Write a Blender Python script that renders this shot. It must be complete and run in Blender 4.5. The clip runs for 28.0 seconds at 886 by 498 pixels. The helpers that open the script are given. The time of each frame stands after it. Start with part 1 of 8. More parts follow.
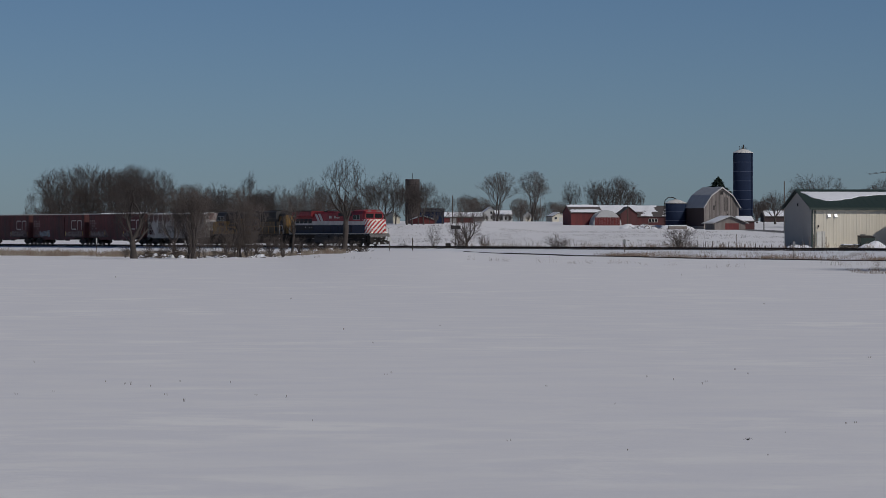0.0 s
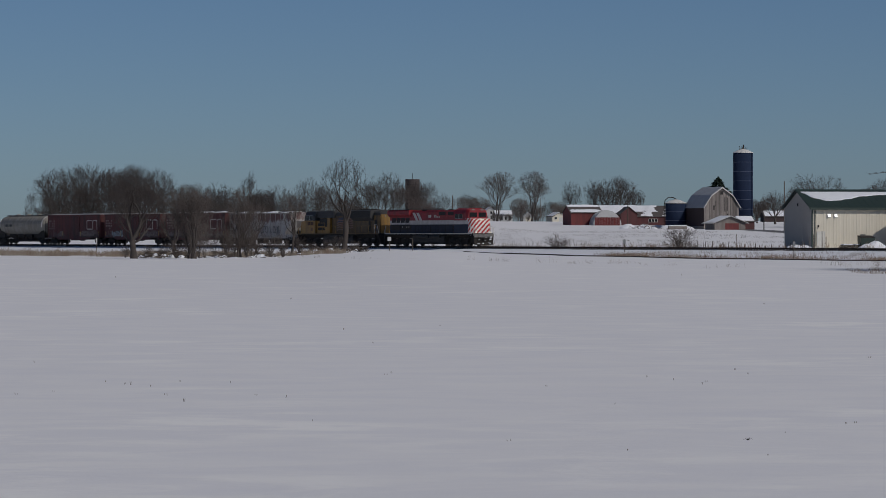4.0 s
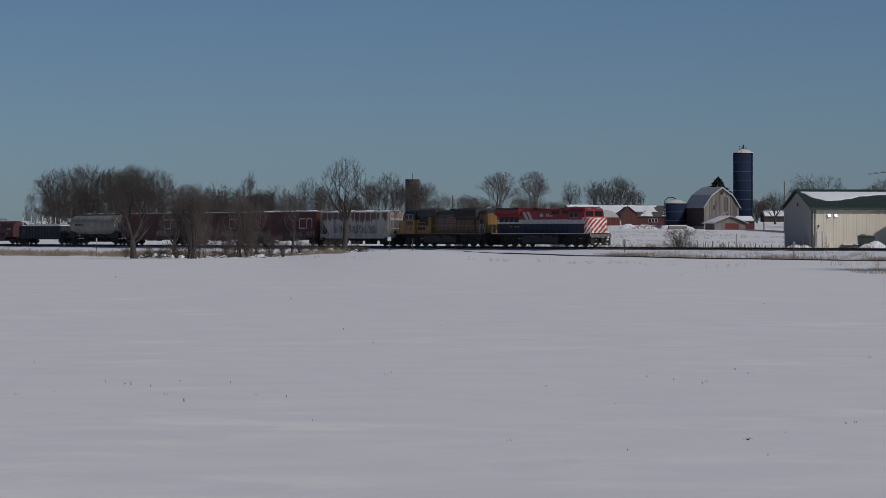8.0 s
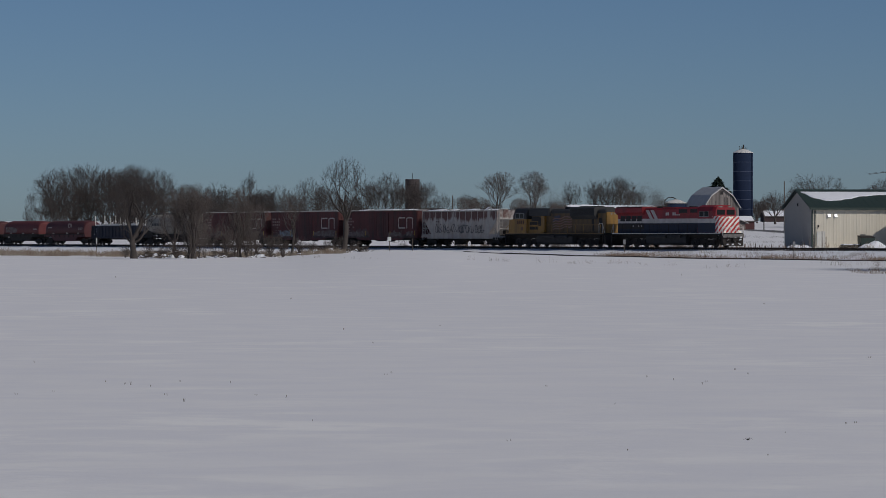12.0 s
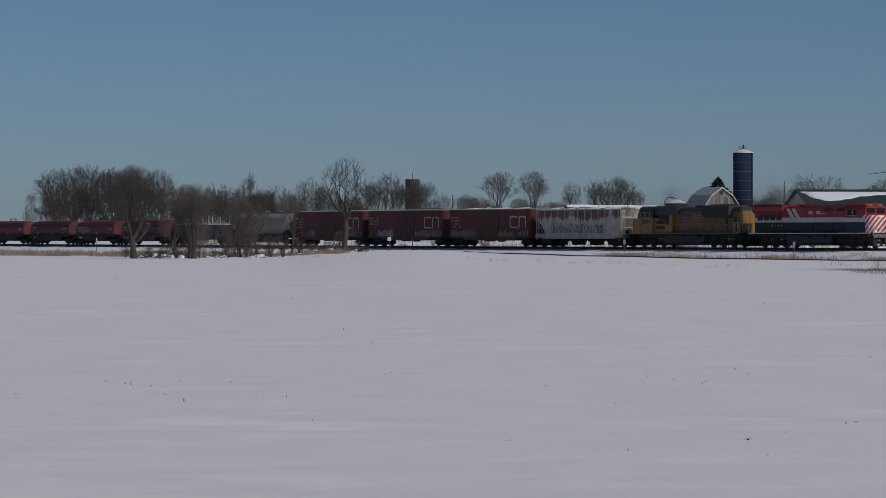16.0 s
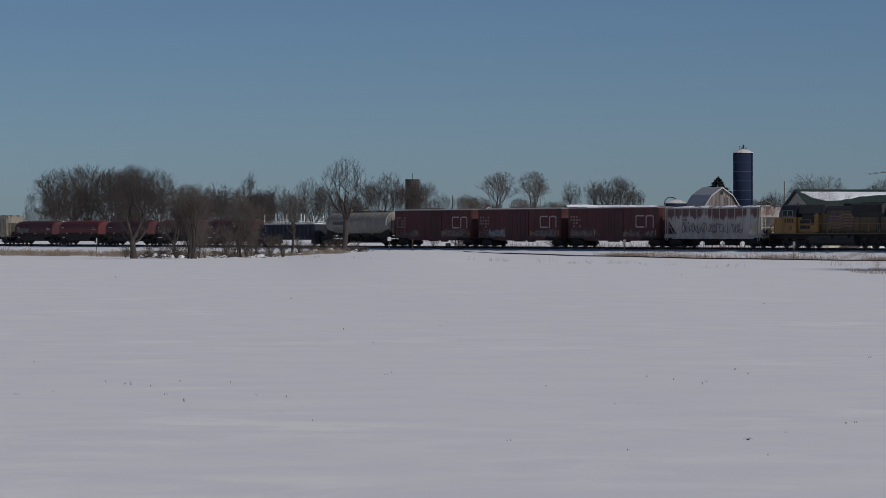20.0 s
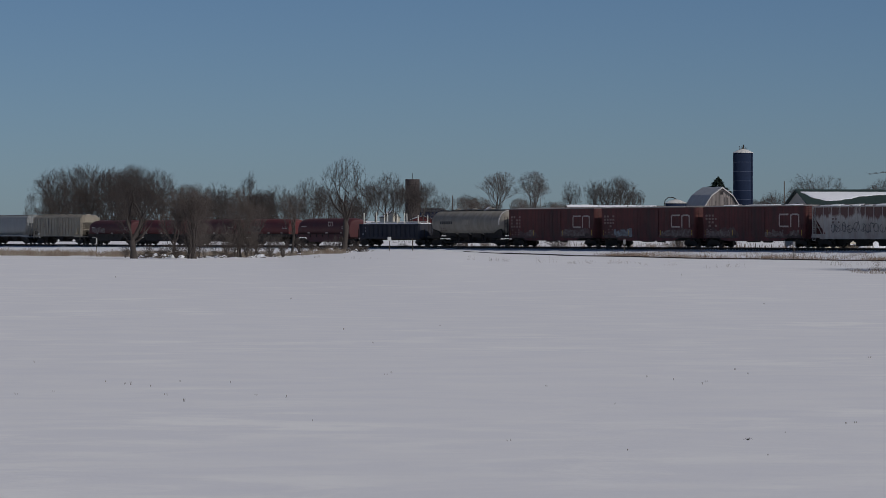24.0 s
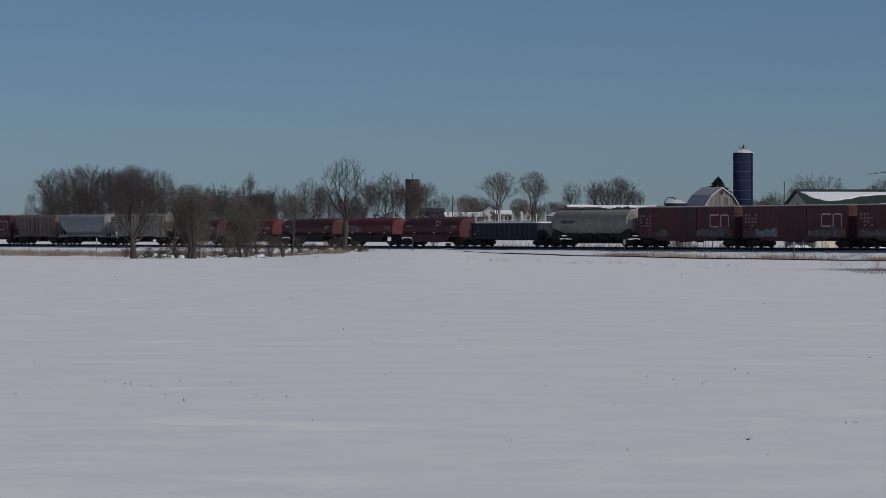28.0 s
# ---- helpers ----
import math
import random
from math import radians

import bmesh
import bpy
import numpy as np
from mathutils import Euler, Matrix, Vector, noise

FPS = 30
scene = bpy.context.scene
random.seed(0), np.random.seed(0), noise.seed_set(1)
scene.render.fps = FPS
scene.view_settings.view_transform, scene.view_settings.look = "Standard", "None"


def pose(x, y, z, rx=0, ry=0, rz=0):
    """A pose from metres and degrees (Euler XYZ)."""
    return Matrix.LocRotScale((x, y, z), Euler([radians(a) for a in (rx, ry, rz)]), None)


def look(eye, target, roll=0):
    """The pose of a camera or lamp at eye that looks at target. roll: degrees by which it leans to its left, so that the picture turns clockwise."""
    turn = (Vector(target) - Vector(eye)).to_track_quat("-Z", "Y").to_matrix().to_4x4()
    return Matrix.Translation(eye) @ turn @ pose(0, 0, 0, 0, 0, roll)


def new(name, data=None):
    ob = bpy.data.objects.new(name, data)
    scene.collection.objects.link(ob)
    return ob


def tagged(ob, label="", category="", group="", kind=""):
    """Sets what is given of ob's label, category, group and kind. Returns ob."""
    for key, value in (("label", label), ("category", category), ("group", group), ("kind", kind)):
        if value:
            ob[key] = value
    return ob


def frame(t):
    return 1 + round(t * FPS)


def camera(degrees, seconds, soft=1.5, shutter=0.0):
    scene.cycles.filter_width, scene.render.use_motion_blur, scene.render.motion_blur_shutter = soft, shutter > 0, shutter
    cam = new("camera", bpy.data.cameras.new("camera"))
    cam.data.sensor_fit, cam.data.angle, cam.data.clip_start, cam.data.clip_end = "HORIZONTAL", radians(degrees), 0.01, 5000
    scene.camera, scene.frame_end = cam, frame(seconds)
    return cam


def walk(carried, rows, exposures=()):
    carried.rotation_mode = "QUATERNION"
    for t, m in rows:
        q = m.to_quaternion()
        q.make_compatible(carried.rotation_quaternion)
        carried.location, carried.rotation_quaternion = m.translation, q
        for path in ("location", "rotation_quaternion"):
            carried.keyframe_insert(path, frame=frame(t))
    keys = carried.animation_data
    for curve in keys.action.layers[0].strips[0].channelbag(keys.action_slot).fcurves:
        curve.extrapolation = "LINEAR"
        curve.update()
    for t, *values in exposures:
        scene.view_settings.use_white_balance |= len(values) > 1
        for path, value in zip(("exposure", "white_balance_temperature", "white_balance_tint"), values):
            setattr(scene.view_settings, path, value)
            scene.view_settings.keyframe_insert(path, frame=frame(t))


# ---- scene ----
# The camera stands on a tripod at the edge of a snowy field, with a long lens.
cam = camera(14.89, 28.0, soft=0.7)
CAMERA_POSE = pose(0, 0, 1.8, 89.78, 0, 0)
walk(cam, [(0.0, CAMERA_POSE), (28.0, CAMERA_POSE)], [(0.0, -0.47), (12.5, -0.48), (14.5, -0.41), (28.0, -0.41)])

# ---- light: low winter sun from the right, clear sky ----
SUN_ELEVATION, SUN_TURN = 38.0, 128.0   # degrees; turn is clockwise from the view direction
world = bpy.data.worlds.new("sky")
scene.world = world
world.use_nodes = True
wn = world.node_tree.nodes
sky = wn.new("ShaderNodeTexSky")
sky.sky_type = "NISHITA"
sky.sun_disc = False
sky.sun_elevation, sky.sun_rotation = radians(SUN_ELEVATION), radians(SUN_TURN)
sky.altitude, sky.air_density, sky.dust_density, sky.ozone_density = 1000, 0.7, 0.78, 6.8
world.node_tree.links.new(sky.outputs[0], wn["Background"].inputs[0])
wn["Background"].inputs[1].default_value = 0.0595
sun = new("sun", bpy.data.lights.new("sun", "SUN"))
sun.data.energy, sun.data.angle, sun.data.color = 2.78, radians(0.55), (1.0, 0.955, 0.905)
sx = math.sin(radians(SUN_TURN)) * math.cos(radians(SUN_ELEVATION))
sy = math.cos(radians(SUN_TURN)) * math.cos(radians(SUN_ELEVATION))
sun.matrix_basis = look((sx * 50, sy * 50, math.sin(radians(SUN_ELEVATION)) * 50), (0, 0, 0))

# ---- the plan: the main track runs from far left to near right ----
PHI = radians(31.69)                      # between the track and the view direction
SPH, CPH = math.sin(PHI), math.cos(PHI)
TRACK_D = 226.0                           # from the camera, square to the track
RAIL_Z = 0.52                             # rail top
TRACK_TURN = math.degrees(math.atan2(-CPH, SPH))


def on_track(s, w=0.0):
    """Plan point s metres along the track and w metres beyond it."""
    return ((TRACK_D + w) * CPH + s * SPH, (TRACK_D + w) * SPH - s * CPH)


def track_coords(x, y):
    return x * SPH - y * CPH, x * CPH + y * SPH - TRACK_D


def ramp(v, *pairs):
    """Piecewise smooth value through (v, value) pairs."""
    if v <= pairs[0][0]:
        return pairs[0][1]
    for (a, p), (b, q) in zip(pairs, pairs[1:]):
        if v <= b:
            u = (v - a) / (b - a)
            u = u * u * (3 - 2 * u)
            return p + (q - p) * u
    return pairs[-1][1]


def siding_offset(s):
    return -ramp(s, (-370, 0.0), (-358, 2.2), (-351, 5.0), (-326, 12.0), (-310, 16.0), (-290, 18.0))


def field_edge(bearing):
    """Level of the field where it meets the railway; a low rise runs up to the turnout."""
    return ramp(bearing, (-0.10, -0.76), (-0.05, -0.72), (-0.032, -0.25), (-0.016, -0.03), (-0.003, -0.03), (0.016, -0.3),
                (0.053, -0.46), (0.078, -0.57), (0.12, -0.62))


def far_level(y):
    """Level of the gently rising farmland beyond the railway."""
    return float(np.interp(y, (500, 960, 1000, 1100, 1250, 1340, 1480, 4900), (-0.45, 3.5, 3.8, 5.3, 7.0, 7.6, 8.2, -5.0)))


def ground_z(x, y):
    w = track_coords(x, y)[1]
    u = min(1.0, max(0.0, (w + 190) / 150))
    near = field_edge(x / max(y, 30.0)) * u * u * (3 - 2 * u)
    near += 0.10 * noise.noise((x * 0.03, y * 0.012, 0.3)) + 0.035 * noise.noise((x * 0.12, y * 0.045, 4.2)) \
        + 0.012 * noise.noise((x * 0.5, y * 0.16, 7.7))
    far = far_level(y) + 1.7 * ramp(y, (700, 0.0), (980, 1.0), (1080, 0.62), (1330, 0.0)) * ramp(x / max(y, 30.0), (0.004, 1.0), (0.034, 0.0))
    far += 0.25 * noise.noise((x * 0.012, y * 0.006, 2.0)) * min(1.0, max(0.0, (w - 10) / 60))
    k = min(1.0, max(0.0, (w + 6) / 12))
    return near * (1 - k) + far * k


# ---- mesh building ----
class Shape:
    """Collects verts and faces of one part."""

    def __init__(self):
        self.v, self.f, self.smooth = [], [], False

    def add(self, verts, faces):
        n = len(self.v)
        self.v += [tuple(p) for p in verts]
        self.f += [tuple(i + n for i in q) for q in faces]
        return self

    def box(self, x0, x1, y0, y1, z0, z1):
        return self.add([(x0, y0, z0), (x1, y0, z0), (x1, y1, z0), (x0, y1, z0), (x0, y0, z1), (x1, y0, z1), (x1, y1, z1), (x0, y1, z1)],
                        [(3, 2, 1, 0), (4, 5, 6, 7), (0, 1, 5, 4), (1, 2, 6, 5), (2, 3, 7, 6), (3, 0, 4, 7)])

    def chamfer(self, x0, x1, y0, y1, z0, z1, c):
        """A box with its upright and upper edges taken off."""
        def ring(d, z, e):
            return [(x0 + d + e, y0 + d, z), (x1 - d - e, y0 + d, z), (x1 - d, y0 + d + e, z), (x1 - d, y1 - d - e, z),
                    (x1 - d - e, y1 - d, z), (x0 + d + e, y1 - d, z), (x0 + d, y1 - d - e, z), (x0 + d, y0 + d + e, z)]
        return self.rings([ring(0, z0, c), ring(0, z1 - c, c), ring(c, z1, c)])

    def rings(self, rings, caps=True):
        """Skin over closed rings of equal length."""
        n = len(rings[0])
        verts = [p for r in rings for p in r]
        faces = []
        for k in range(len(rings) - 1):
            a, b = k * n, (k + 1) * n
            faces += [(a + i, a + (i + 1) % n, b + (i + 1) % n, b + i) for i in range(n)]
        if caps:
            faces += [tuple(range(n))[::-1], tuple(range((len(rings) - 1) * n, len(rings) * n))]
        return self.add(verts, faces)

    def tube(self, p, q, r0, r1=None, n=6, caps=True):
        p, q = Vector(p), Vector(q)
        r1 = r0 if r1 is None else r1
        d = (q - p).normalized()
        a = d.orthogonal().normalized()
        b = d.cross(a)
        ring = [a * math.cos(2 * math.pi * i / n) + b * math.sin(2 * math.pi * i / n) for i in range(n)]
        return self.rings([[p + e * r0 for e in ring], [q + e * r1 for e in ring]], caps)

    def along_x(self, profile, x0, x1):
        """A profile of (y, z) drawn out along x."""
        return self.rings([[(x0, y, z) for y, z in profile], [(x1, y, z) for y, z in profile]])

    def along_y(self, profile, y0, y1):
        """A profile of (x, z) drawn out along y."""
        return self.rings([[(x, y0, z) for x, z in profile], [(x, y1, z) for x, z in profile]])

    def lathe(self, profile, n=24, cx=0.0, cy=0.0):
        """A profile of (r, z) turned round the upright axis."""
        return self.rings([[(cx + r * math.cos(2 * math.pi * i / n), cy + r * math.sin(2 * math.pi * i / n), z) for i in range(n)]
                           for r, z in profile])

    def move(self, m):
        self.v = [tuple(m @ Vector(p)) for p in self.v]
        return self

    def mesh(self, name, material):
        me = bpy.data.meshes.new(name)
        me.from_pydata(self.v, [], self.f)
        bm = bmesh.new()
        bm.from_mesh(me)
        bmesh.ops.recalc_face_normals(bm, faces=bm.faces)
        bm.to_mesh(me)
        bm.free()
        if material:
            me.materials.append(material)
        if self.smooth:
            me.polygons.foreach_set("use_smooth", [True] * len(me.polygons))
        return me


def part(name, shape, material, parent, label="", m=None):
    """One mesh object under a thing or a part; shape is a Shape or a mesh to share."""
    me = shape.mesh(name, material) if isinstance(shape, Shape) else shape
    ob = new(name, me)
    ob.parent = parent
    if m is not None:
        ob.matrix_basis = m
    return tagged(ob, label)


def thing(name, m, label, category, group="", kind=""):
    ob = new(name)
    ob.empty_display_size = 0.3
    ob.matrix_basis = m
    return tagged(ob, label, category, group, kind)


def single(name, shape, material, label, category, group="", kind="", m=None):
    ob = new(name, shape.mesh(name, material) if isinstance(shape, Shape) else shape)
    if m is not None:
        ob.matrix_basis = m
    return tagged(ob, label, category, group, kind)


# ---- materials ----
def mat(name, base, rough=0.7, metal=0.0, other=None, scale=3.0, amount=0.5, bump=0.15, fine=25.0, stretch=(1, 1, 1),
        dirt=None, dirt_amount=0.0, vary=0.0, spec=None):
    """A painted, wooden, metal or natural surface: base and a second tone at two scales, streaks of dirt, bump."""
    m = bpy.data.materials.new(name)
    m.use_nodes = True
    nt = m.node_tree
    N, L = nt.nodes, nt.links
    bsdf = N["Principled BSDF"]
    co = N.new("ShaderNodeTexCoord")
    mp = N.new("ShaderNodeMapping")
    mp.inputs["Scale"].default_value = stretch
    L.new(co.outputs["Object"], mp.inputs["Vector"])

    def tex(s, detail=4):
        t = N.new("ShaderNodeTexNoise")
        t.inputs["Scale"].default_value, t.inputs["Detail"].default_value = s, detail
        L.new(mp.outputs[0], t.inputs["Vector"])
        return t

    def mix(fac, a, b):
        x = N.new("ShaderNodeMix")
        x.data_type = "RGBA"
        for sock, val in ((x.inputs[0], fac), (x.inputs[6], a), (x.inputs[7], b)):
            if hasattr(val, "is_linked"):
                L.new(val, sock)
            elif isinstance(val, (int, float)):
                sock.default_value = val
            else:
                sock.default_value = (*val, 1)
        return x.outputs[2]

    def curve(src, lo, hi, top):
        r = N.new("ShaderNodeMapRange")
        r.inputs[1].default_value, r.inputs[2].default_value, r.inputs[4].default_value = lo, hi, top
        L.new(src, r.inputs[0])
        return r.outputs[0]

    big, small = tex(scale), tex(fine, 3)
    other = other or tuple(c * 0.6 for c in base)
    col = mix(curve(big.outputs[0], 0.35, 0.7, amount), base, other)
    col = mix(curve(small.outputs[0], 0.4, 0.75, amount * 0.6), col, other)
    if dirt:
        streak = N.new("ShaderNodeTexNoise")
        streak.inputs["Scale"].default_value, streak.inputs["Detail"].default_value = 1.0, 5
        mp2 = N.new("ShaderNodeMapping")
        mp2.inputs["Scale"].default_value = (1.6, 1.6, 0.22)
        L.new(co.outputs["Object"], mp2.inputs["Vector"])
        L.new(mp2.outputs[0], streak.inputs["Vector"])
        col = mix(curve(streak.outputs[0], 0.42, 0.68, dirt_amount), col, dirt)
    if vary:
        info = N.new("ShaderNodeObjectInfo")
        hsv = N.new("ShaderNodeHueSaturation")
        L.new(curve(info.outputs["Random"], 0, 1, 2 * vary), hsv.inputs["Value"])
        hsv.inputs["Value"].default_value = 1
        off = N.new("ShaderNodeMath")
        off.operation = "ADD"
        off.inputs[1].default_value = 1 - vary
        L.new(curve(info.outputs["Random"], 0, 1, 2 * vary), off.inputs[0])
        L.new(off.outputs[0], hsv.inputs["Value"])
        L.new(col, hsv.inputs["Color"])
        col = hsv.outputs[0]
    L.new(col, bsdf.inputs["Base Color"])
    bsdf.inputs["Roughness"].default_value, bsdf.inputs["Metallic"].default_value = rough, metal
    if spec is not None:
        bsdf.inputs["Specular IOR Level"].default_value = spec
    if bump:
        b = N.new("ShaderNodeBump")
        b.inputs["Strength"].default_value, b.inputs["Distance"].default_value = bump, 0.05
        L.new(small.outputs[0], b.inputs["Height"])
        L.new(b.outputs[0], bsdf.inputs["Normal"])
    return m


def glow(name, colour, strength):
    m = bpy.data.materials.new(name)
    m.use_nodes = True
    b = m.node_tree.nodes["Principled BSDF"]
    b.inputs["Base Color"].default_value = (0.06, 0.06, 0.06, 1)
    b.inputs["Emission Color"].default_value, b.inputs["Emission Strength"].default_value = (*colour, 1), strength
    return m


def snow_material():
    """Wind-packed snow: long low drifts, crust and fine grain."""
    m = bpy.data.materials.new("snow")
    m.use_nodes = True
    N, L = m.node_tree.nodes, m.node_tree.links
    bsdf = N["Principled BSDF"]
    co = N.new("ShaderNodeTexCoord")
    outs = []
    for st, detail, rough in (((0.05, 0.04, 1), 4, 0.55), ((0.55, 0.75, 1), 7, 0.68), ((4.0, 7.0, 1), 5, 0.65), ((0.16, 0.12, 1), 5, 0.6)):
        mp = N.new("ShaderNodeMapping")
        mp.inputs["Scale"].default_value = st
        mp.inputs["Rotation"].default_value = (0, 0, 0.35)
        L.new(co.outputs["Object"], mp.inputs["Vector"])
        t = N.new("ShaderNodeTexNoise")
        t.inputs["Scale"].default_value, t.inputs["Detail"].default_value, t.inputs["Roughness"].default_value = 1.0, detail, rough
        t.inputs["Distortion"].default_value = 0.4
        L.new(mp.outputs[0], t.inputs["Vector"])
        outs.append(t.outputs[0])

    def span(src, lo, hi):
        r = N.new("ShaderNodeMapRange")
        r.inputs[1].default_value, r.inputs[2].default_value = lo, hi
        L.new(src, r.inputs[0])
        return r.outputs[0]

    def blend(fac, a, b):
        x = N.new("ShaderNodeMix")
        x.data_type = "RGBA"
        L.new(fac, x.inputs[0])
        for sock, val in ((x.inputs[6], a), (x.inputs[7], b)):
            if isinstance(val, tuple):
                sock.default_value = (*val, 1)
            else:
                L.new(val, sock)
        return x.outputs[2]

    # packed hollows, then pale wind crust in ragged patches
    col = blend(span(outs[1], 0.36, 0.64), (0.782, 0.774, 0.792), (0.836, 0.823, 0.820))
    both = N.new("ShaderNodeMath")
    both.operation = "MULTIPLY"
    L.new(span(outs[3], 0.50, 0.62), both.inputs[0])
    L.new(span(outs[1], 0.47, 0.60), both.inputs[1])
    col = blend(both.outputs[0], col, (0.90, 0.885, 0.865))
    L.new(col, bsdf.inputs["Base Color"])
    bsdf.inputs["Roughness"].default_value = 0.75
    bsdf.inputs["Specular IOR Level"].default_value = 0.25
    prev = None
    for out, dist, st in ((outs[0], 0.30, 0.15), (outs[1], 0.07, 0.4), (outs[2], 0.014, 0.6)):
        b = N.new("ShaderNodeBump")
        b.inputs["Distance"].default_value, b.inputs["Strength"].default_value = dist, st
        L.new(out, b.inputs["Height"])
        if prev:
            L.new(prev, b.inputs["Normal"])
        prev = b.outputs[0]
    L.new(prev, bsdf.inputs["Normal"])
    return m


SNOW = snow_material()
SNOW_CAP = mat("packed_snow", (0.82, 0.83, 0.86), 0.7, other=(0.70, 0.71, 0.75), scale=1.5, fine=9, bump=0.4)
BALLAST = mat("ballast_gravel", (0.10, 0.085, 0.075), 0.95, other=(0.035, 0.03, 0.028), scale=1.2, fine=14, amount=0.8, bump=0.8,
              dirt=(0.55, 0.55, 0.58), dirt_amount=0.25)
TIE = mat("creosoted_timber", (0.05, 0.04, 0.033), 0.9, scale=2, fine=20, bump=0.5, vary=0.35)
RAIL_STEEL = mat("rusty_rail_steel", (0.06, 0.035, 0.026), 0.75, 0.3, other=(0.03, 0.02, 0.016), scale=4)
WEED = mat("dry_grass", (0.38, 0.33, 0.26), 0.9, other=(0.20, 0.16, 0.12), scale=0.6, amount=0.8, bump=0)
STALK = mat("dead_weed_stalks", (0.25, 0.185, 0.135), 0.9, other=(0.14, 0.10, 0.075), scale=0.6, amount=0.8, bump=0)
BARK = mat("grey_brown_bark", (0.075, 0.062, 0.055), 0.95, other=(0.035, 0.029, 0.026), scale=2.0, fine=10, bump=0.5, stretch=(1, 1, 0.3))
TWIG = mat("bare_twigs", (0.066, 0.054, 0.049), 0.95, other=(0.042, 0.034, 0.031), scale=0.5, bump=0)
TWIG_RED = mat("reddish_bare_twigs", (0.125, 0.102, 0.09), 0.95, other=(0.075, 0.06, 0.052), scale=0.5, bump=0)
NEEDLE = mat("spruce_needles", (0.02, 0.04, 0.025), 0.9, other=(0.012, 0.022, 0.015), scale=2, bump=0)
UNDER = mat("black_grimy_steel", (0.020, 0.017, 0.015), 0.85, 0.1, other=(0.045, 0.035, 0.029), scale=2, amount=0.5)
WHEEL = mat("worn_wheel_steel", (0.10, 0.085, 0.075), 0.6, 0.5, other=(0.04, 0.03, 0.026), scale=3)
GLASS = mat("dark_cab_glass", (0.012, 0.014, 0.016), 0.15, 0.0, other=(0.02, 0.02, 0.022), scale=1, bump=0, spec=0.15)
LAMP_WHITE = glow("lit_headlight", (1.0, 0.93, 0.8), 0.9)
WHITE_PAINT = mat("white_paint", (0.62, 0.60, 0.57), 0.6, other=(0.38, 0.35, 0.32), scale=3, amount=0.5)
OLD_WHITE = mat("worn_white_lettering", (0.52, 0.48, 0.45), 0.8, other=(0.24, 0.13, 0.11), scale=2.5, amount=0.6, bump=0)
FAINT = mat("faded_lettering", (0.30, 0.22, 0.20), 0.8, other=(0.16, 0.07, 0.06), scale=2.5, amount=0.6, bump=0)
WOOD_GREY = mat("weathered_grey_boards", (0.255, 0.225, 0.208), 0.9, other=(0.14, 0.122, 0.113), scale=1.0, fine=6, stretch=(1, 1, 0.15), amount=0.7, vary=0.45)

# ---- ground: one snow sheet from under the camera to the horizon ----
def spread(a, b, n, power=1.0):
    return [a + (b - a) * (i / n) ** power for i in range(n + 1)]


def build_ground():
    rows_y = [-300, -120, -50, -20] + spread(-5, 120, 110, 1.5) + spread(124, 300, 60)[0:] + spread(302, 520, 150) \
        + spread(526, 1560, 60) + spread(1620, 4900, 14, 1.6)
    cols = spread(-1.0, 1.0, 130)
    verts, faces = [], []
    for y in rows_y:
        half = 60 + abs(y) * 0.24 if y < 1600 else 450 + (y - 1600) * 1.0
        for c in cols:
            x = c * half
            if abs(c) > 0.93 and y > -60:
                x = c * half * (1 + (abs(c) - 0.93) * 45)
            verts.append((x, y, ground_z(x, y)))
    n = len(cols)
    for j in range(len(rows_y) - 1):
        for i in range(n - 1):
            a = j * n + i
            faces.append((a, a + 1, a + n + 1, a + n))
    me = bpy.data.meshes.new("ground")
    me.from_pydata(verts, [], faces)
    me.polygons.foreach_set("use_smooth", [True] * len(faces))
    me.materials.append(SNOW)
    ob = new("ground", me)
    tagged(ob, "wind-packed snow over flat farm fields", "snowy ground", kind="structure")


build_ground()


# ---- the railway: main line on its ballast, and a siding half buried in snow ----
S0, S1 = -640.0, -215.0


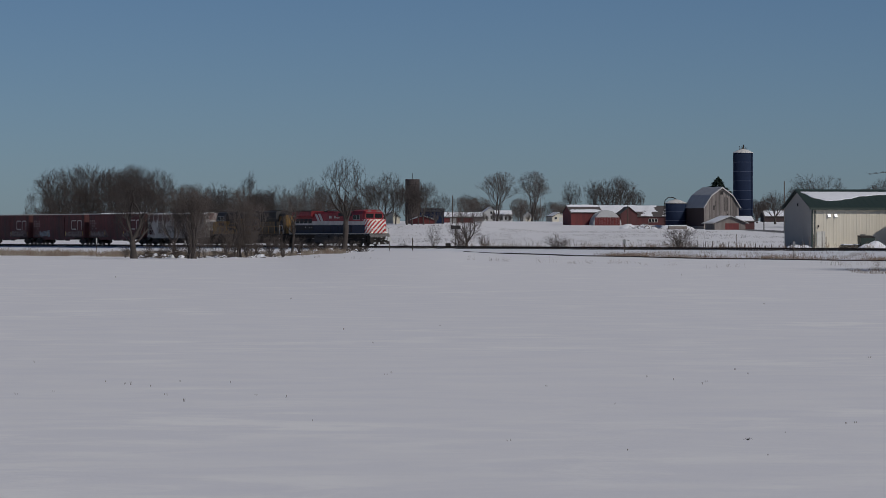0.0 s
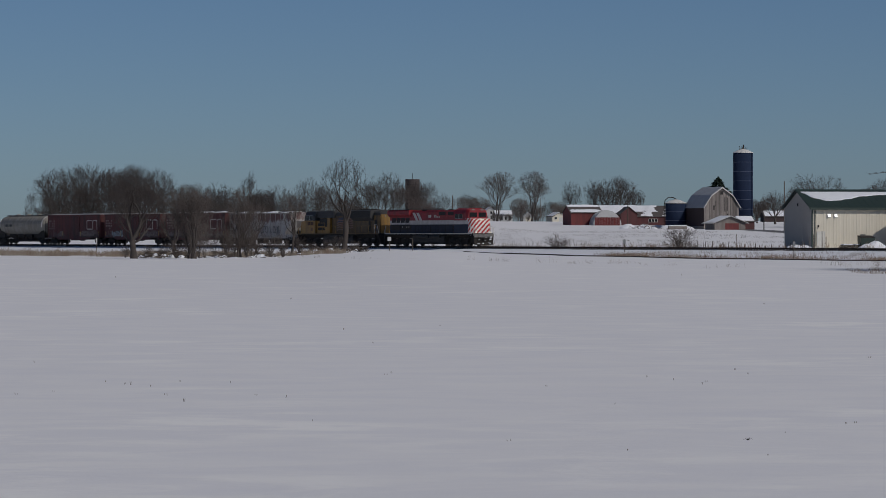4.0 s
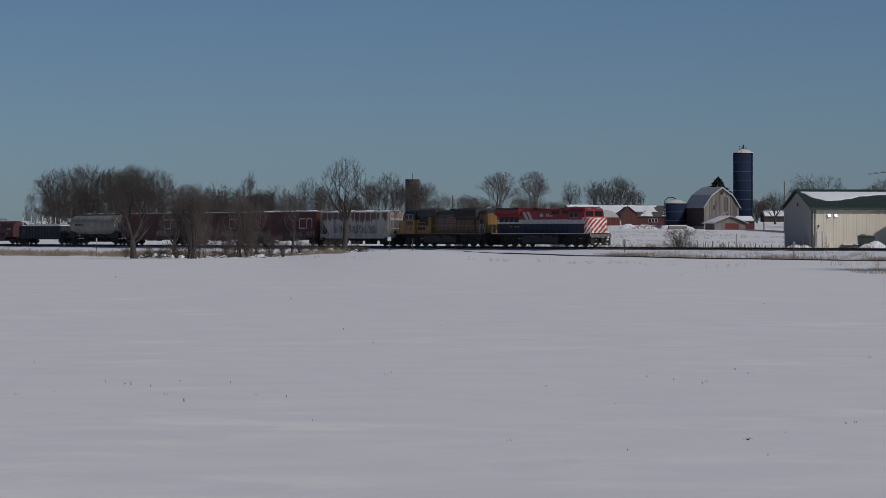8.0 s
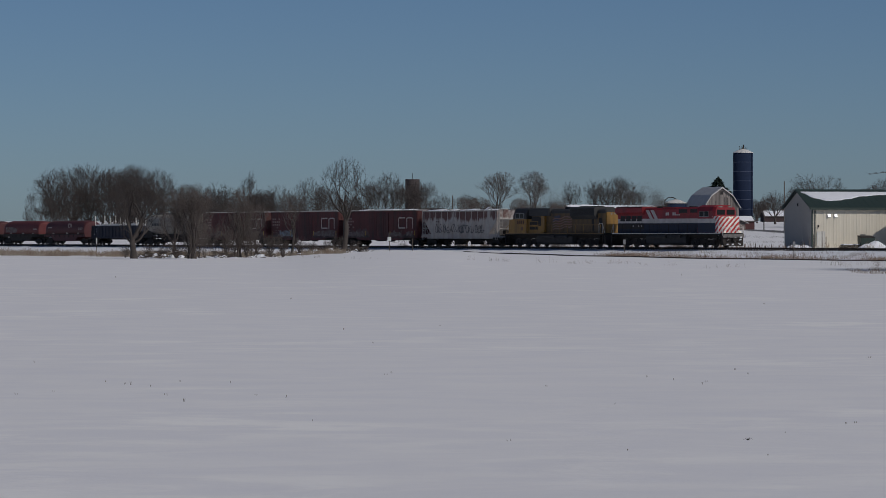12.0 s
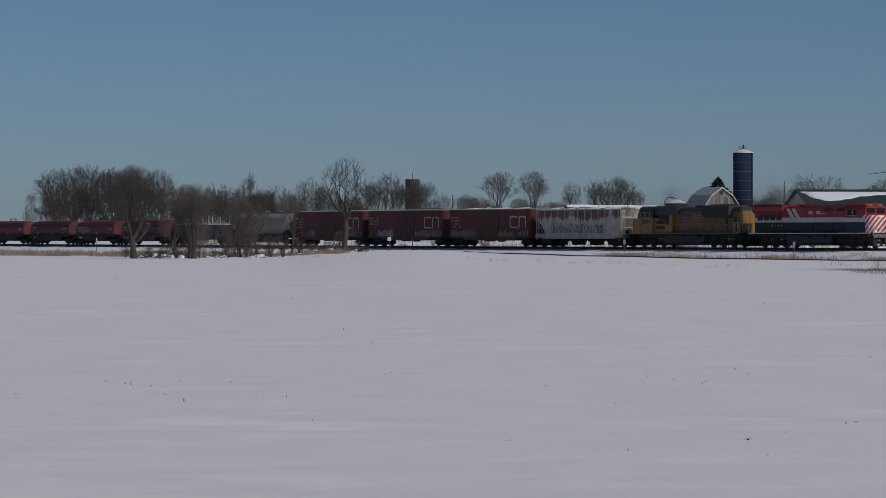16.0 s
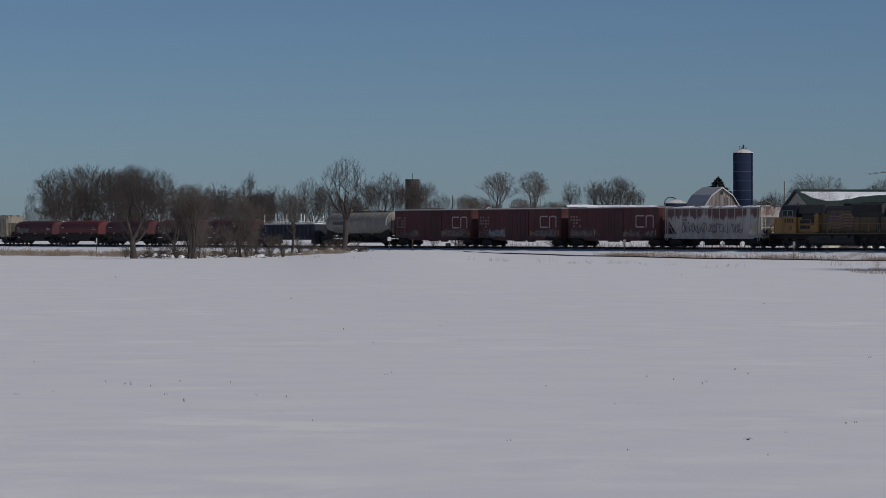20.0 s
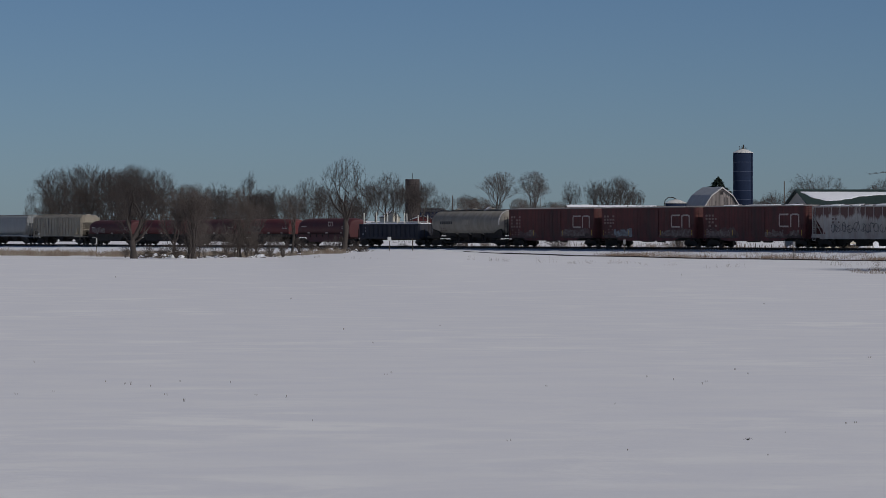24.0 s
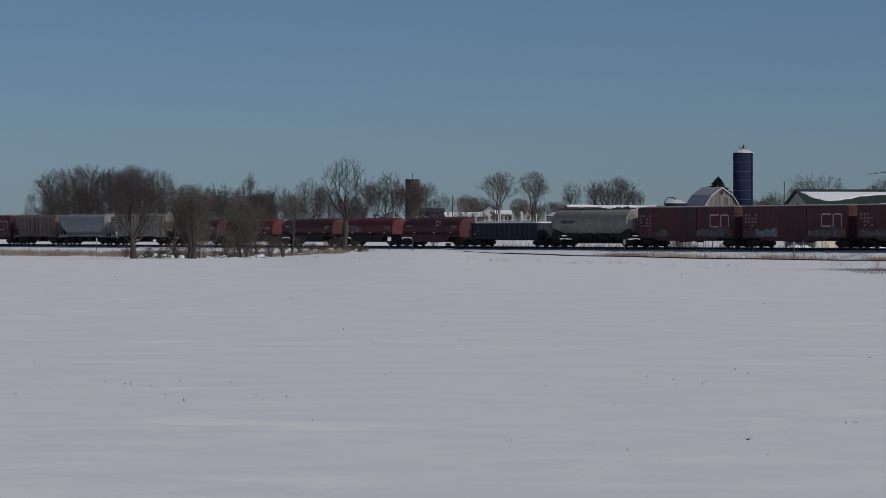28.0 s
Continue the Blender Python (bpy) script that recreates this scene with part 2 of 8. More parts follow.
def build_main_line():
    # snow-covered bank, dark gravel shoulder, then snow lying between the ties
    def strip(name, prof, step, material, label, wobble):
        sh = Shape()
        rings = []
        s = S0
        while s <= S1:
            j = wobble * noise.noise((s * 0.7, 0, 0)) + wobble * noise.noise((s * 2.3, 4, 0))
            rings.append([(*on_track(s, w + j * a), z + j * b) for w, z, a, b in prof])
            s += step
        sh.rings(rings)
        tagged(new(name, sh.mesh(name, material)), label, "track bed", kind="structure")
    strip("track_bank", [(-14.0, -0.95, 0, 0), (-6.0, -0.18, 4, 1), (-2.6, 0.15, 2, 1), (-1.95, 0.20, 1, 0.6), (2.2, 0.08, 1, 1), (2.8, -0.02, 1, 1), (5.0, -0.9, 0, 0)], 1.5, SNOW_CAP,
          "snow-covered bank under the railway", 0.08)
    strip("track_bed", [(-2.15, 0.02, 2, 0), (-1.55, 0.24, 1, 0.6), (1.55, 0.24, 1, 0.6), (2.15, 0.02, 1, 0)], 0.7, BALLAST, "dark gravel shoulder of the railway", 0.08)
    strip("bed_snow", [(-1.24, 0.1, 0, 0), (-1.22, 0.305, 0, 0.5), (1.22, 0.305, 0, 0.5), (1.24, 0.1, 0, 0)], 0.5, SNOW_CAP, "snow lying between the ties", 0.08)
    prof = [(-0.07, -0.18), (0.07, -0.18), (0.07, -0.165), (0.012, -0.15), (0.012, -0.045), (0.036, -0.035), (0.036, 0.0),
            (-0.036, 0.0), (-0.036, -0.035), (-0.012, -0.045), (-0.012, -0.15), (-0.07, -0.165)]
    for g in (-0.7535, 0.7535):
        sh = Shape()
        sh.rings([[(*on_track(q, g + w), RAIL_Z + z) for w, z in prof] for q in (S0, (S0 + S1) / 2, S1)])
        tagged(new("rail", sh.mesh("rail", RAIL_STEEL)), "rusty steel rail of the main line", "rail", "rails", "structure")


def siding_point(s, w):
    return on_track(s, siding_offset(s) + w)


def siding_z(s):
    return ramp(s, (-371, RAIL_Z), (-358, 0.02), (-350, -0.2), (-326, -0.36), (-309, -0.47), (-280, -0.5))


def build_siding():
    for g in (-0.75, 0.75):
        sh = Shape()
        rings = []
        s = -366.0
        while s <= -225:
            z = max(siding_z(s), ground_z(*siding_point(s, g)) + 0.13) - 0.03
            rings.append([(*siding_point(s, g + w), z + q) for w, q in ((-0.036, -0.16), (0.036, -0.16), (0.036, 0.0), (-0.036, 0.0))])
            s += 2.0
        sh.rings(rings)
        tagged(new("siding_rail", sh.mesh("siding_rail", RAIL_STEEL)), "rusty rail of a siding half buried in snow", "rail", "siding rails", "structure")
    bank = Shape()
    rings = []
    s = -350.0
    while s <= -225:
        z = siding_z(s) - 0.04
        j = 0.04 * noise.noise((s * 0.4, 3, 0))
        rings.append([(*siding_point(s, w), z + q) for w, q in ((-2.6, -0.5), (-1.5 + j, -0.12 + j), (1.5, -0.10 - j), (2.8, -0.5))])
        s += 2.0
    bank.rings(rings)
    tagged(new("siding_bed", bank.mesh("siding_bed", SNOW_CAP)), "low snow-covered bed of the siding", "track bed", kind="structure")


build_main_line()
build_siding()


def build_ties():
    """Timber ties under the main line; those farther off are joined."""
    track = thing("tie_row", pose(0, 0, 0), "dark creosoted timber ties under the rails", "railway ties", kind="structure")
    rnd = random.Random(3)
    me = Shape().chamfer(-0.115, 0.115, -1.3, 1.3, -0.18, 0.0, 0.012).mesh("tie", TIE)
    rest = Shape()
    s = S0 + 0.3
    while s < S1:
        x, y = on_track(s)
        m = pose(x, y, 0.345 + rnd.uniform(-0.012, 0.012), 0, 0, TRACK_TURN + rnd.uniform(-1.5, 1.5)) @ Matrix.Translation((0, rnd.uniform(-0.05, 0.05), 0))
        if -400 < s < -250:
            part("tie", me, None, track, m=m)
        else:
            rest.add([m @ v.co for v in me.vertices], [tuple(p.vertices) for p in me.polygons])
        s += 0.53
    me2 = bpy.data.meshes.new("joined_ties")
    me2.from_pydata(rest.v, [], rest.f)
    me2.materials.append(TIE)
    tagged(part("joined_tie_row", me2, None, track), kind="stuff")


build_ties()

# ---- the train ----
# Each car: x forward along the track, the camera sees its -y side, z from the rail top.
BC_RED = mat("loco_red_paint", (0.30, 0.012, 0.020), 0.55, other=(0.15, 0.010, 0.014), scale=1.2, amount=0.55, dirt=(0.08, 0.016, 0.018), dirt_amount=0.45)
BC_BLUE = mat("loco_blue_paint", (0.008, 0.016, 0.046), 0.7, other=(0.006, 0.010, 0.022), scale=1.2, dirt=(0.018, 0.018, 0.022), dirt_amount=0.4)
BC_WHITE = mat("loco_white_paint", (0.58, 0.545, 0.52), 0.6, other=(0.34, 0.30, 0.285), scale=1.4, dirt=(0.25, 0.2, 0.18), dirt_amount=0.3)
SIGN_FRAME = mat("pale_window_frame", (0.26, 0.26, 0.26), 0.6, scale=3)
UP_YELLOW = mat("loco_yellow_paint", (0.33, 0.175, 0.026), 0.55, other=(0.21, 0.115, 0.03), scale=1.2, amount=0.6, dirt=(0.11, 0.068, 0.03), dirt_amount=0.6)
UP_GREY = mat("loco_grey_paint", (0.026, 0.026, 0.028), 0.65, other=(0.04, 0.038, 0.036), scale=1.2)
UP_HOOD = mat("grimy_yellow_hood", (0.165, 0.095, 0.028), 0.6, other=(0.085, 0.053, 0.024), scale=1.0, amount=0.8, dirt=(0.045, 0.033, 0.024), dirt_amount=0.8)
BLACK_SILL = mat("black_sill_paint", (0.011, 0.010, 0.010), 0.9, other=(0.024, 0.021, 0.018), scale=2, amount=0.4)
TANK_GRIME = mat("grimy_grey_tank_paint", (0.055, 0.05, 0.046), 0.8, other=(0.028, 0.024, 0.021), scale=1.5, amount=0.7)
GRILLE = mat("dark_louvre", (0.025, 0.022, 0.022), 0.7, 0.2, scale=3)
BOX_RED = mat("boxcar_oxide_red", (0.135, 0.036, 0.034), 0.8, other=(0.07, 0.027, 0.026), scale=0.8, amount=0.7, dirt=(0.055, 0.03, 0.028), dirt_amount=0.75)
BOX_DOOR = mat("boxcar_door_red", (0.105, 0.030, 0.029), 0.75, other=(0.07, 0.026, 0.026), scale=0.8, amount=0.7, dirt=(0.05, 0.03, 0.028), dirt_amount=0.75)
ROOF_GALV = mat("dull_galvanised_roof", (0.25, 0.24, 0.24), 0.7, 0.2, other=(0.15, 0.12, 0.11), scale=1.0)
SALT = mat("road_salt_film", (0.135, 0.095, 0.09), 0.85, other=(0.07, 0.028, 0.027), scale=1.4, fine=8, amount=1.0, bump=0, stretch=(1, 1, 0.5))
GRIME = mat("dark_wheel_spray", (0.045, 0.032, 0.03), 0.9, other=(0.11, 0.085, 0.08), scale=1.2, fine=7, amount=0.9, bump=0)
TAG_GREY = mat("grey_spray_paint", (0.22, 0.19, 0.175), 0.8, other=(0.085, 0.045, 0.042), scale=2.6, fine=9, amount=1.0, bump=0)
TAG_BLUE = mat("pale_blue_spray_paint", (0.27, 0.33, 0.37), 0.8, other=(0.12, 0.09, 0.09), scale=2.6, fine=9, amount=1.0, bump=0)
HOP_GREY = mat("hopper_grey_paint", (0.45, 0.435, 0.41), 0.75, other=(0.25, 0.225, 0.205), scale=0.9, dirt=(0.24, 0.16, 0.13), dirt_amount=0.35)
SALT_WHITE = mat("pale_streaked_paint", (0.50, 0.48, 0.46), 0.8, other=(0.26, 0.18, 0.15), scale=1.2, amount=0.8, stretch=(1, 1, 0.4))


def rusted_paint():
    """Old grey hopper paint whose upper side has rusted through in ragged, running blotches."""
    m = HOP_GREY.copy()
    m.name = "rusted_hopper_paint"
    N, L = m.node_tree.nodes, m.node_tree.links
    bsdf = N["Principled BSDF"]
    paint = bsdf.inputs["Base Color"].links[0].from_socket
    co = N.new("ShaderNodeTexCoord")
    sep = N.new("ShaderNodeSeparateXYZ")
    L.new(co.outputs["Object"], sep.inputs[0])
    total = None
    for scale, gain in (((0.75, 0.3, 0.10), 2.6), ((3.2, 1.0, 0.55), 1.3), ((9.0, 3.0, 3.0), 0.7)):
        mp = N.new("ShaderNodeMapping")
        mp.inputs["Scale"].default_value = scale
        L.new(co.outputs["Object"], mp.inputs["Vector"])
        t = N.new("ShaderNodeTexNoise")
        t.inputs["Scale"].default_value, t.inputs["Detail"].default_value = 1.0, 5
        L.new(mp.outputs[0], t.inputs["Vector"])
        f = N.new("ShaderNodeMath")
        f.operation = "MULTIPLY_ADD"
        f.inputs[1].default_value, f.inputs[2].default_value = gain, -0.5 * gain
        L.new(t.outputs[0], f.inputs[0])
        if total is None:
            total = f.outputs[0]
        else:
            add = N.new("ShaderNodeMath")
            add.operation = "ADD"
            L.new(total, add.inputs[0])
            L.new(f.outputs[0], add.inputs[1])
            total = add.outputs[0]
    rise = N.new("ShaderNodeMapRange")
    rise.inputs[1].default_value, rise.inputs[2].default_value, rise.inputs[3].default_value, rise.inputs[4].default_value = 2.6, 3.7, -0.9, 0.5
    L.new(sep.outputs[2], rise.inputs[0])
    add = N.new("ShaderNodeMath")
    add.operation = "ADD"
    L.new(total, add.inputs[0])
    L.new(rise.outputs[0], add.inputs[1])
    edge = N.new("ShaderNodeMapRange")
    edge.inputs[1].default_value, edge.inputs[2].default_value, edge.inputs[4].default_value = -0.05, 0.35, 0.92
    L.new(add.outputs[0], edge.inputs[0])
    mx = N.new("ShaderNodeMix")
    mx.data_type = "RGBA"
    mx.inputs[7].default_value = (0.105, 0.042, 0.034, 1)
    L.new(edge.outputs[0], mx.inputs[0])
    L.new(paint, mx.inputs[6])
    L.new(mx.outputs[2], bsdf.inputs["Base Color"])
    return m


HOP_RUSTED = rusted_paint()
HOP_SMOOTH = mat("smooth_grey_hopper_paint", (0.30, 0.31, 0.31), 0.65, other=(0.24, 0.245, 0.245), scale=0.6, dirt=(0.22, 0.2, 0.19), dirt_amount=0.25)
HOP_BEIGE = mat("beige_hopper_paint", (0.36, 0.325, 0.255), 0.7, other=(0.24, 0.21, 0.165), scale=0.8, dirt=(0.20, 0.15, 0.11), dirt_amount=0.4)
HOP_BROWN = mat("grimy_brown_hopper_paint", (0.21, 0.16, 0.145), 0.8, other=(0.11, 0.08, 0.075), scale=0.8, dirt=(0.07, 0.045, 0.04), dirt_amount=0.5)
TANK_GREY = mat("round_hopper_grey_paint", (0.33, 0.31, 0.27), 0.85, other=(0.22, 0.20, 0.17), scale=0.6, dirt=(0.17, 0.14, 0.11), dirt_amount=0.45, spec=0.2)
GON_BLUE = mat("gondola_dark_blue_paint", (0.018, 0.023, 0.040), 0.75, other=(0.012, 0.014, 0.022), scale=1.0, dirt=(0.05, 0.04, 0.04), dirt_amount=0.4)
COIL_RED = mat("coil_hood_red_paint", (0.125, 0.020, 0.021), 0.7, other=(0.10, 0.02, 0.02), scale=0.8, dirt=(0.10, 0.035, 0.035), dirt_amount=0.4)
COIL_DARK = mat("coil_hood_maroon_paint", (0.078, 0.017, 0.020), 0.7, other=(0.065, 0.016, 0.018), scale=0.8, dirt=(0.07, 0.03, 0.03), dirt_amount=0.45)
LOAD_WHITE = mat("white_painted_load", (0.68, 0.66, 0.60), 0.7, other=(0.45, 0.42, 0.36), scale=2)
YELLOW_MARK = mat("yellow_reflector", (0.55, 0.36, 0.05), 0.5, scale=2, bump=0)


def wheelset_shape(r):
    sh = Shape()
    for y in (-0.7535, 0.7535):
        e = 0.065 if y > 0 else -0.065
        sh.tube((0, y - e, 0), (0, y + e, 0), r, n=20)
        sh.tube((0, y - 2 * e, 0), (0, y - e, 0), r + 0.028, n=20)
        sh.tube((0, y + e, 0), (0, y + 1.3 * e, 0), r * 0.42, n=10)
        for k in range(5):                     # raised webs, so that the turning shows
            a = k * 2 * math.pi / 5
            sh.tube((0.3 * r * math.cos(a), y + e * 1.15, 0.3 * r * math.sin(a)), (0.82 * r * math.cos(a), y + e * 1.15, 0.82 * r * math.sin(a)), 0.035, n=4)
    sh.tube((0, -0.75, 0), (0, 0.75, 0), 0.09, n=8)
    return sh


def truck_shape(axles, r):
    sh = Shape()
    ends = axles[-1] + 0.35
    for y in (-1.02, 1.02):
        a, b = y - 0.09, y + 0.09
        if len(axles) == 2:
            prof = [(-ends, r - 0.12), (-0.55, r - 0.30), (0.55, r - 0.30), (ends, r - 0.12), (ends, r + 0.16), (0.75, r + 0.36),
                    (-0.75, r + 0.36), (-ends, r + 0.16)]
            sh.along_y(prof, a, b)
            sh.along_y([(-0.62, r - 0.05), (0.62, r - 0.05), (0.45, r - 0.34), (-0.45, r - 0.34)], a, b)
            for k in (-0.2, 0.0, 0.2):
                sh.tube((k, y * 1.02, r - 0.24), (k, y * 1.02, r + 0.1), 0.075, n=8)
        else:
            sh.box(-ends, ends, a, b, r + 0.02, r + 0.34)
            for x in axles:
                sh.box(x - 0.3, x + 0.3, a - 0.04, b + 0.04, r - 0.22, r + 0.06)
            for x0, x1 in zip(axles, axles[1:]):
                c = (x0 + x1) / 2
                sh.tube((c - 0.28, y * 1.05, r - 0.05), (c - 0.28, y * 1.05, r + 0.32), 0.13, n=8)
                sh.tube((c + 0.28, y * 1.05, r - 0.05), (c + 0.28, y * 1.05, r + 0.32), 0.13, n=8)
                sh.box(c - 0.1, c + 0.1, y - 0.16, y + 0.16, r - 0.12, r + 0.3)
                sh.along_y([(c - 0.62, r + 0.05), (c + 0.62, r + 0.05), (c + 0.40, r - 0.30), (c - 0.40, r - 0.30)], a + 0.02, b - 0.02)
            for x in axles:
                sh.box(x - 0.12, x + 0.12, y - 0.15, y + 0.15, r - 0.12, r + 0.12)
    sh.box(-0.35, 0.35, -1.1, 1.1, r + 0.0, r + 0.40)
    return sh


WHEELS = {}
TRUCKS = {}
ROLLING = []          # (wheelset, x, height, radius)


def add_truck(parent, x, axles, r):
    key = (tuple(axles), r)
    if key not in TRUCKS:
        TRUCKS[key] = truck_shape(axles, r).mesh("truck", UNDER)
    if r not in WHEELS:
        WHEELS[r] = wheelset_shape(r).mesh("wheelset", WHEEL)
    tr = part("truck", TRUCKS[key], None, parent, "black cast steel truck frame", pose(x, 0, 0))
    for a in axles:
        ws = part("wheelset", WHEELS[r], None, tr, "worn steel wheels on an axle", pose(a, 0, r))
        ROLLING.append((ws, a, r))
    return tr


FREIGHT_AXLES, LOCO_AXLES = (-0.89, 0.89), (-1.95, 0.0, 1.95)


def running_gear(car, length, r=0.457, inset=None):
    inset = inset or 2.15
    for x in (length / 2 - inset, -length / 2 + inset):
        add_truck(car, x, FREIGHT_AXLES, r)
    for e in (1, -1):
        c = Shape()
        c.box(*sorted((e * (length / 2 - 0.75), e * (length / 2 - 0.02))), -0.12, 0.12, 0.76, 1.0)
        c.box(*sorted((e * (length / 2 - 0.18), e * (length / 2))), -0.2, 0.2, 0.70, 1.05)
        c.tube((e * (length / 2 - 0.7), 0.4, 0.75), (e * (length / 2), 0.3, 0.45), 0.03, n=5)
        part("coupler", c, UNDER, car)


def ladder(car, x, y, z0, z1, material, side=1, width=0.42, along="x"):
    sh = Shape()
    o = 0.07 * side
    for d in (-width / 2, width / 2):
        a = (x + d, y + o) if along == "x" else (x + o, y + d)
        sh.box(a[0] - 0.022, a[0] + 0.022, a[1] - 0.022, a[1] + 0.022, z0, z1)
    n = max(2, int((z1 - z0) / 0.38))
    for i in range(n + 1):
        z = z0 + (z1 - z0) * i / n
        if along == "x":
            sh.box(x - width / 2, x + width / 2, y + o - 0.018, y + o + 0.018, z - 0.018, z + 0.018)
        else:
            sh.box(x + o - 0.018, x + o + 0.018, y - width / 2, y + width / 2, z - 0.018, z + 0.018)
    return part("ladder", sh, material, car)


def bars(car, name, x, z, rows, cols, w, h, gx, gz, material, y, label, ragged=0.0, seed=1):
    """Unreadable lettering as rows of plain bars on the side at y."""
    rnd = random.Random(seed)
    d = 0.012 if y > 0 else -0.012
    for r in range(rows):
        for c in range(cols):
            if rnd.random() < ragged:
                continue
            ww = w * (1 - ragged * rnd.random())
            part(name, Shape().box(x + c * gx, x + c * gx + ww, *sorted((y, y + d)), z - r * gz, z - r * gz + h), material, car, label)


def scrawl(car, x0, x1, z0, z1, y, material, seed, label, n=16):
    """Spray-painted tag: one patch whose upper and lower edges follow fat letter shapes."""
    rnd = random.Random(seed)
    verts, faces = [], []
    n = max(10, int((x1 - x0) / 0.09))
    hi, lo = 0.7, 0.1
    for i in range(n + 1):
        if i % 5 == 0:
            hi, lo = rnd.uniform(0.62, 1.0), rnd.uniform(0.0, 0.2)
        notch = 0.3 if i % 7 == 6 and rnd.random() < 0.6 else 0.0
        x = x0 + (x1 - x0) * i / n
        verts += [(x, y - 0.008, z0 + (z1 - z0) * (lo + notch * 0.2)), (x, y - 0.008, z0 + (z1 - z0) * (hi - notch))]
        if i:
            faces.append((2 * i - 2, 2 * i, 2 * i + 1, 2 * i - 1))
    return part("graffiti", Shape().add(verts, faces), material, car, label)


def stroke(sh, pts, w, y, d=-0.014):
    """A painted stroke of even width through (x, z) points on the side at y."""
    for (x0, z0), (x1, z1) in zip(pts, pts[1:]):
        a = Vector((x1 - x0, z1 - z0)).normalized()
        n = Vector((-a.y, a.x)) * w / 2
        a = a * w / 2
        q = [(x0 - a.x + n.x, z0 - a.y + n.y), (x0 - a.x - n.x, z0 - a.y - n.y), (x1 + a.x - n.x, z1 + a.y - n.y), (x1 + a.x + n.x, z1 + a.y + n.y)]
        sh.add([(x, y, z) for x, z in q] + [(x, y + d, z) for x, z in q],
               [(0, 1, 2, 3), (7, 6, 5, 4), (0, 4, 5, 1), (1, 5, 6, 2), (2, 6, 7, 3), (3, 7, 4, 0)])


def emblem(car, x, z, h, w, y, t, material):
    """The owner's mark as two plain bent strokes: an open bracket and an arch."""
    sh = Shape()
    c = w * 0.42
    stroke(sh, [(x + c, z + h), (x + 0.12, z + h), (x, z + h - 0.14), (x, z + 0.14), (x + 0.12, z), (x + c, z)], t, y)
    stroke(sh, [(x + w * 0.56, z), (x + w * 0.56, z + h - 0.1), (x + w * 0.64, z + h), (x + w * 0.87, z + h), (x + w * 0.95, z + h - 0.1), (x + w * 0.95, z)], t, y)
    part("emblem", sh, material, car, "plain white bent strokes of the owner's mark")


def soil(car, x0, x1, z0, z1, y, material, seed, label):
    """A ragged strip of road salt and grime in one piece along the foot of a side."""
    rnd = random.Random(seed)
    n = int((x1 - x0) / 0.22)
    verts, faces = [], []
    tall = 0.5
    for i in range(n + 1):
        tall = min(1.0, max(0.12, tall + rnd.gauss(0, 0.12)))
        x = x0 + (x1 - x0) * i / n
        verts += [(x, y, z0), (x, y, z0 + (z1 - z0) * tall * min(1.0, 5 * min(i, n - i) / n + 0.3))]
        if i:
            faces.append((2 * i - 2, 2 * i, 2 * i + 1, 2 * i - 1))
    sh = Shape()
    sh.add(verts, faces)
    part("grime_strip", sh, material, car, label)


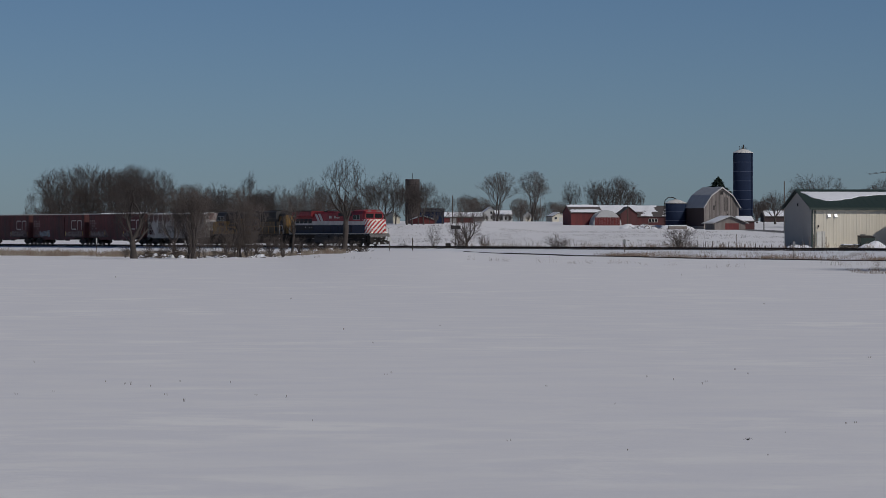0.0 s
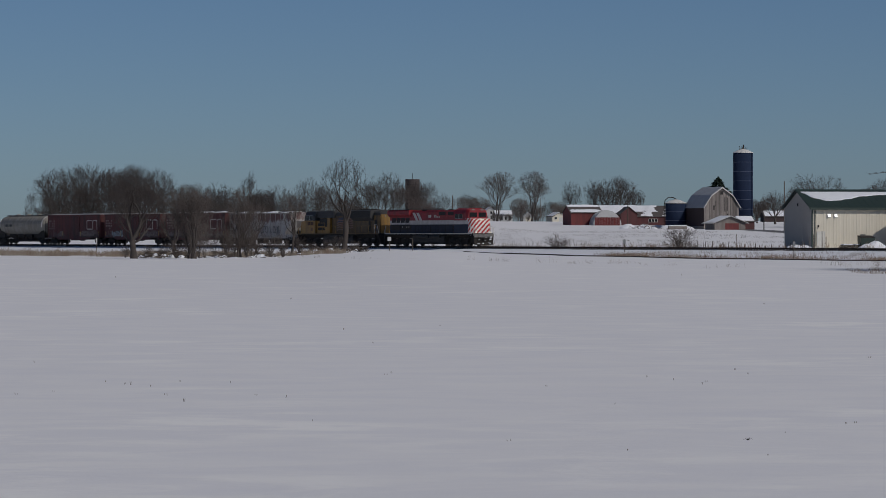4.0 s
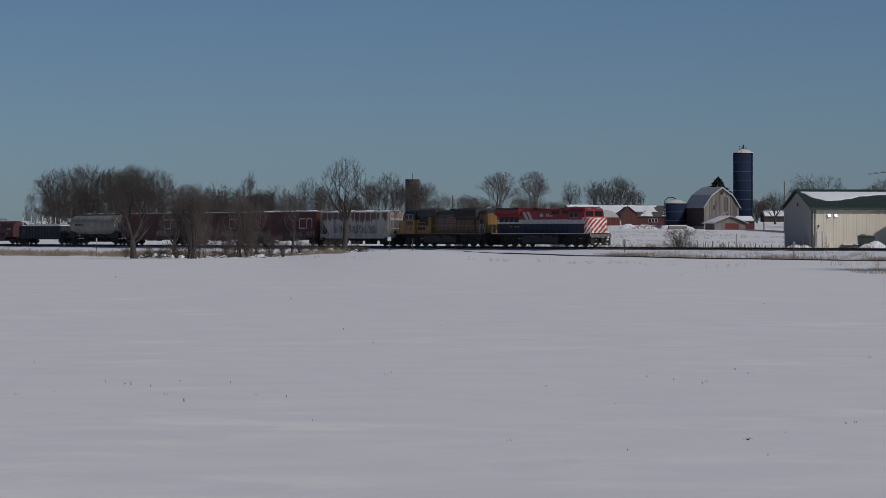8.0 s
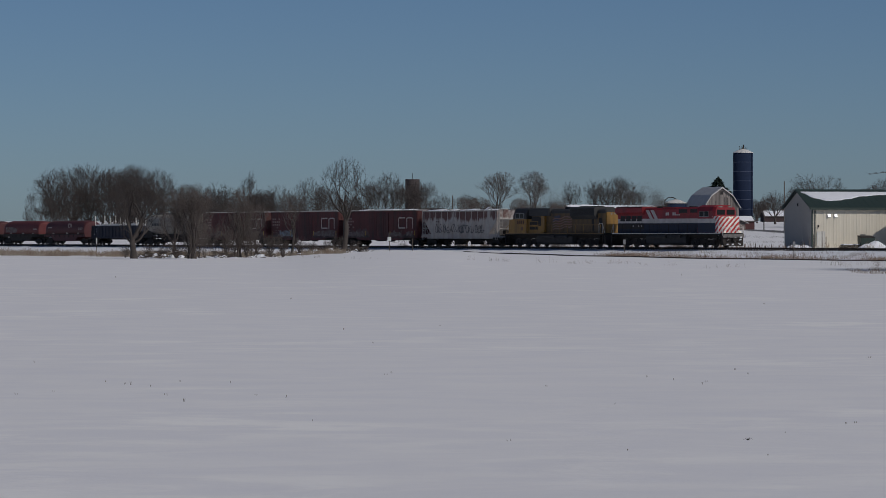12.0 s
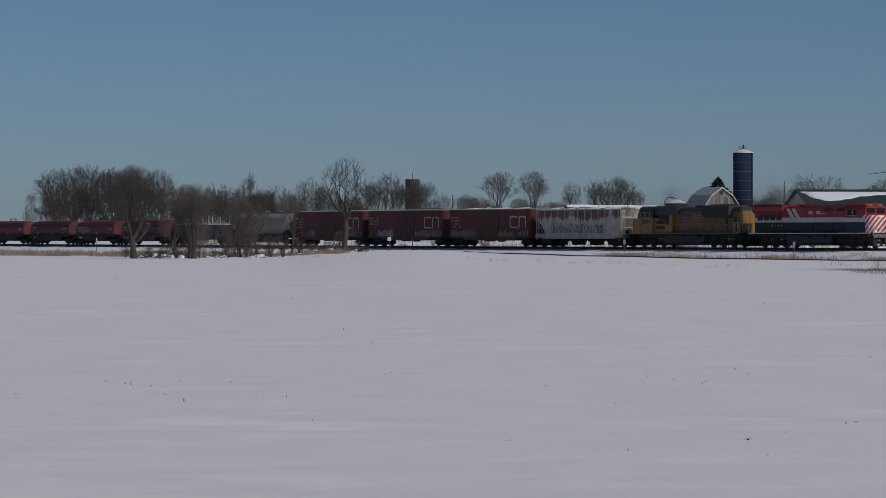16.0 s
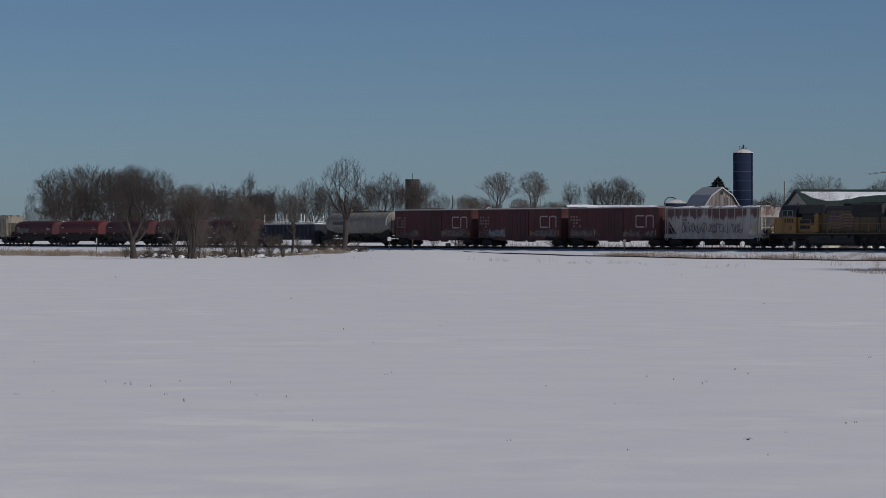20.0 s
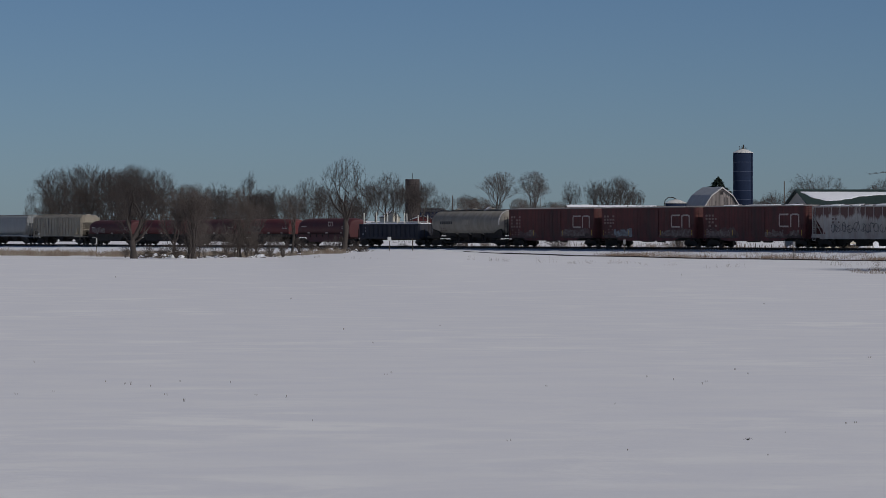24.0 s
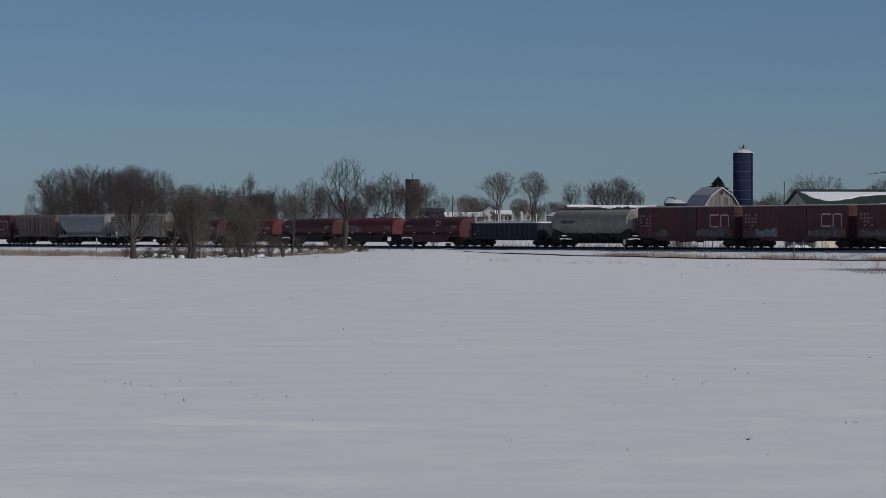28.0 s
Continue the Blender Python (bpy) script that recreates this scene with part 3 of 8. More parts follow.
def boxcar(name, label, length, seed, tags, roof_snow):
    car = thing(name, pose(0, 0, 0), label, "boxcar", "freight cars")
    L, H, W0 = length - 1.5, 4.50, 1.53
    rnd = random.Random(seed)
    part("body", Shape().box(-L / 2, L / 2, -W0, W0, 1.05, H), BOX_RED, car)
    sill = Shape()
    for y in (-W0, W0):
        e = -1 if y < 0 else 1
        sill.along_y([(-L / 2 + 0.2, 1.05), (-L / 2 + 3.0, 1.05), (-L / 2 + 4.2, 0.72), (L / 2 - 4.2, 0.72), (L / 2 - 3.0, 1.05), (L / 2 - 0.2, 1.05), (L / 2 - 0.2, 1.2), (-L / 2 + 0.2, 1.2)],
                     *sorted((y, y + e * 0.05)))
    part("side_sill", sill, BOX_RED, car)
    rib = Shape().box(-0.04, 0.04, -0.016, 0, 1.1, H - 0.1).mesh("side_post", BOX_RED)
    d0, d1 = -L * 0.13, L * 0.12
    for e in (-1, 1):
        x = -L / 2 + 0.12
        while x < L / 2:
            if not (d0 - 0.3 < x < d1 + 0.3):
                part("side_post", rib, None, car, m=pose(x, e * W0, 0, 0, 0, 0 if e < 0 else 180))
            x += (L / 2 - d1 - 0.3) / 7
        y0, y1 = sorted((e * W0, e * (W0 + 0.09)))
        for a, b in ((d0, (d0 + d1) / 2 - 0.03), ((d0 + d1) / 2 + 0.03, d1)):
            dr = part("door", Shape().box(a, b, y0, y1, 1.15, H - 0.2), BOX_DOOR, car, "plug door with lock bars")
            for k in (0.25, 0.5, 0.75):
                x = a + (b - a) * k
                yy = e * (W0 + 0.12)
                part("lock_bar", Shape().tube((x, yy - 0.012 * e, 1.2), (x, yy - 0.012 * e, H - 0.3), 0.018, n=5), BOX_DOOR, dr)
            for z in (1.9, 2.6, 3.3, 3.9):
                part("door_rib", Shape().box(a + 0.1, b - 0.1, *sorted((e * (W0 + 0.09), e * (W0 + 0.11))), z, z + 0.06), BOX_DOOR, dr)
    roof = Shape().along_x([(-W0 - 0.06, H), (W0 + 0.06, H), (W0 + 0.06, H + 0.06), (0, H + 0.17), (-W0 - 0.06, H + 0.06)], -L / 2 - 0.05, L / 2 + 0.05)
    x = -L / 2 + 0.4
    while x < L / 2:
        roof.along_x([(-W0 - 0.05, H + 0.06), (W0 + 0.05, H + 0.06), (0, H + 0.21)], x, x + 0.07)
        x += 1.15
    part("roof", roof, ROOF_GALV, car, "dull galvanised roof")
    if roof_snow:
        for k in range(5):
            sn = Shape()
            x = -L / 2 + rnd.uniform(0.5, L - 3)
            sn.along_x([(-1.2, H + 0.12), (0.2, H + 0.2), (0.1, H + 0.26), (-1.0, H + 0.19)], x, x + rnd.uniform(1, 2.5))
            part("roof_snow", sn, SNOW_CAP, car, "thin old snow")
    for e in (-1, 1):
        end = Shape()
        z = 1.3
        while z < H - 0.2:
            end.box(*sorted((e * L / 2, e * (L / 2 + 0.07))), -W0 + 0.12, W0 - 0.12, z, z + 0.16)
            z += 0.42
        end.box(*sorted((e * L / 2, e * (L / 2 + 0.25))), -0.9, 0.9, 1.0, 1.1)
        part("end_panel", end, BOX_RED, car, "corrugated steel end")
        ladder(car, e * L / 2, -W0 + 0.3, 1.0, 2.9 if e < 0 else H, BOX_RED, e, along="y")
        ladder(car, e * (L / 2 - 0.35), -W0, 0.75, 2.6, BOX_RED, -1)
    part("underframe", Shape().box(-L / 2, L / 2, -0.35, 0.35, 0.75, 1.05).box(-1.5, 0.3, -1.2, -0.7, 0.6, 1.0).tube((1.2, -0.9, 0.75), (2.6, -0.9, 0.75), 0.2), UNDER, car)
    running_gear(car, length)
    # markings on the camera side
    y = -W0 - 0.055
    emblem(car, L * 0.262, 2.32, 1.30, L * 0.195, y, 0.17, OLD_WHITE)
    bars(car, "lettering", -L * 0.47, 3.45, 4, 4, 0.40, 0.22, 0.58, 0.38, FAINT, y, "faded lettering as plain bars", 0.2, seed)
    bars(car, "lettering", -L * 0.46, 1.95, 3, 3, 0.3, 0.12, 0.7, 0.28, FAINT, y, "faded lettering as plain bars", 0.4, seed + 9)
    for x in (-L * 0.475, -L * 0.2, d1 + 0.4, L * 0.47):
        part("reflector", Shape().box(x, x + 0.1, y - 0.02, y, 1.35, 1.95), YELLOW_MARK, car)
    soil(car, -L / 2 + 0.1, d0 - 0.1, 1.1, 2.3, y + 0.008, SALT, seed + 40, "pale road salt along the foot of the side")
    soil(car, d1 + 0.1, L / 2 - 0.1, 1.1, 2.3, y + 0.008, SALT, seed + 50, "pale road salt along the foot of the side")
    soil(car, -L / 2 + 0.3, d0 - 0.3, 1.08, 1.6, y + 0.004, GRIME, seed + 60, "dark grime along the foot of the side")
    soil(car, d1 + 0.3, L / 2 - 0.3, 1.08, 1.6, y + 0.004, GRIME, seed + 70, "dark grime along the foot of the side")
    for i, (a, b, z0, z1, m) in enumerate(tags):
        scrawl(car, L * a, L * b, z0, z1, y, TAG_BLUE if m == "b" else TAG_GREY, seed * 7 + i, "faded spray-paint tag", n=max(6, int(abs(b - a) * 60)))
    return car


def hopper_body(L, W0, z_side, z_top, z_bot, slope, style):
    """Upper body of a covered hopper as a skin of cross sections."""
    sh = Shape()
    if style == "round":      # outward-bowed sides
        sec = [(-W0 * 0.80, z_bot), (-W0 * 0.97, z_bot + 0.7), (-W0, z_bot + 1.3), (-W0 * 0.985, z_side), (-W0 * 0.8, z_top - 0.05), (0, z_top)]
    else:
        sec = [(-W0, z_bot), (-W0, z_bot + 0.6), (-W0, z_bot + 1.2), (-W0, z_side), (-W0 * 0.72, z_top - 0.06), (0, z_top)]
    ring = sec + [(-y, z) for y, z in sec[-2::-1]]

    def at(x, lift):
        return [(x, y, max(z, z_bot + lift)) for y, z in ring]
    sh.rings([at(-L / 2, slope), at(-L / 2 + 0.9, slope * 0.55), at(-L / 2 + 2.0, 0.0), at(0, 0), at(L / 2 - 2.0, 0.0), at(L / 2 - 0.9, slope * 0.55), at(L / 2, slope)])
    return sh


def hopper(name, label, length, paint, style, seed, bays=3, ribs=0, rusty=False, snow=False, open_top=False, end_paint=None):
    car = thing(name, pose(0, 0, 0), label, "hopper car", "freight cars")
    L, W0 = length - 1.7, 1.55
    z_side, z_top, z_bot = (4.34, 4.52, 1.45) if rusty else (4.05, 4.50, 1.45)
    rnd = random.Random(seed)
    body = part("body", hopper_body(L, W0, z_side, z_top, z_bot, 1.9, style), HOP_RUSTED if rusty else paint, car)
    if style == "round":
        for p in body.data.polygons:
            p.use_smooth = abs(p.normal.x) < 0.5
    if ribs:
        rib = Shape().box(-0.06, 0.06, -0.10, 0, z_bot + 0.05, z_side + 0.05).mesh("side_post", paint)
        for e in (-1, 1):
            for i in range(ribs):
                x = -L / 2 + 0.15 + (L - 0.3) * i / (ribs - 1)
                part("side_post", rib, None, car, m=pose(x, e * W0, 0, 0, 0, 0 if e < 0 else 180))
    part("side_sill", Shape().box(-L / 2 - 0.4, L / 2 + 0.4, -W0 - 0.02, -W0 + 0.16, 1.22, 1.5).box(-L / 2 - 0.4, L / 2 + 0.4, W0 - 0.16, W0 + 0.02, 1.22, 1.5), paint, car)
    top = Shape().box(-L / 2, L / 2, -W0 - 0.04, -W0 + 0.08, z_side - 0.02, z_side + 0.12).box(-L / 2, L / 2, W0 - 0.08, W0 + 0.04, z_side - 0.02, z_side + 0.12)
    part("top_chord", top, paint, car)
    # running board and hatches on the roof
    board = Shape()
    for y in (-0.62, 0.62):
        board.box(-L / 2 - 0.3, L / 2 + 0.3, y - 0.16, y + 0.16, z_top + 0.02, z_top + 0.07)
    for i in range(12):
        x = -L / 2 + 0.5 + i * (L - 1) / 11
        board.box(x - 0.03, x + 0.03, -0.8, 0.8, z_top - 0.1, z_top + 0.03)
    part("running_board", board, ROOF_GALV, car)
    if not open_top:
        for i in range(6 if style != "round" else 10):
            k = 6 if style != "round" else 10
            x = -L / 2 + 1.0 + i * (L - 2) / (k - 1)
            part("hatch", Shape().chamfer(x - 0.5, x + 0.5, -0.4, 0.4, z_top - 0.02, z_top + 0.13, 0.05), paint, car)
    # bay chutes
    if rusty:
        for x in (-5.9, -2.1, 1.7, 5.5):
            gate = Shape()
            gate.along_y([(x - 1.9, 1.2), (x + 1.9, 1.2), (x + 1.9, 0.92), (x + 1.05, 0.55), (x + 1.05, 0.25), (x - 1.05, 0.25), (x - 1.05, 0.55), (x - 1.9, 0.92)], -0.3, 0.3)
            gate.box(x - 0.5, x + 0.5, -0.6, 0.6, 0.22, 0.34)
            part("outlet", gate, UNDER, car, "sloped bottom outlet gate")
        bays = 0
    for b in range(bays):
        x = (b - (bays - 1) / 2) * (L - 5.6) / max(1, bays - 1)
        ch = Shape()
        ch.rings([[(x - 1.7, -1.35, 1.5), (x + 1.7, -1.35, 1.5), (x + 1.7, 1.35, 1.5), (x - 1.7, 1.35, 1.5)],
                  [(x - 0.45, -0.75, 0.55), (x + 0.45, -0.75, 0.55), (x + 0.45, 0.75, 0.55), (x - 0.45, 0.75, 0.55)]])
        ch.box(x - 0.55, x + 0.55, -0.95, 0.95, 0.42, 0.56)
        part("outlet", ch, UNDER, car, "sloped bottom outlet gate")
    # end cages: posts, platform, ladder, slope sheet braces
    for e in (-1, 1):
        cage = Shape()
        xe = e * (L / 2 + 0.3)
        for y in (-W0 + 0.06, W0 - 0.06):
            cage.box(xe - 0.05, xe + 0.05, y - 0.05, y + 0.05, 1.2, z_side + 0.1)
            cage.tube((e * (L / 2 - 1.2), y, 1.5), (e * (L / 2 + 0.25), y, 3.4), 0.05, n=5)
            cage.box(*sorted((e * (L / 2 - 0.1), xe)), y - 0.04, y + 0.04, z_side, z_side + 0.1)
        cage.box(*sorted((e * (L / 2 - 2.2), e * (L / 2 + 0.5))), -W0, W0, 1.1, 1.26)
        cage.box(*sorted((xe - 0.04, xe + 0.04)), -W0, W0, 2.2, 2.28)
        part("end_frame", cage, end_paint or paint, car, "open end frame with braces")
        ladder(car, e * (L / 2 + 0.32), -W0 + 0.35, 1.0, z_top, end_paint or paint, e, along="y")
        ladder(car, e * (L / 2 - 0.05), -W0, 0.8, z_side, end_paint or paint, -1)
        cyl = Shape()
        cyl.tube((e * (L / 2 - 1.3), 0.3, 1.75), (e * (L / 2 - 0.5), 0.3, 1.75), 0.28, n=10)
        part("brake_reservoir", cyl, UNDER, car)
    part("centre_sill", Shape().box(-length / 2 + 0.6, length / 2 - 0.6, -0.3, 0.3, 0.8, 1.15), UNDER, car)
    y = -W0 - 0.055
    if rusty:
        post = Shape().box(-0.05, 0.05, -0.05, 0, z_bot, z_side).mesh("side_post", SALT_WHITE)
        for i in range(13):
            part("side_post", post, None, car, m=pose(-L / 2 + 0.2 + (L - 0.4) * i / 12, -W0, 0))
        low = Shape()
        for yy in (-W0, W0):
            low.box(-L / 2 + 1.0, L / 2 - 1.0, yy - 0.02, yy + 0.02, 0.95, 1.24)
        part("sill_skirt", low, paint, car)
        fl = Shape()
        x = -L / 2 + 3.0
        while x < L / 2 - 3.4:
            w, h = rnd.uniform(0.55, 1.0), rnd.uniform(0.75, 1.05)
            zb, a0, turn = 1.62 + rnd.uniform(0, 0.15), rnd.uniform(0, 6.3), rnd.choice((3.6, 4.6, 5.6))
            stroke(fl, [(x + w / 2 + w / 2 * math.cos(a0 + turn * k / 9), zb + h / 2 + h / 2 * math.sin(a0 + turn * k / 9)) for k in range(10)], rnd.uniform(0.05, 0.085), y)
            stroke(fl, [(x + w * rnd.random(), zb), (x + w * rnd.random(), zb + h * rnd.uniform(0.6, 1.1))], 0.06, y)
            if rnd.random() < 0.5:
                stroke(fl, [(x, zb + h * rnd.random()), (x + w * 1.2, zb + h * rnd.random())], 0.05, y)
            x += w * rnd.uniform(0.95, 1.4)
        part("graffiti", fl, mat("black_spray_paint", (0.13, 0.13, 0.135), 0.8, scale=2, bump=0), car, "dark spray-paint scrawl")
    bars(car, "lettering", -L * 0.35, 3.0, 2, 4, 0.36, 0.18, 0.5, 0.35, FAINT if not rusty else TAG_GREY, y + 0.03, "faded lettering as plain bars", 0.3, seed)
    if snow:
        for i in range(9):
            sn = Shape()
            x = -L / 2 + 0.3 + (L - 0.6) * i / 9
            x += rnd.uniform(-0.3, 0.3)
            w = (L / 9) * rnd.uniform(0.45, 1.05)
            h = rnd.uniform(0.02, 0.12)
            sn.along_x([(-1.35, z_top - 0.26), (-0.2, z_top + 0.02), (-0.25, z_top + 0.06 + h), (-0.9, z_top + h - 0.02), (-1.3, z_top - 0.18 + h * 0.4)], x, x + w)
            part("roof_snow", sn, SNOW_CAP, car, "old snow on the roof")
    running_gear(car, length)
    return car


def round_hopper(length):
    """A cylinder-bodied pressure hopper with domed ends and four outlets."""
    car = thing("tank_hopper_car", pose(0, 0, 0), "pale grey round-bodied pressure hopper car, sunlit end painted in", "hopper car", "freight cars")
    L, r, zc = length - 1.6, 1.52, 2.95
    n = 28
    rings = []
    for x, k in ((-L / 2, 0.25), (-L / 2 + 0.10, 0.62), (-L / 2 + 0.35, 0.86), (-L / 2 + 0.75, 0.97), (-L / 2 + 1.2, 1.0), (0, 1.0),
                 (L / 2 - 1.2, 1.0), (L / 2 - 0.75, 0.97), (L / 2 - 0.35, 0.86), (L / 2 - 0.10, 0.62), (L / 2, 0.25)):
        rings.append([(x, r * k * math.cos(2 * math.pi * i / n), zc + r * k * math.sin(2 * math.pi * i / n) * (1.0 if math.sin(2 * math.pi * i / n) > 0 else 1.05)) for i in range(n)])
    body = Shape().rings(rings)
    body.smooth = True
    part("shell", body, TANK_GREY, car)
    for b in range(4):
        x = (b - 1.5) * 3.0
        part("outlet", Shape().rings([[(x - k, -0.7 * k, z), (x + k, -0.7 * k, z), (x + k, 0.7 * k, z), (x - k, 0.7 * k, z)] for k, z in ((1.2, 1.75), (1.1, 1.2), (0.55, 0.86), (0.42, 0.45))]), UNDER, car, "dark bottom outlet")
    part("centre_beam", Shape().box(-6.4, 6.4, -0.32, 0.32, 0.98, 1.6), UNDER, car, "dark beam under the shell")
    for b in range(3):
        x = (b - 1) * 3.0
        part("valve", Shape().box(x - 0.34, x + 0.2, -0.5, 0.5, 0.55, 1.1).tube((x + 0.1, -0.85, 0.45), (x + 0.1, -0.85, 1.3), 0.11), UNDER, car, "dark valve and pipe riser")
    part("product_pipe", Shape().tube((-6.2, -0.9, 0.5), (6.2, -0.9, 0.5), 0.1).tube((-6.2, 0.9, 0.5), (6.2, 0.9, 0.5), 0.1), UNDER, car)
    for e in (-1, 1):
        sd = Shape()
        sd.rings([[(e * (L / 2 - 2.6), y, 1.25), (e * (L / 2 + 0.5), y, 1.25), (e * (L / 2 + 0.5), y, 1.0), (e * (L / 2 - 2.6), y, 1.0)] for y in (-1.5, 1.5)])
        for y in (-1.2, 1.2):
            sd.rings([[(e * (L / 2 - 2.4), y + d, 1.2), (e * (L / 2 - 0.2), y + d, 1.2), (e * (L / 2 - 0.7), y + d, 2.3), (e * (L / 2 - 2.2), y + d, 1.7)] for d in (-0.05, 0.05)])
        part("end_saddle", sd, UNDER, car, "dark end platform and saddle")
        ladder(car, e * (L / 2 + 0.25), -1.15, 1.2, 3.6, UNDER, e, along="y")
    bd = Shape().box(-L / 2 + 1, L / 2 - 1, -0.45, 0.45, zc + r + 0.06, zc + r + 0.12)
    for i in range(8):
        x = -L / 2 + 1.4 + i * (L - 2.8) / 7
        bd.box(x - 0.04, x + 0.04, -0.3, 0.3, zc + r - 0.05, zc + r + 0.08)
    part("running_board", bd, ROOF_GALV, car)
    for i in range(3):
        x = (i - 1) * 4.0
        part("hatch", Shape().lathe([(0.36, zc + r - 0.02), (0.36, zc + r + 0.2), (0.2, zc + r + 0.26)], 12, x, 0), TANK_GREY, car)
    bars(car, "lettering", -5.9, 2.75, 1, 6, 0.34, 0.36, 0.50, 1, mat("black_lettering", (0.05, 0.05, 0.05), 0.7, scale=2, bump=0), -r - 0.02, "dark lettering as plain bars")
    bars(car, "lettering", -5.8, 2.2, 2, 4, 0.3, 0.1, 0.42, 0.25, TAG_GREY, -r + 0.07, "small lettering as plain bars", 0.2, 3)
    part("hazard_panel", Shape().box(-0.7, 0.7, -r - 0.02, -r + 0.1, 2.7, 3.3), mat("tan_data_panel", (0.34, 0.31, 0.26), 0.7, scale=2, bump=0), car, "tan data panel")
    # white band that paints the sunlight on the leading end
    part("end_panel", Shape().rings([[(L / 2 - 1.05, 1.50 * math.cos(a), zc + 1.50 * math.sin(a)) for a in np.linspace(-0.2, math.pi + 0.2, 15)],
                                     [(L / 2 - 0.75, 1.515 * math.cos(a), zc + 1.515 * math.sin(a)) for a in np.linspace(-0.2, math.pi + 0.2, 15)]]), WHITE_PAINT, car, "pale band painted for the sunlit end")
    running_gear(car, length, inset=2.0)
    return car


def gondola(length):
    car = thing("gondola_car", pose(0, 0, 0), "dark blue ribbed gondola car with white staked load", "gondola car", "freight cars")
    L, W0, z0, z1 = length - 3.0, 1.50, 1.05, 2.72
    for e in (-1, 1):
        part("side_wall", Shape().box(-L / 2, L / 2, *sorted((e * W0, e * (W0 - 0.08))), z0, z1), GON_BLUE, car)
        part("end_wall", Shape().box(*sorted((e * L / 2, e * (L / 2 - 0.08))), -W0 + 0.08, W0 - 0.08, z0, z1), GON_BLUE, car)
    part("floor_pan", Shape().box(-L / 2, L / 2, -W0, W0, z0 - 0.12, z0), GON_BLUE, car)
    rim = Shape()
    for e in (-1, 1):
        rim.box(-L / 2, L / 2, *sorted((e * (W0 + 0.10), e * (W0 - 0.1))), z1, z1 + 0.14)
        rim.box(*sorted((e * L / 2, e * (L / 2 - 0.15))), -W0, W0, z1, z1 + 0.14)
        rim.box(-L / 2, L / 2, *sorted((e * W0, e * (W0 + 0.08))), z0 - 0.12, z0 + 0.12)
    part("top_rim", rim, GON_BLUE, car)
    rib = Shape().rings([[(-0.14, 0, z0), (0.14, 0, z0), (0.14, 0, z1), (-0.14, 0, z1)], [(-0.07, -0.13, z0 + 0.1), (0.07, -0.13, z0 + 0.1), (0.07, -0.13, z1), (-0.07, -0.13, z1)]]).mesh("side_post", GON_BLUE)
    for e in (-1, 1):
        for i in range(14):
            part("side_post", rib, None, car, m=pose(-L / 2 + 0.2 + (L - 0.4) * i / 13, e * W0, 0, 0, 0, 0 if e < 0 else 180))
        ladder(car, e * (L / 2 - 0.4), -W0, 0.7, 2.8, GON_BLUE, -1)
    rnd = random.Random(5)
    load = thing("staked_load", pose(0, 0, 0), "white painted stakes and beams standing out of a gondola", "freight load")
    for k, z in enumerate((z1 + 0.16, z1 + 0.30)):
        part("beam", Shape().box(-L / 2 + 0.6, L / 2 - 0.5, -1.1 + k, -0.95 + k, z, z + 0.13), LOAD_WHITE, load)
    for i in range(9):
        x = -L / 2 + 0.7 + (L - 1.4) * i / 8 + rnd.uniform(-0.15, 0.15)
        y = -1.28 if i % 3 != 1 else 1.2
        lean = rnd.uniform(-0.12, 0.12)
        part("stake", Shape().tube((x, y, z0 + 0.1), (x + lean, y, z1 + rnd.uniform(1.25, 1.65)), 0.075, 0.065, n=4), LOAD_WHITE, load)
    part("load_snow", Shape().chamfer(-L / 2 + 0.3, L / 2 - 0.3, -1.25, 1.25, z1 - 0.5, z1 + 0.24, 0.12), SNOW_CAP, load, "snow lying on the load")
    for e in (-1, 1):
        part("end_platform", Shape().box(*sorted((e * L / 2, e * (L / 2 + 0.75))), -1.35, 1.35, 0.98, 1.12).box(*sorted((e * (L / 2 + 0.70), e * (L / 2 + 0.75))), -1.3, -1.2, 1.1, 2.2).box(*sorted((e * (L / 2 + 0.70), e * (L / 2 + 0.75))), 1.2, 1.3, 1.1, 2.2), UNDER, car, "dark end platform")
    part("centre_sill", Shape().box(-length / 2 + 0.6, length / 2 - 0.6, -0.3, 0.3, 0.75, 0.95), UNDER, car)
    bars(car, "lettering", -L * 0.45, 2.25, 3, 2, 0.4, 0.2, 0.55, 0.42, mat("pale_lettering", (0.3, 0.3, 0.34), 0.7, scale=2, bump=0), -W0 - 0.02, "pale lettering as plain bars", 0.3)
    running_gear(car, length, inset=2.0)
    return car, load


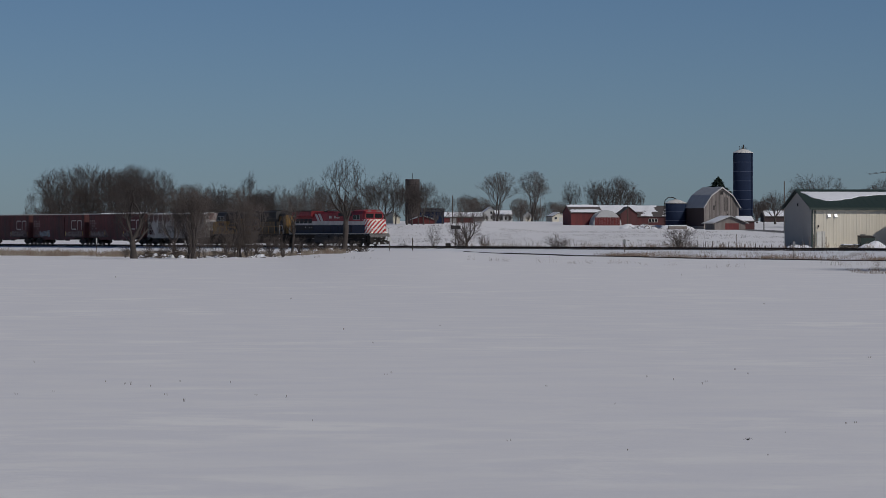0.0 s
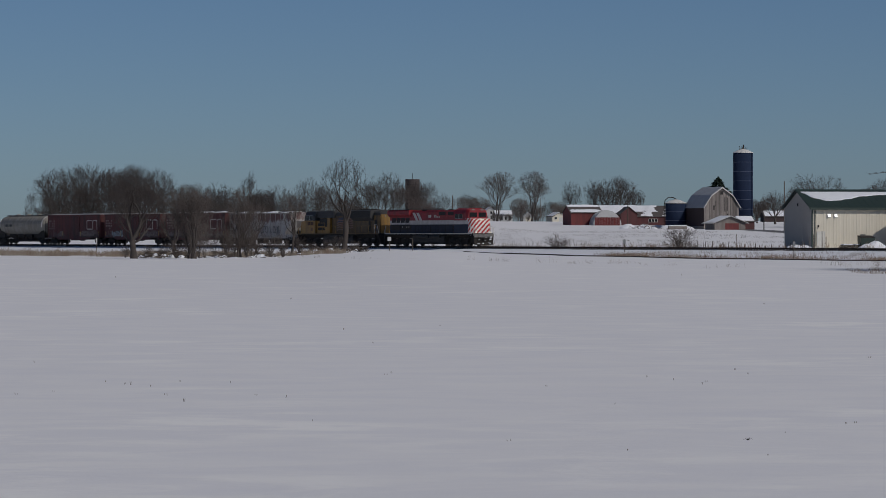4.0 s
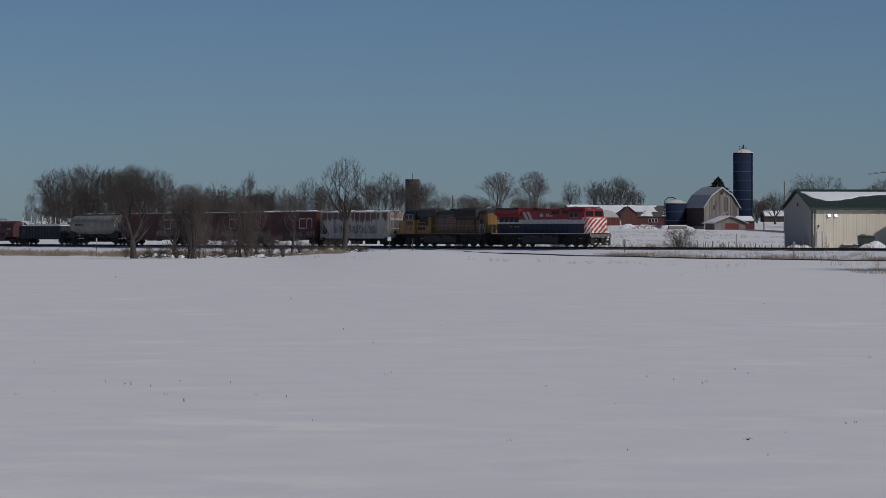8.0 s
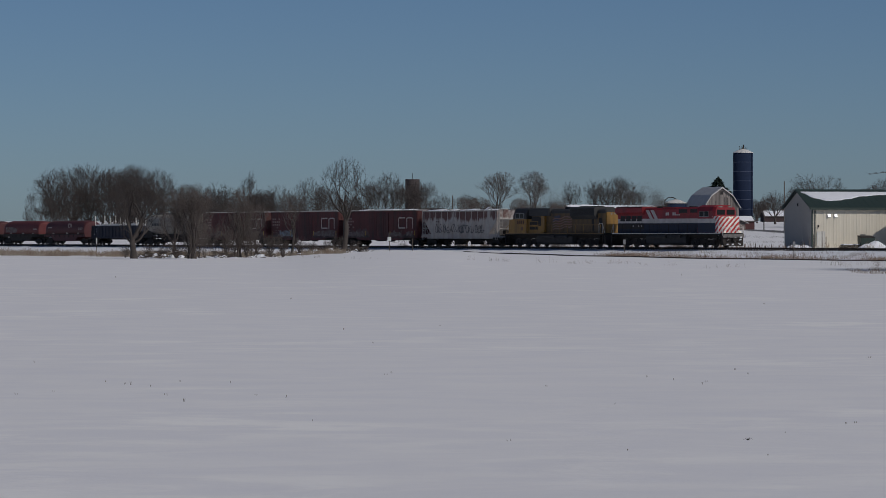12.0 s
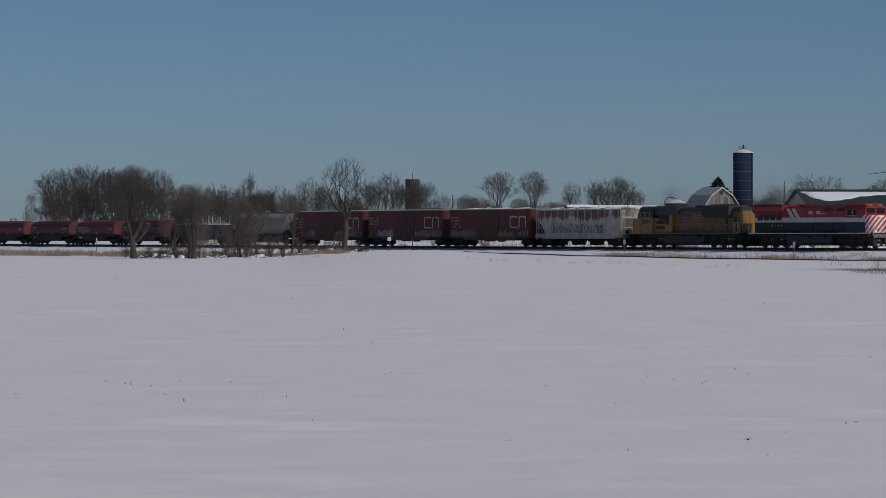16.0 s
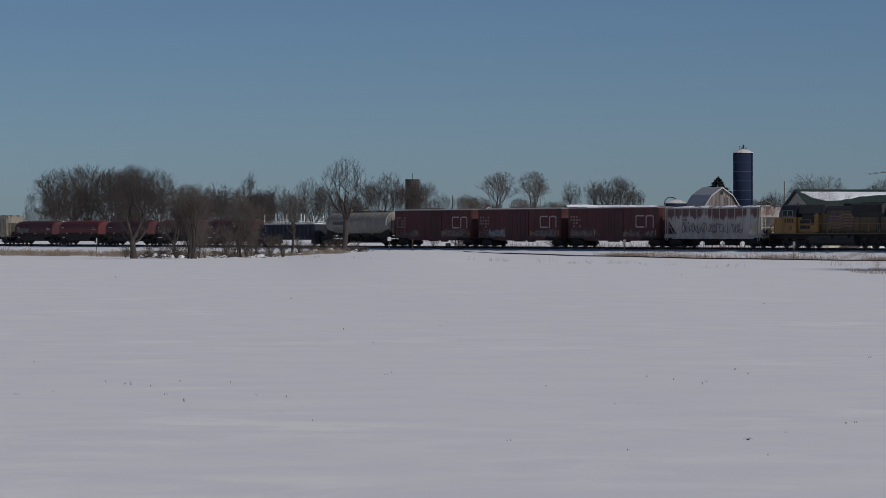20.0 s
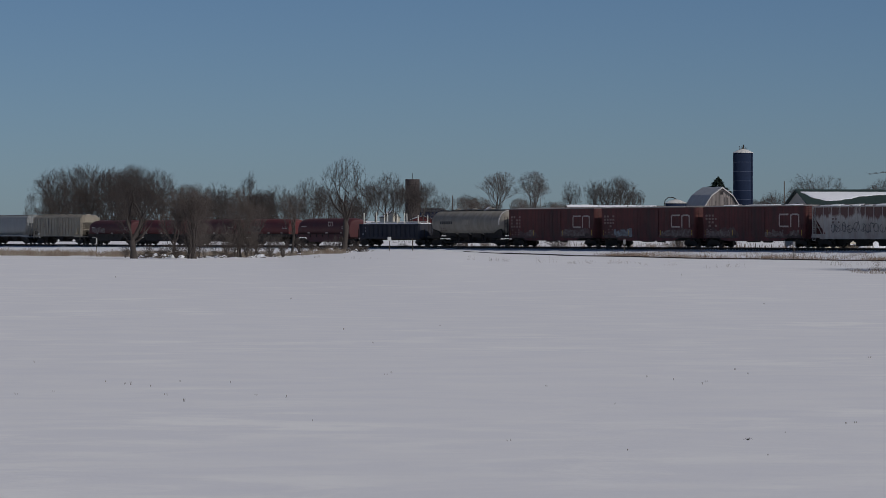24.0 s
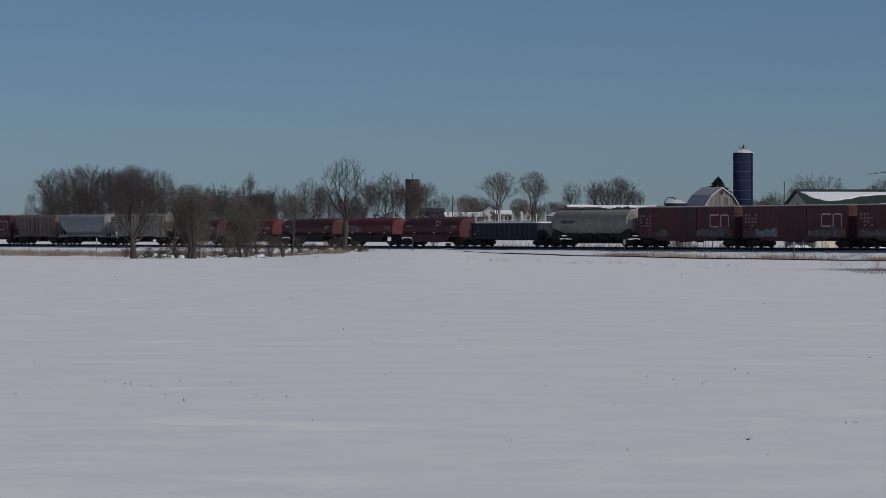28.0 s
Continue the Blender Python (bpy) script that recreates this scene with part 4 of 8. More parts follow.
def coil_car(name, label, length, paint, seed, marked=False, tagged_side=False):
    car = thing(name, pose(0, 0, 0), label, "coil car", "coil cars")
    L, W0 = length - 2.5, 1.48
    # one long hood with rounded shoulders and sloped ends
    sec = [(-W0, 1.55), (-W0 + 0.02, 2.55), (-1.36, 2.98), (-1.12, 3.32), (-0.80, 3.53), (-0.3, 3.64), (0.3, 3.64), (0.80, 3.53), (1.12, 3.32), (1.36, 2.98), (W0 - 0.02, 2.55), (W0, 1.55)]
    rings = []
    for x, k in ((-L / 2 + 0.02, 0.80), (-L / 2 + 0.12, 0.90), (-L / 2 + 0.45, 0.96), (-L / 2 + 1.0, 0.99), (-L / 2 + 1.5, 1.0), (L / 2 - 1.5, 1.0), (L / 2 - 1.0, 0.99), (L / 2 - 0.45, 0.96), (L / 2 - 0.12, 0.90), (L / 2 - 0.02, 0.80)):
        rings.append([(x, y * (0.9 + 0.1 * k), 1.55 + (z - 1.55) * k) for y, z in sec])
    hood = part("hood", Shape().rings(rings), paint, car, "rounded steel hood")
    for p in hood.data.polygons:
        p.use_smooth = abs(p.normal.x) < 0.9
    for i in (1, 6):
        seams = Shape()
        x = -L / 2 + L * i / 7
        seams.rings([[(x - 0.04, y * 1.006, 1.55 + (z - 1.55) * 1.006) for y, z in sec], [(x + 0.04, y * 1.006, 1.55 + (z - 1.55) * 1.006) for y, z in sec]])
        part("hood_seam", seams, paint, hood)
    for e in (-1, 1):
        hoop = Shape()
        pts = [(0.3 * e, -0.5, 3.62), (0.28 * e, -0.4, 4.0), (0.28 * e, 0.4, 4.0), (0.3 * e, 0.5, 3.62)]
        for p, q in zip(pts, pts[1:]):
            hoop.tube(p, q, 0.055, n=5)
        part("lifting_hoop", hoop, UNDER, hood)
    fr = Shape().along_y([(-L / 2 - 0.3, 1.15), (-L / 2 + 2.3, 1.12), (-L / 2 + 3.2, 0.5), (L / 2 - 3.2, 0.5), (L / 2 - 2.3, 1.12), (L / 2 + 0.3, 1.15), (L / 2 + 0.3, 1.56), (-L / 2 - 0.3, 1.56)], -W0 - 0.03, W0 + 0.03)
    part("frame", fr, UNDER if not marked else COIL_DARK, car, "deep side sill frame")
    rail = Shape()
    for e in (-1, 1):
        y = e * (W0 + 0.1)
        rail.box(-L / 2, L / 2, y - 0.03, y + 0.03, 1.5, 1.58)
        for i in range(9):
            x = -L / 2 + 0.3 + (L - 0.6) * i / 8
            rail.box(x - 0.03, x + 0.03, y - 0.03, y + 0.03, 1.1, 1.56)
    part("walkway", rail, UNDER, car)
    for e in (-1, 1):
        er = Shape()
        for y in (-1.2, 0, 1.2):
            er.box(e * (L / 2 - 0.05) - 0.025, e * (L / 2 - 0.05) + 0.025, y - 0.025, y + 0.025, 1.5, 2.5)
        er.box(e * (L / 2 - 0.05) - 0.025, e * (L / 2 - 0.05) + 0.025, -1.2, 1.2, 2.45, 2.5)
        part("end_rail", er, UNDER, car)
    y = -W0 - 0.03
    bars(car, "lettering", L * 0.36, 2.45, 2, 4, 0.3, 0.1, 0.38, 0.2, OLD_WHITE, y, "white lettering as plain bars", 0.15, seed)
    bars(car, "lettering", -L * 0.42, 2.5, 1, 3, 0.35, 0.12, 0.5, 0.3, OLD_WHITE, y, "white lettering as plain bars", 0.15, seed + 2)
    if marked:
        emblem(car, L * 0.10, 2.62, 0.5, 1.25, y + 0.02, 0.1, OLD_WHITE)
    if tagged_side:
        scrawl(car, -L * 0.42, -L * 0.1, 1.7, 2.7, y, TAG_GREY, seed, "pale spray-paint tag", 12)
    for x in (-L * 0.3, L * 0.05, L * 0.33):
        part("placard", Shape().box(x, x + 0.55, y - 0.02, y, 1.62, 1.78), OLD_WHITE, car)
    running_gear(car, length, inset=2.0)
    return car


def handrail(loco, pts, mat_, r=0.028, every=1.7, z_foot=1.62):
    sh = Shape()
    for p, q in zip(pts, pts[1:]):
        sh.tube(p, q, r, n=4)
        n = max(1, int((Vector(q) - Vector(p)).length / every))
        for i in range(n + 1):
            c = Vector(p).lerp(Vector(q), i / n)
            sh.tube((c.x, c.y, z_foot), c, r, n=4)
    return part("handrail", sh, mat_, loco, "thin steel handrail")


def loco_common(loco, deck_paint, stripe, tank_paint):
    """Trucks, deck, tank, steps, pilot; f is 1 where the cab leads and -1 where it trails."""
    for x in (6.75, -6.75):
        add_truck(loco, x, LOCO_AXLES, 0.53)
    part("deck", Shape().chamfer(-10.75, 10.75, -1.52, 1.52, 1.38, 1.62, 0.03), deck_paint, loco)
    part("sill_stripe", Shape().box(-10.6, 10.6, -1.55, -1.525, 1.52, 1.61).box(-10.6, 10.6, 1.525, 1.55, 1.52, 1.61), stripe, loco, "thin pale sill stripe")
    part("underframe", Shape().box(-10.6, 10.6, -0.8, 0.8, 0.95, 1.38), UNDER, loco)
    tk = Shape()
    prof = [(-1.3, 1.35), (-1.42, 1.15), (-1.42, 0.50), (-1.2, 0.26), (1.2, 0.26), (1.42, 0.50), (1.42, 1.15), (1.3, 1.35)]
    tk.along_x(prof, -3.9, 3.9)
    part("fuel_tank", tk, tank_paint, loco, "grimy fuel tank between the trucks")
    res = Shape().tube((-3.0, -1.5, 1.2), (0.2, -1.5, 1.2), 0.17, n=10).tube((0.6, -1.5, 1.2), (3.0, -1.5, 1.2), 0.17, n=10)
    part("air_reservoir", res, tank_paint, loco)
    for e in (-1, 1):
        for y in (-1.45, 1.45):
            st = Shape()
            for z in (0.45, 0.78, 1.1):
                st.box(*sorted((e * 9.95, e * 10.55)), y - 0.12, y + 0.12, z, z + 0.04)
            st.box(e * 9.95 - 0.03, e * 9.95 + 0.03, y - 0.13, y + 0.13, 0.4, 1.4)
            st.box(e * 10.58 - 0.03, e * 10.58 + 0.03, y - 0.13, y + 0.13, 0.4, 1.4)
            part("step_well", st, UNDER, loco)
        pl = Shape()
        x0, x1 = e * 10.65, e * 11.05
        pl.rings([[(x0, -1.5, 1.4), (x0, 1.5, 1.4), (x0, 1.5, 0.35), (x0, -1.5, 0.35)], [(x0 + e * 0.12, -1.5, 1.4), (x0 + e * 0.12, 1.5, 1.4), (x1, 1.35, 0.18), (x1, -1.35, 0.18)]])
        part("pilot_plow", pl, UNDER, loco, "steel snow plow pilot")
        cp = Shape().box(*sorted((e * 10.6, e * 11.3)), -0.14, 0.14, 0.78, 1.02).box(*sorted((e * 11.1, e * 11.32)), -0.24, 0.24, 0.72, 1.08)
        for y in (-0.55, -0.75, 0.55, 0.75):
            cp.tube((e * 10.75, y, 1.15), (e * 11.0, y, 0.6), 0.035, n=5)
        part("coupler", cp, UNDER, loco)


def bc_loco():
    loco = thing("lead_locomotive", pose(0, 0, 0), "red white and blue diesel locomotive with striped nose", "locomotive", "locomotives")
    loco_common(loco, BLACK_SILL, WHITE_PAINT, TANK_GRIME)
    hw = 0.98                                             # half width of the long hood
    part("hood_lower", Shape().box(-10.2, 6.3, -hw, hw, 1.62, 2.74), BC_BLUE, loco, "dark blue lower hood")
    part("hood_band", Shape().box(-10.2, 6.3, -hw - 0.004, hw + 0.004, 2.74, 3.26), BC_WHITE, loco, "white band along the hood")
    top = Shape().along_x([(-hw - 0.006, 3.26), (hw + 0.006, 3.26), (hw + 0.006, 4.25), (0.72, 4.48), (-0.72, 4.48), (-hw - 0.006, 4.25)], -10.2, 6.3)
    part("hood_top", top, BC_RED, loco, "red upper hood")
    hd = Shape().box(0, 0.74, -0.012, 0.012, 1.75, 2.70).mesh("hood_door", BC_BLUE)
    for i in range(13):
        for y in (-hw - 0.02, hw + 0.02):
            part("hood_door", hd, None, loco, m=pose(-4.6 + i * 0.82, y, 0))
    
    # radiator wings at the rear, wider than the hood
    rad = Shape().along_x([(-1.0, 3.70), (1.0, 3.70), (1.32, 4.0), (1.32, 4.46), (1.15, 4.62), (-1.15, 4.62), (-1.32, 4.46), (-1.32, 4.0)], -10.3, -4.9)
    part("radiator", rad, BC_RED, loco, "flared red radiator housing")
    part("radiator_core", Shape().box(-10.1, -5.1, -1.2, 1.2, 4.6, 4.68), GRILLE, loco)
    for e in (-1, 1):
        for i in range(4):
            x = -9.7 + i * 1.12
            part("louvre", Shape().rings([[(x, yy, 2.98), (x + 0.95, yy, 2.98), (x + 1.1, yy, 3.6), (x + 0.15, yy, 3.6)] for yy in (e * (hw + 0.004), e * (hw + 0.03))]), GRILLE, loco, "dark slanted side louvre")
    part("equipment_box", Shape().box(-9.9, -4.9, -hw - 0.06, hw + 0.06, 2.1, 2.75), GRILLE, loco, "dark louvred box")
    dg = Shape()
    for e in (-1, 1):
        y = e * (hw + 0.016)
        for k in (0, 0.95):
            x = -4.55 + k
            q = [(x, 4.25), (x + 0.62, 4.25), (x + 1.83, 2.78), (x + 1.21, 2.78)]
            dg.rings([[(a, y - 0.008, b) for a, b in q], [(a, y + 0.008, b) for a, b in q]])
    part("hood_stripes", dg, BC_WHITE, loco, "two slanting white stripes")
    bars(loco, "lettering", -0.6, 3.62, 1, 2, 0.28, 0.34, 0.36, 1, BC_WHITE, -hw - 0.02, "white lettering as plain bars")
    bars(loco, "lettering", 0.75, 3.62, 1, 4, 0.28, 0.34, 0.38, 1, BC_WHITE, -hw - 0.02, "white lettering as plain bars")
    bars(loco, "lettering", -7.6, 2.35, 1, 6, 0.2, 0.14, 0.55, 1, BC_WHITE, -hw - 0.07, "white lettering as plain bars", 0.3)
    # roof equipment
    part("exhaust_stack", Shape().chamfer(-3.1, -2.0, -0.45, 0.45, 4.44, 4.68, 0.06), GRILLE, loco)
    part("roof_hatch", Shape().chamfer(-1.6, 1.2, -0.8, 0.8, 4.42, 4.58, 0.08), BC_RED, loco)
    part("brake_grid_housing", Shape().chamfer(1.6, 6.2, -1.3, 1.3, 3.75, 4.55, 0.16), BC_RED, loco, "red dynamic brake housing")
    for e in (-1, 1):
        part("brake_grille", Shape().box(2.4, 4.0, *sorted((e * 1.29, e * 1.32)), 3.9, 4.32), GRILLE, loco)
        part("brake_grille", Shape().box(4.6, 5.9, *sorted((e * 1.29, e * 1.32)), 3.9, 4.32), GRILLE, loco)
    part("roof_fan", Shape().lathe([(0.55, 4.5), (0.55, 4.62), (0.3, 4.66)], 16, 3.4, 0), GRILLE, loco)
    part("air_horn", Shape().tube((5.6, -0.3, 4.72), (6.1, -0.3, 4.72), 0.05, 0.09).tube((5.6, -0.12, 4.72), (6.15, -0.12, 4.72), 0.05, 0.09), GRILLE, loco)
    # cab
    cab = part("cab", Shape().along_x([(-1.5, 1.62), (1.5, 1.62), (1.5, 4.1), (1.32, 4.56), (0.9, 4.74), (-0.9, 4.74), (-1.32, 4.56), (-1.5, 4.1)], 6.3, 9.1), BC_RED, loco, "red crew cab")
    part("cab_lower", Shape().box(6.32, 9.62, -1.507, 1.507, 1.64, 2.74), BC_BLUE, cab, "blue lower cab side")
    part("cab_band", Shape().box(6.32, 9.62, -1.511, 1.511, 2.74, 3.22), BC_WHITE, cab, "white band")
    for e in (-1, 1):
        for a, b in ((6.65, 7.45), (7.6, 8.3)):
            wd = part("side_window", Shape().box(a - 0.06, b + 0.06, *sorted((e * 1.5, e * 1.525)), 3.42, 4.08), SIGN_FRAME, cab, "pale framed cab window")
            part("pane", Shape().box(a, b, *sorted((e * 1.515, e * 1.535)), 3.48, 4.02), GLASS, wd)
        part("window_shade", Shape().box(6.6, 8.4, *sorted((e * 1.5, e * 1.62)), 4.04, 4.09), BC_RED, cab)
    # sloped windshield block
    ws = Shape().rings([[(9.1, y, z) for y, z in ((-1.5, 3.5), (1.5, 3.5), (1.5, 4.1), (1.32, 4.58), (-1.32, 4.58), (-1.5, 4.1))],
                        [(9.55, y, z) for y, z in ((-1.42, 3.5), (1.42, 3.5), (1.38, 4.05), (1.2, 4.48), (-1.2, 4.48), (-1.38, 4.05))]])
    part("windshield_frame", ws, BC_RED, cab)
    for y0, y1 in ((-1.22, -0.12), (0.12, 1.22)):
        part("windshield", Shape().box(9.5, 9.58, y0, y1, 3.66, 4.22), GLASS, cab, "dark windshield pane")
    part("number_board", Shape().box(9.3, 9.56, -0.85, -0.45, 4.48, 4.62), LAMP_WHITE_DIM, cab, "lit number board")
    part("number_board", Shape().box(9.3, 9.56, 0.45, 0.85, 4.48, 4.62), LAMP_WHITE_DIM, cab, "lit number board")
    # nose with diagonal red and white stripes
    nose = part("nose", Shape().rings([[(9.1, -1.5, 1.62), (9.1, 1.5, 1.62), (9.1, 1.5, 3.5), (9.1, -1.5, 3.5)],
                                       [(10.2, -1.45, 1.62), (10.2, 1.45, 1.62), (10.2, 1.4, 3.45), (10.2, -1.4, 3.45)],
                                       [(10.68, -0.98, 1.62), (10.68, 0.98, 1.62), (10.55, 0.92, 3.2), (10.55, -0.92, 3.2)]]), STRIPES, loco, "nose with diagonal red and white stripes")
    part("nose_door", Shape().box(10.66, 10.70, 0.35, 0.9, 1.7, 2.85), STRIPES, nose)
    for y in (-0.16, 0.16):
        part("headlight", Shape().tube((10.45, y, 3.36), (10.60, y, 3.34), 0.10, n=10), LAMP_WHITE, nose)
    for y in (-1.05, 1.05):
        part("ditch_light", Shape().tube((10.75, y, 1.72), (10.95, y, 1.72), 0.09, n=10), LAMP_WHITE, loco)
    rnp = random.Random(4)
    for i in range(16):
        y, z = rnp.uniform(-1.3, 1.2), rnp.uniform(0.25, 1.35)
        q = rnp.uniform(0.05, 0.16)
        part("snow_patch", Shape().rings([[(11.0, y - q, z - q * 0.7), (11.02, y + q, z - q * 0.5), (11.02, y + q * 0.6, z + q * 0.7), (11.02, y - q * 0.8, z + q * 0.5)],
                                          [(11.1, y - q * 0.6, z - q * 0.4), (11.1, y + q * 0.6, z - q * 0.3), (11.1, y + q * 0.3, z + q * 0.4), (11.1, y - q * 0.5, z + q * 0.3)]]), SNOW_CAP, loco)
    part("mu_hoses", Shape().tube((11.1, -0.6, 1.2), (11.15, -0.5, 0.6), 0.04, n=5).tube((11.1, 0.6, 1.2), (11.15, 0.5, 0.6), 0.04, n=5).tube((11.1, -0.9, 1.2), (11.15, -0.8, 0.7), 0.04, n=5), UNDER, loco)
    part("pilot_front", Shape().box(11.0, 11.06, -1.45, 1.45, 1.1, 1.5), mat("worn_pilot_paint", (0.10, 0.095, 0.09), 0.7, 0.1, other=(0.28, 0.26, 0.25), scale=3), loco, "worn pale pilot beam")
    for y in (-1.5, 1.5):
        handrail(loco, [(-10.4, y, 2.6), (6.2, y, 2.6)], UNDER)
        handrail(loco, [(-10.7, y, 1.9), (-10.4, y, 2.6)], WHITE_PAINT)
        handrail(loco, [(10.2, y * 0.99, 2.55), (10.9, y * 0.97, 2.3), (10.95, y * 0.95, 1.3)], WHITE_PAINT, z_foot=1.3)
    handrail(loco, [(10.98, -1.3, 2.25), (10.98, -0.4, 2.25)], WHITE_PAINT, every=0.9)
    handrail(loco, [(10.98, 0.4, 2.25), (10.98, 1.3, 2.25)], WHITE_PAINT, every=0.9)
    return loco


def stripe_material():
    m = bpy.data.materials.new("diagonal_red_white_stripes")
    m.use_nodes = True
    N, L = m.node_tree.nodes, m.node_tree.links
    co = N.new("ShaderNodeTexCoord")
    sep = N.new("ShaderNodeSeparateXYZ")
    L.new(co.outputs["Object"], sep.inputs[0])
    # stripes rise towards the middle of the nose from either side
    def math_node(op, a, b=None):
        n = N.new("ShaderNodeMath")
        n.operation = op
        for s, v in zip(n.inputs, (a, b)):
            if v is None:
                continue
            if isinstance(v, (int, float)):
                s.default_value = v
            else:
                L.new(v, s)
        return n.outputs[0]
    run = math_node("ADD", sep.outputs[1], sep.outputs[0])
    d = math_node("SUBTRACT", sep.outputs[2], math_node("MULTIPLY", run, 1.0))
    fr = math_node("FRACT", math_node("MULTIPLY", d, 1.55))
    st = math_node("GREATER_THAN", fr, 0.5)
    mx = N.new("ShaderNodeMix")
    mx.data_type = "RGBA"
    mx.inputs[6].default_value, mx.inputs[7].default_value = (0.46, 0.03, 0.03, 1), (0.74, 0.70, 0.66, 1)
    L.new(st, mx.inputs[0])
    nz = N.new("ShaderNodeTexNoise")
    nz.inputs["Scale"].default_value = 2.0
    L.new(co.outputs["Object"], nz.inputs["Vector"])
    m2 = N.new("ShaderNodeMix")
    m2.data_type = "RGBA"
    m2.inputs[7].default_value = (0.22, 0.12, 0.10, 1)
    mr = N.new("ShaderNodeMapRange")
    mr.inputs[1].default_value, mr.inputs[2].default_value, mr.inputs[4].default_value = 0.5, 0.8, 0.4
    L.new(nz.outputs[0], mr.inputs[0])
    L.new(mr.outputs[0], m2.inputs[0])
    L.new(mx.outputs[2], m2.inputs[6])
    L.new(m2.outputs[2], N["Principled BSDF"].inputs["Base Color"])
    N["Principled BSDF"].inputs["Roughness"].default_value = 0.5
    return m


STRIPES = stripe_material()
LAMP_WHITE_DIM = glow("lit_number_board", (1.0, 0.95, 0.85), 0.12)


def up_loco():
    """Trailing unit; its cab is at the rear of the pair."""
    loco = thing("trailing_locomotive", pose(0, 0, 0), "yellow and grey diesel locomotive running backwards, grimy", "locomotive", "locomotives")
    loco_common(loco, BLACK_SILL, mat("dull_yellow_sill_stripe", (0.19, 0.11, 0.035), 0.6, scale=2), TANK_GRIME)
    hw = 0.98
    part("hood", Shape().along_x([(-hw, 1.62), (hw, 1.62), (hw, 3.98), (-hw, 3.98)], -5.6, 10.2), UP_HOOD, loco, "grimy yellow long hood")
    part("hood_roof", Shape().along_x([(-hw - 0.01, 3.98), (hw + 0.01, 3.98), (hw, 4.3), (0.7, 4.5), (-0.7, 4.5), (-hw, 4.3)], -5.6, 10.2), UP_GREY, loco, "dark grey hood roof")
    hd = Shape().box(0, 0.86, -0.012, 0.012, 1.75, 3.55).mesh("hood_door", UP_HOOD)
    for i in range(15):
        for y in (-hw - 0.016, hw + 0.016):
            part("hood_door", hd, None, loco, m=pose(-5.2 + i * 0.95, y, 0))
    
    # flared radiators at the leading end
    rad = Shape().along_x([(-1.0, 3.25), (1.0, 3.25), (1.5, 3.7), (1.5, 4.55), (1.25, 4.72), (-1.25, 4.72), (-1.5, 4.55), (-1.5, 3.7)], 3.4, 8.6)
    part("radiator", rad, UP_GREY, loco, "flared dark radiator housing")
    rg = Shape()
    for e in (-1, 1):
        for k in range(9):
            z = 3.74 + k * 0.09
            rg.box(3.6, 8.4, *sorted((e * 1.5, e * 1.53)), z, z + 0.05)
    part("radiator_grilles", rg, GRILLE, loco)
    for e in (-1, 1):
        part("louvre", Shape().box(7.4, 7.85, *sorted((e * (hw + 0.03), e * (hw + 0.05))), 1.9, 3.3), GRILLE, loco)
        part("louvre", Shape().box(8.9, 9.5, *sorted((e * (hw + 0.03), e * (hw + 0.05))), 1.9, 3.4), GRILLE, loco)
        part("louvre", Shape().box(-5.2, -3.4, *sorted((e * (hw + 0.28), e * (hw + 0.30))), 3.05, 3.6), GRILLE, loco)
    # inertial filter and brake grid behind the cab
    part("brake_grid_housing", Shape().chamfer(-6.0, -1.4, -1.25, 1.25, 3.7, 4.62, 0.14), UP_GREY, loco, "dark grey dynamic brake housing")
    part("yellow_post", Shape().box(-3.05, -2.35, -1.3, 1.3, 1.7, 3.7), UP_YELLOW, loco, "bright yellow blower duct")
    part("duct", Shape().box(-6.0, -3.05, -1.25, 1.25, 1.62, 3.3), UP_YELLOW, loco)
    # raised dark block whose colour gives the shade of a recess
    part("dark_recess", Shape().box(-3.75, -3.1, -1.27, 1.27, 2.5, 3.5), GRILLE, loco)
    for i in range(3):
        part("roof_fan", Shape().lathe([(0.62, 4.68), (0.62, 4.8), (0.4, 4.83)], 16, 4.4 + i * 1.55, 0), GRILLE, loco)
    part("exhaust_stack", Shape().chamfer(0.7, 2.0, -0.35, 0.35, 4.46, 4.74, 0.05), GRILLE, loco)
    # waving flag: slanted wavy bars over the middle of the hood
    fl = Shape()
    for r in range(5):
        pts = [(-0.9 + k * 0.5, 2.05 + r * 0.3 + 0.09 * math.sin(k * 1.5) + k * 0.05) for k in range(9)]
        stroke(fl, pts, 0.13, -hw - 0.03)
    part("flag_bars", fl, mat("faded_flag_white", (0.20, 0.15, 0.125), 0.7, other=(0.25, 0.06, 0.05), scale=1.2, bump=0), loco, "faded waving flag as plain bars")
    part("flag_field", Shape().rings([[(-0.9, -hw - 0.035, 3.0), (0.5, -hw - 0.035, 3.15), (0.7, -hw - 0.035, 3.75), (-0.5, -hw - 0.035, 3.7)],
                                      [(-0.9, -hw, 3.0), (0.5, -hw, 3.15), (0.7, -hw, 3.75), (-0.5, -hw, 3.7)]]), mat("faded_flag_blue", (0.07, 0.07, 0.10), 0.7, scale=1.5, bump=0), loco, "dark flag corner")
    # cab at the trailing end
    cab = part("cab", Shape().along_x([(-1.5, 1.62), (1.5, 1.62), (1.5, 3.95), (1.25, 4.5), (0.9, 4.66), (-0.9, 4.66), (-1.25, 4.5), (-1.5, 3.95)], -8.7, -6.0), UP_YELLOW, loco, "yellow crew cab")
    part("cab_upper", Shape().box(-8.72, -5.97, -1.512, 1.512, 3.34, 4.0), UP_GREY, cab, "dark grey window band")
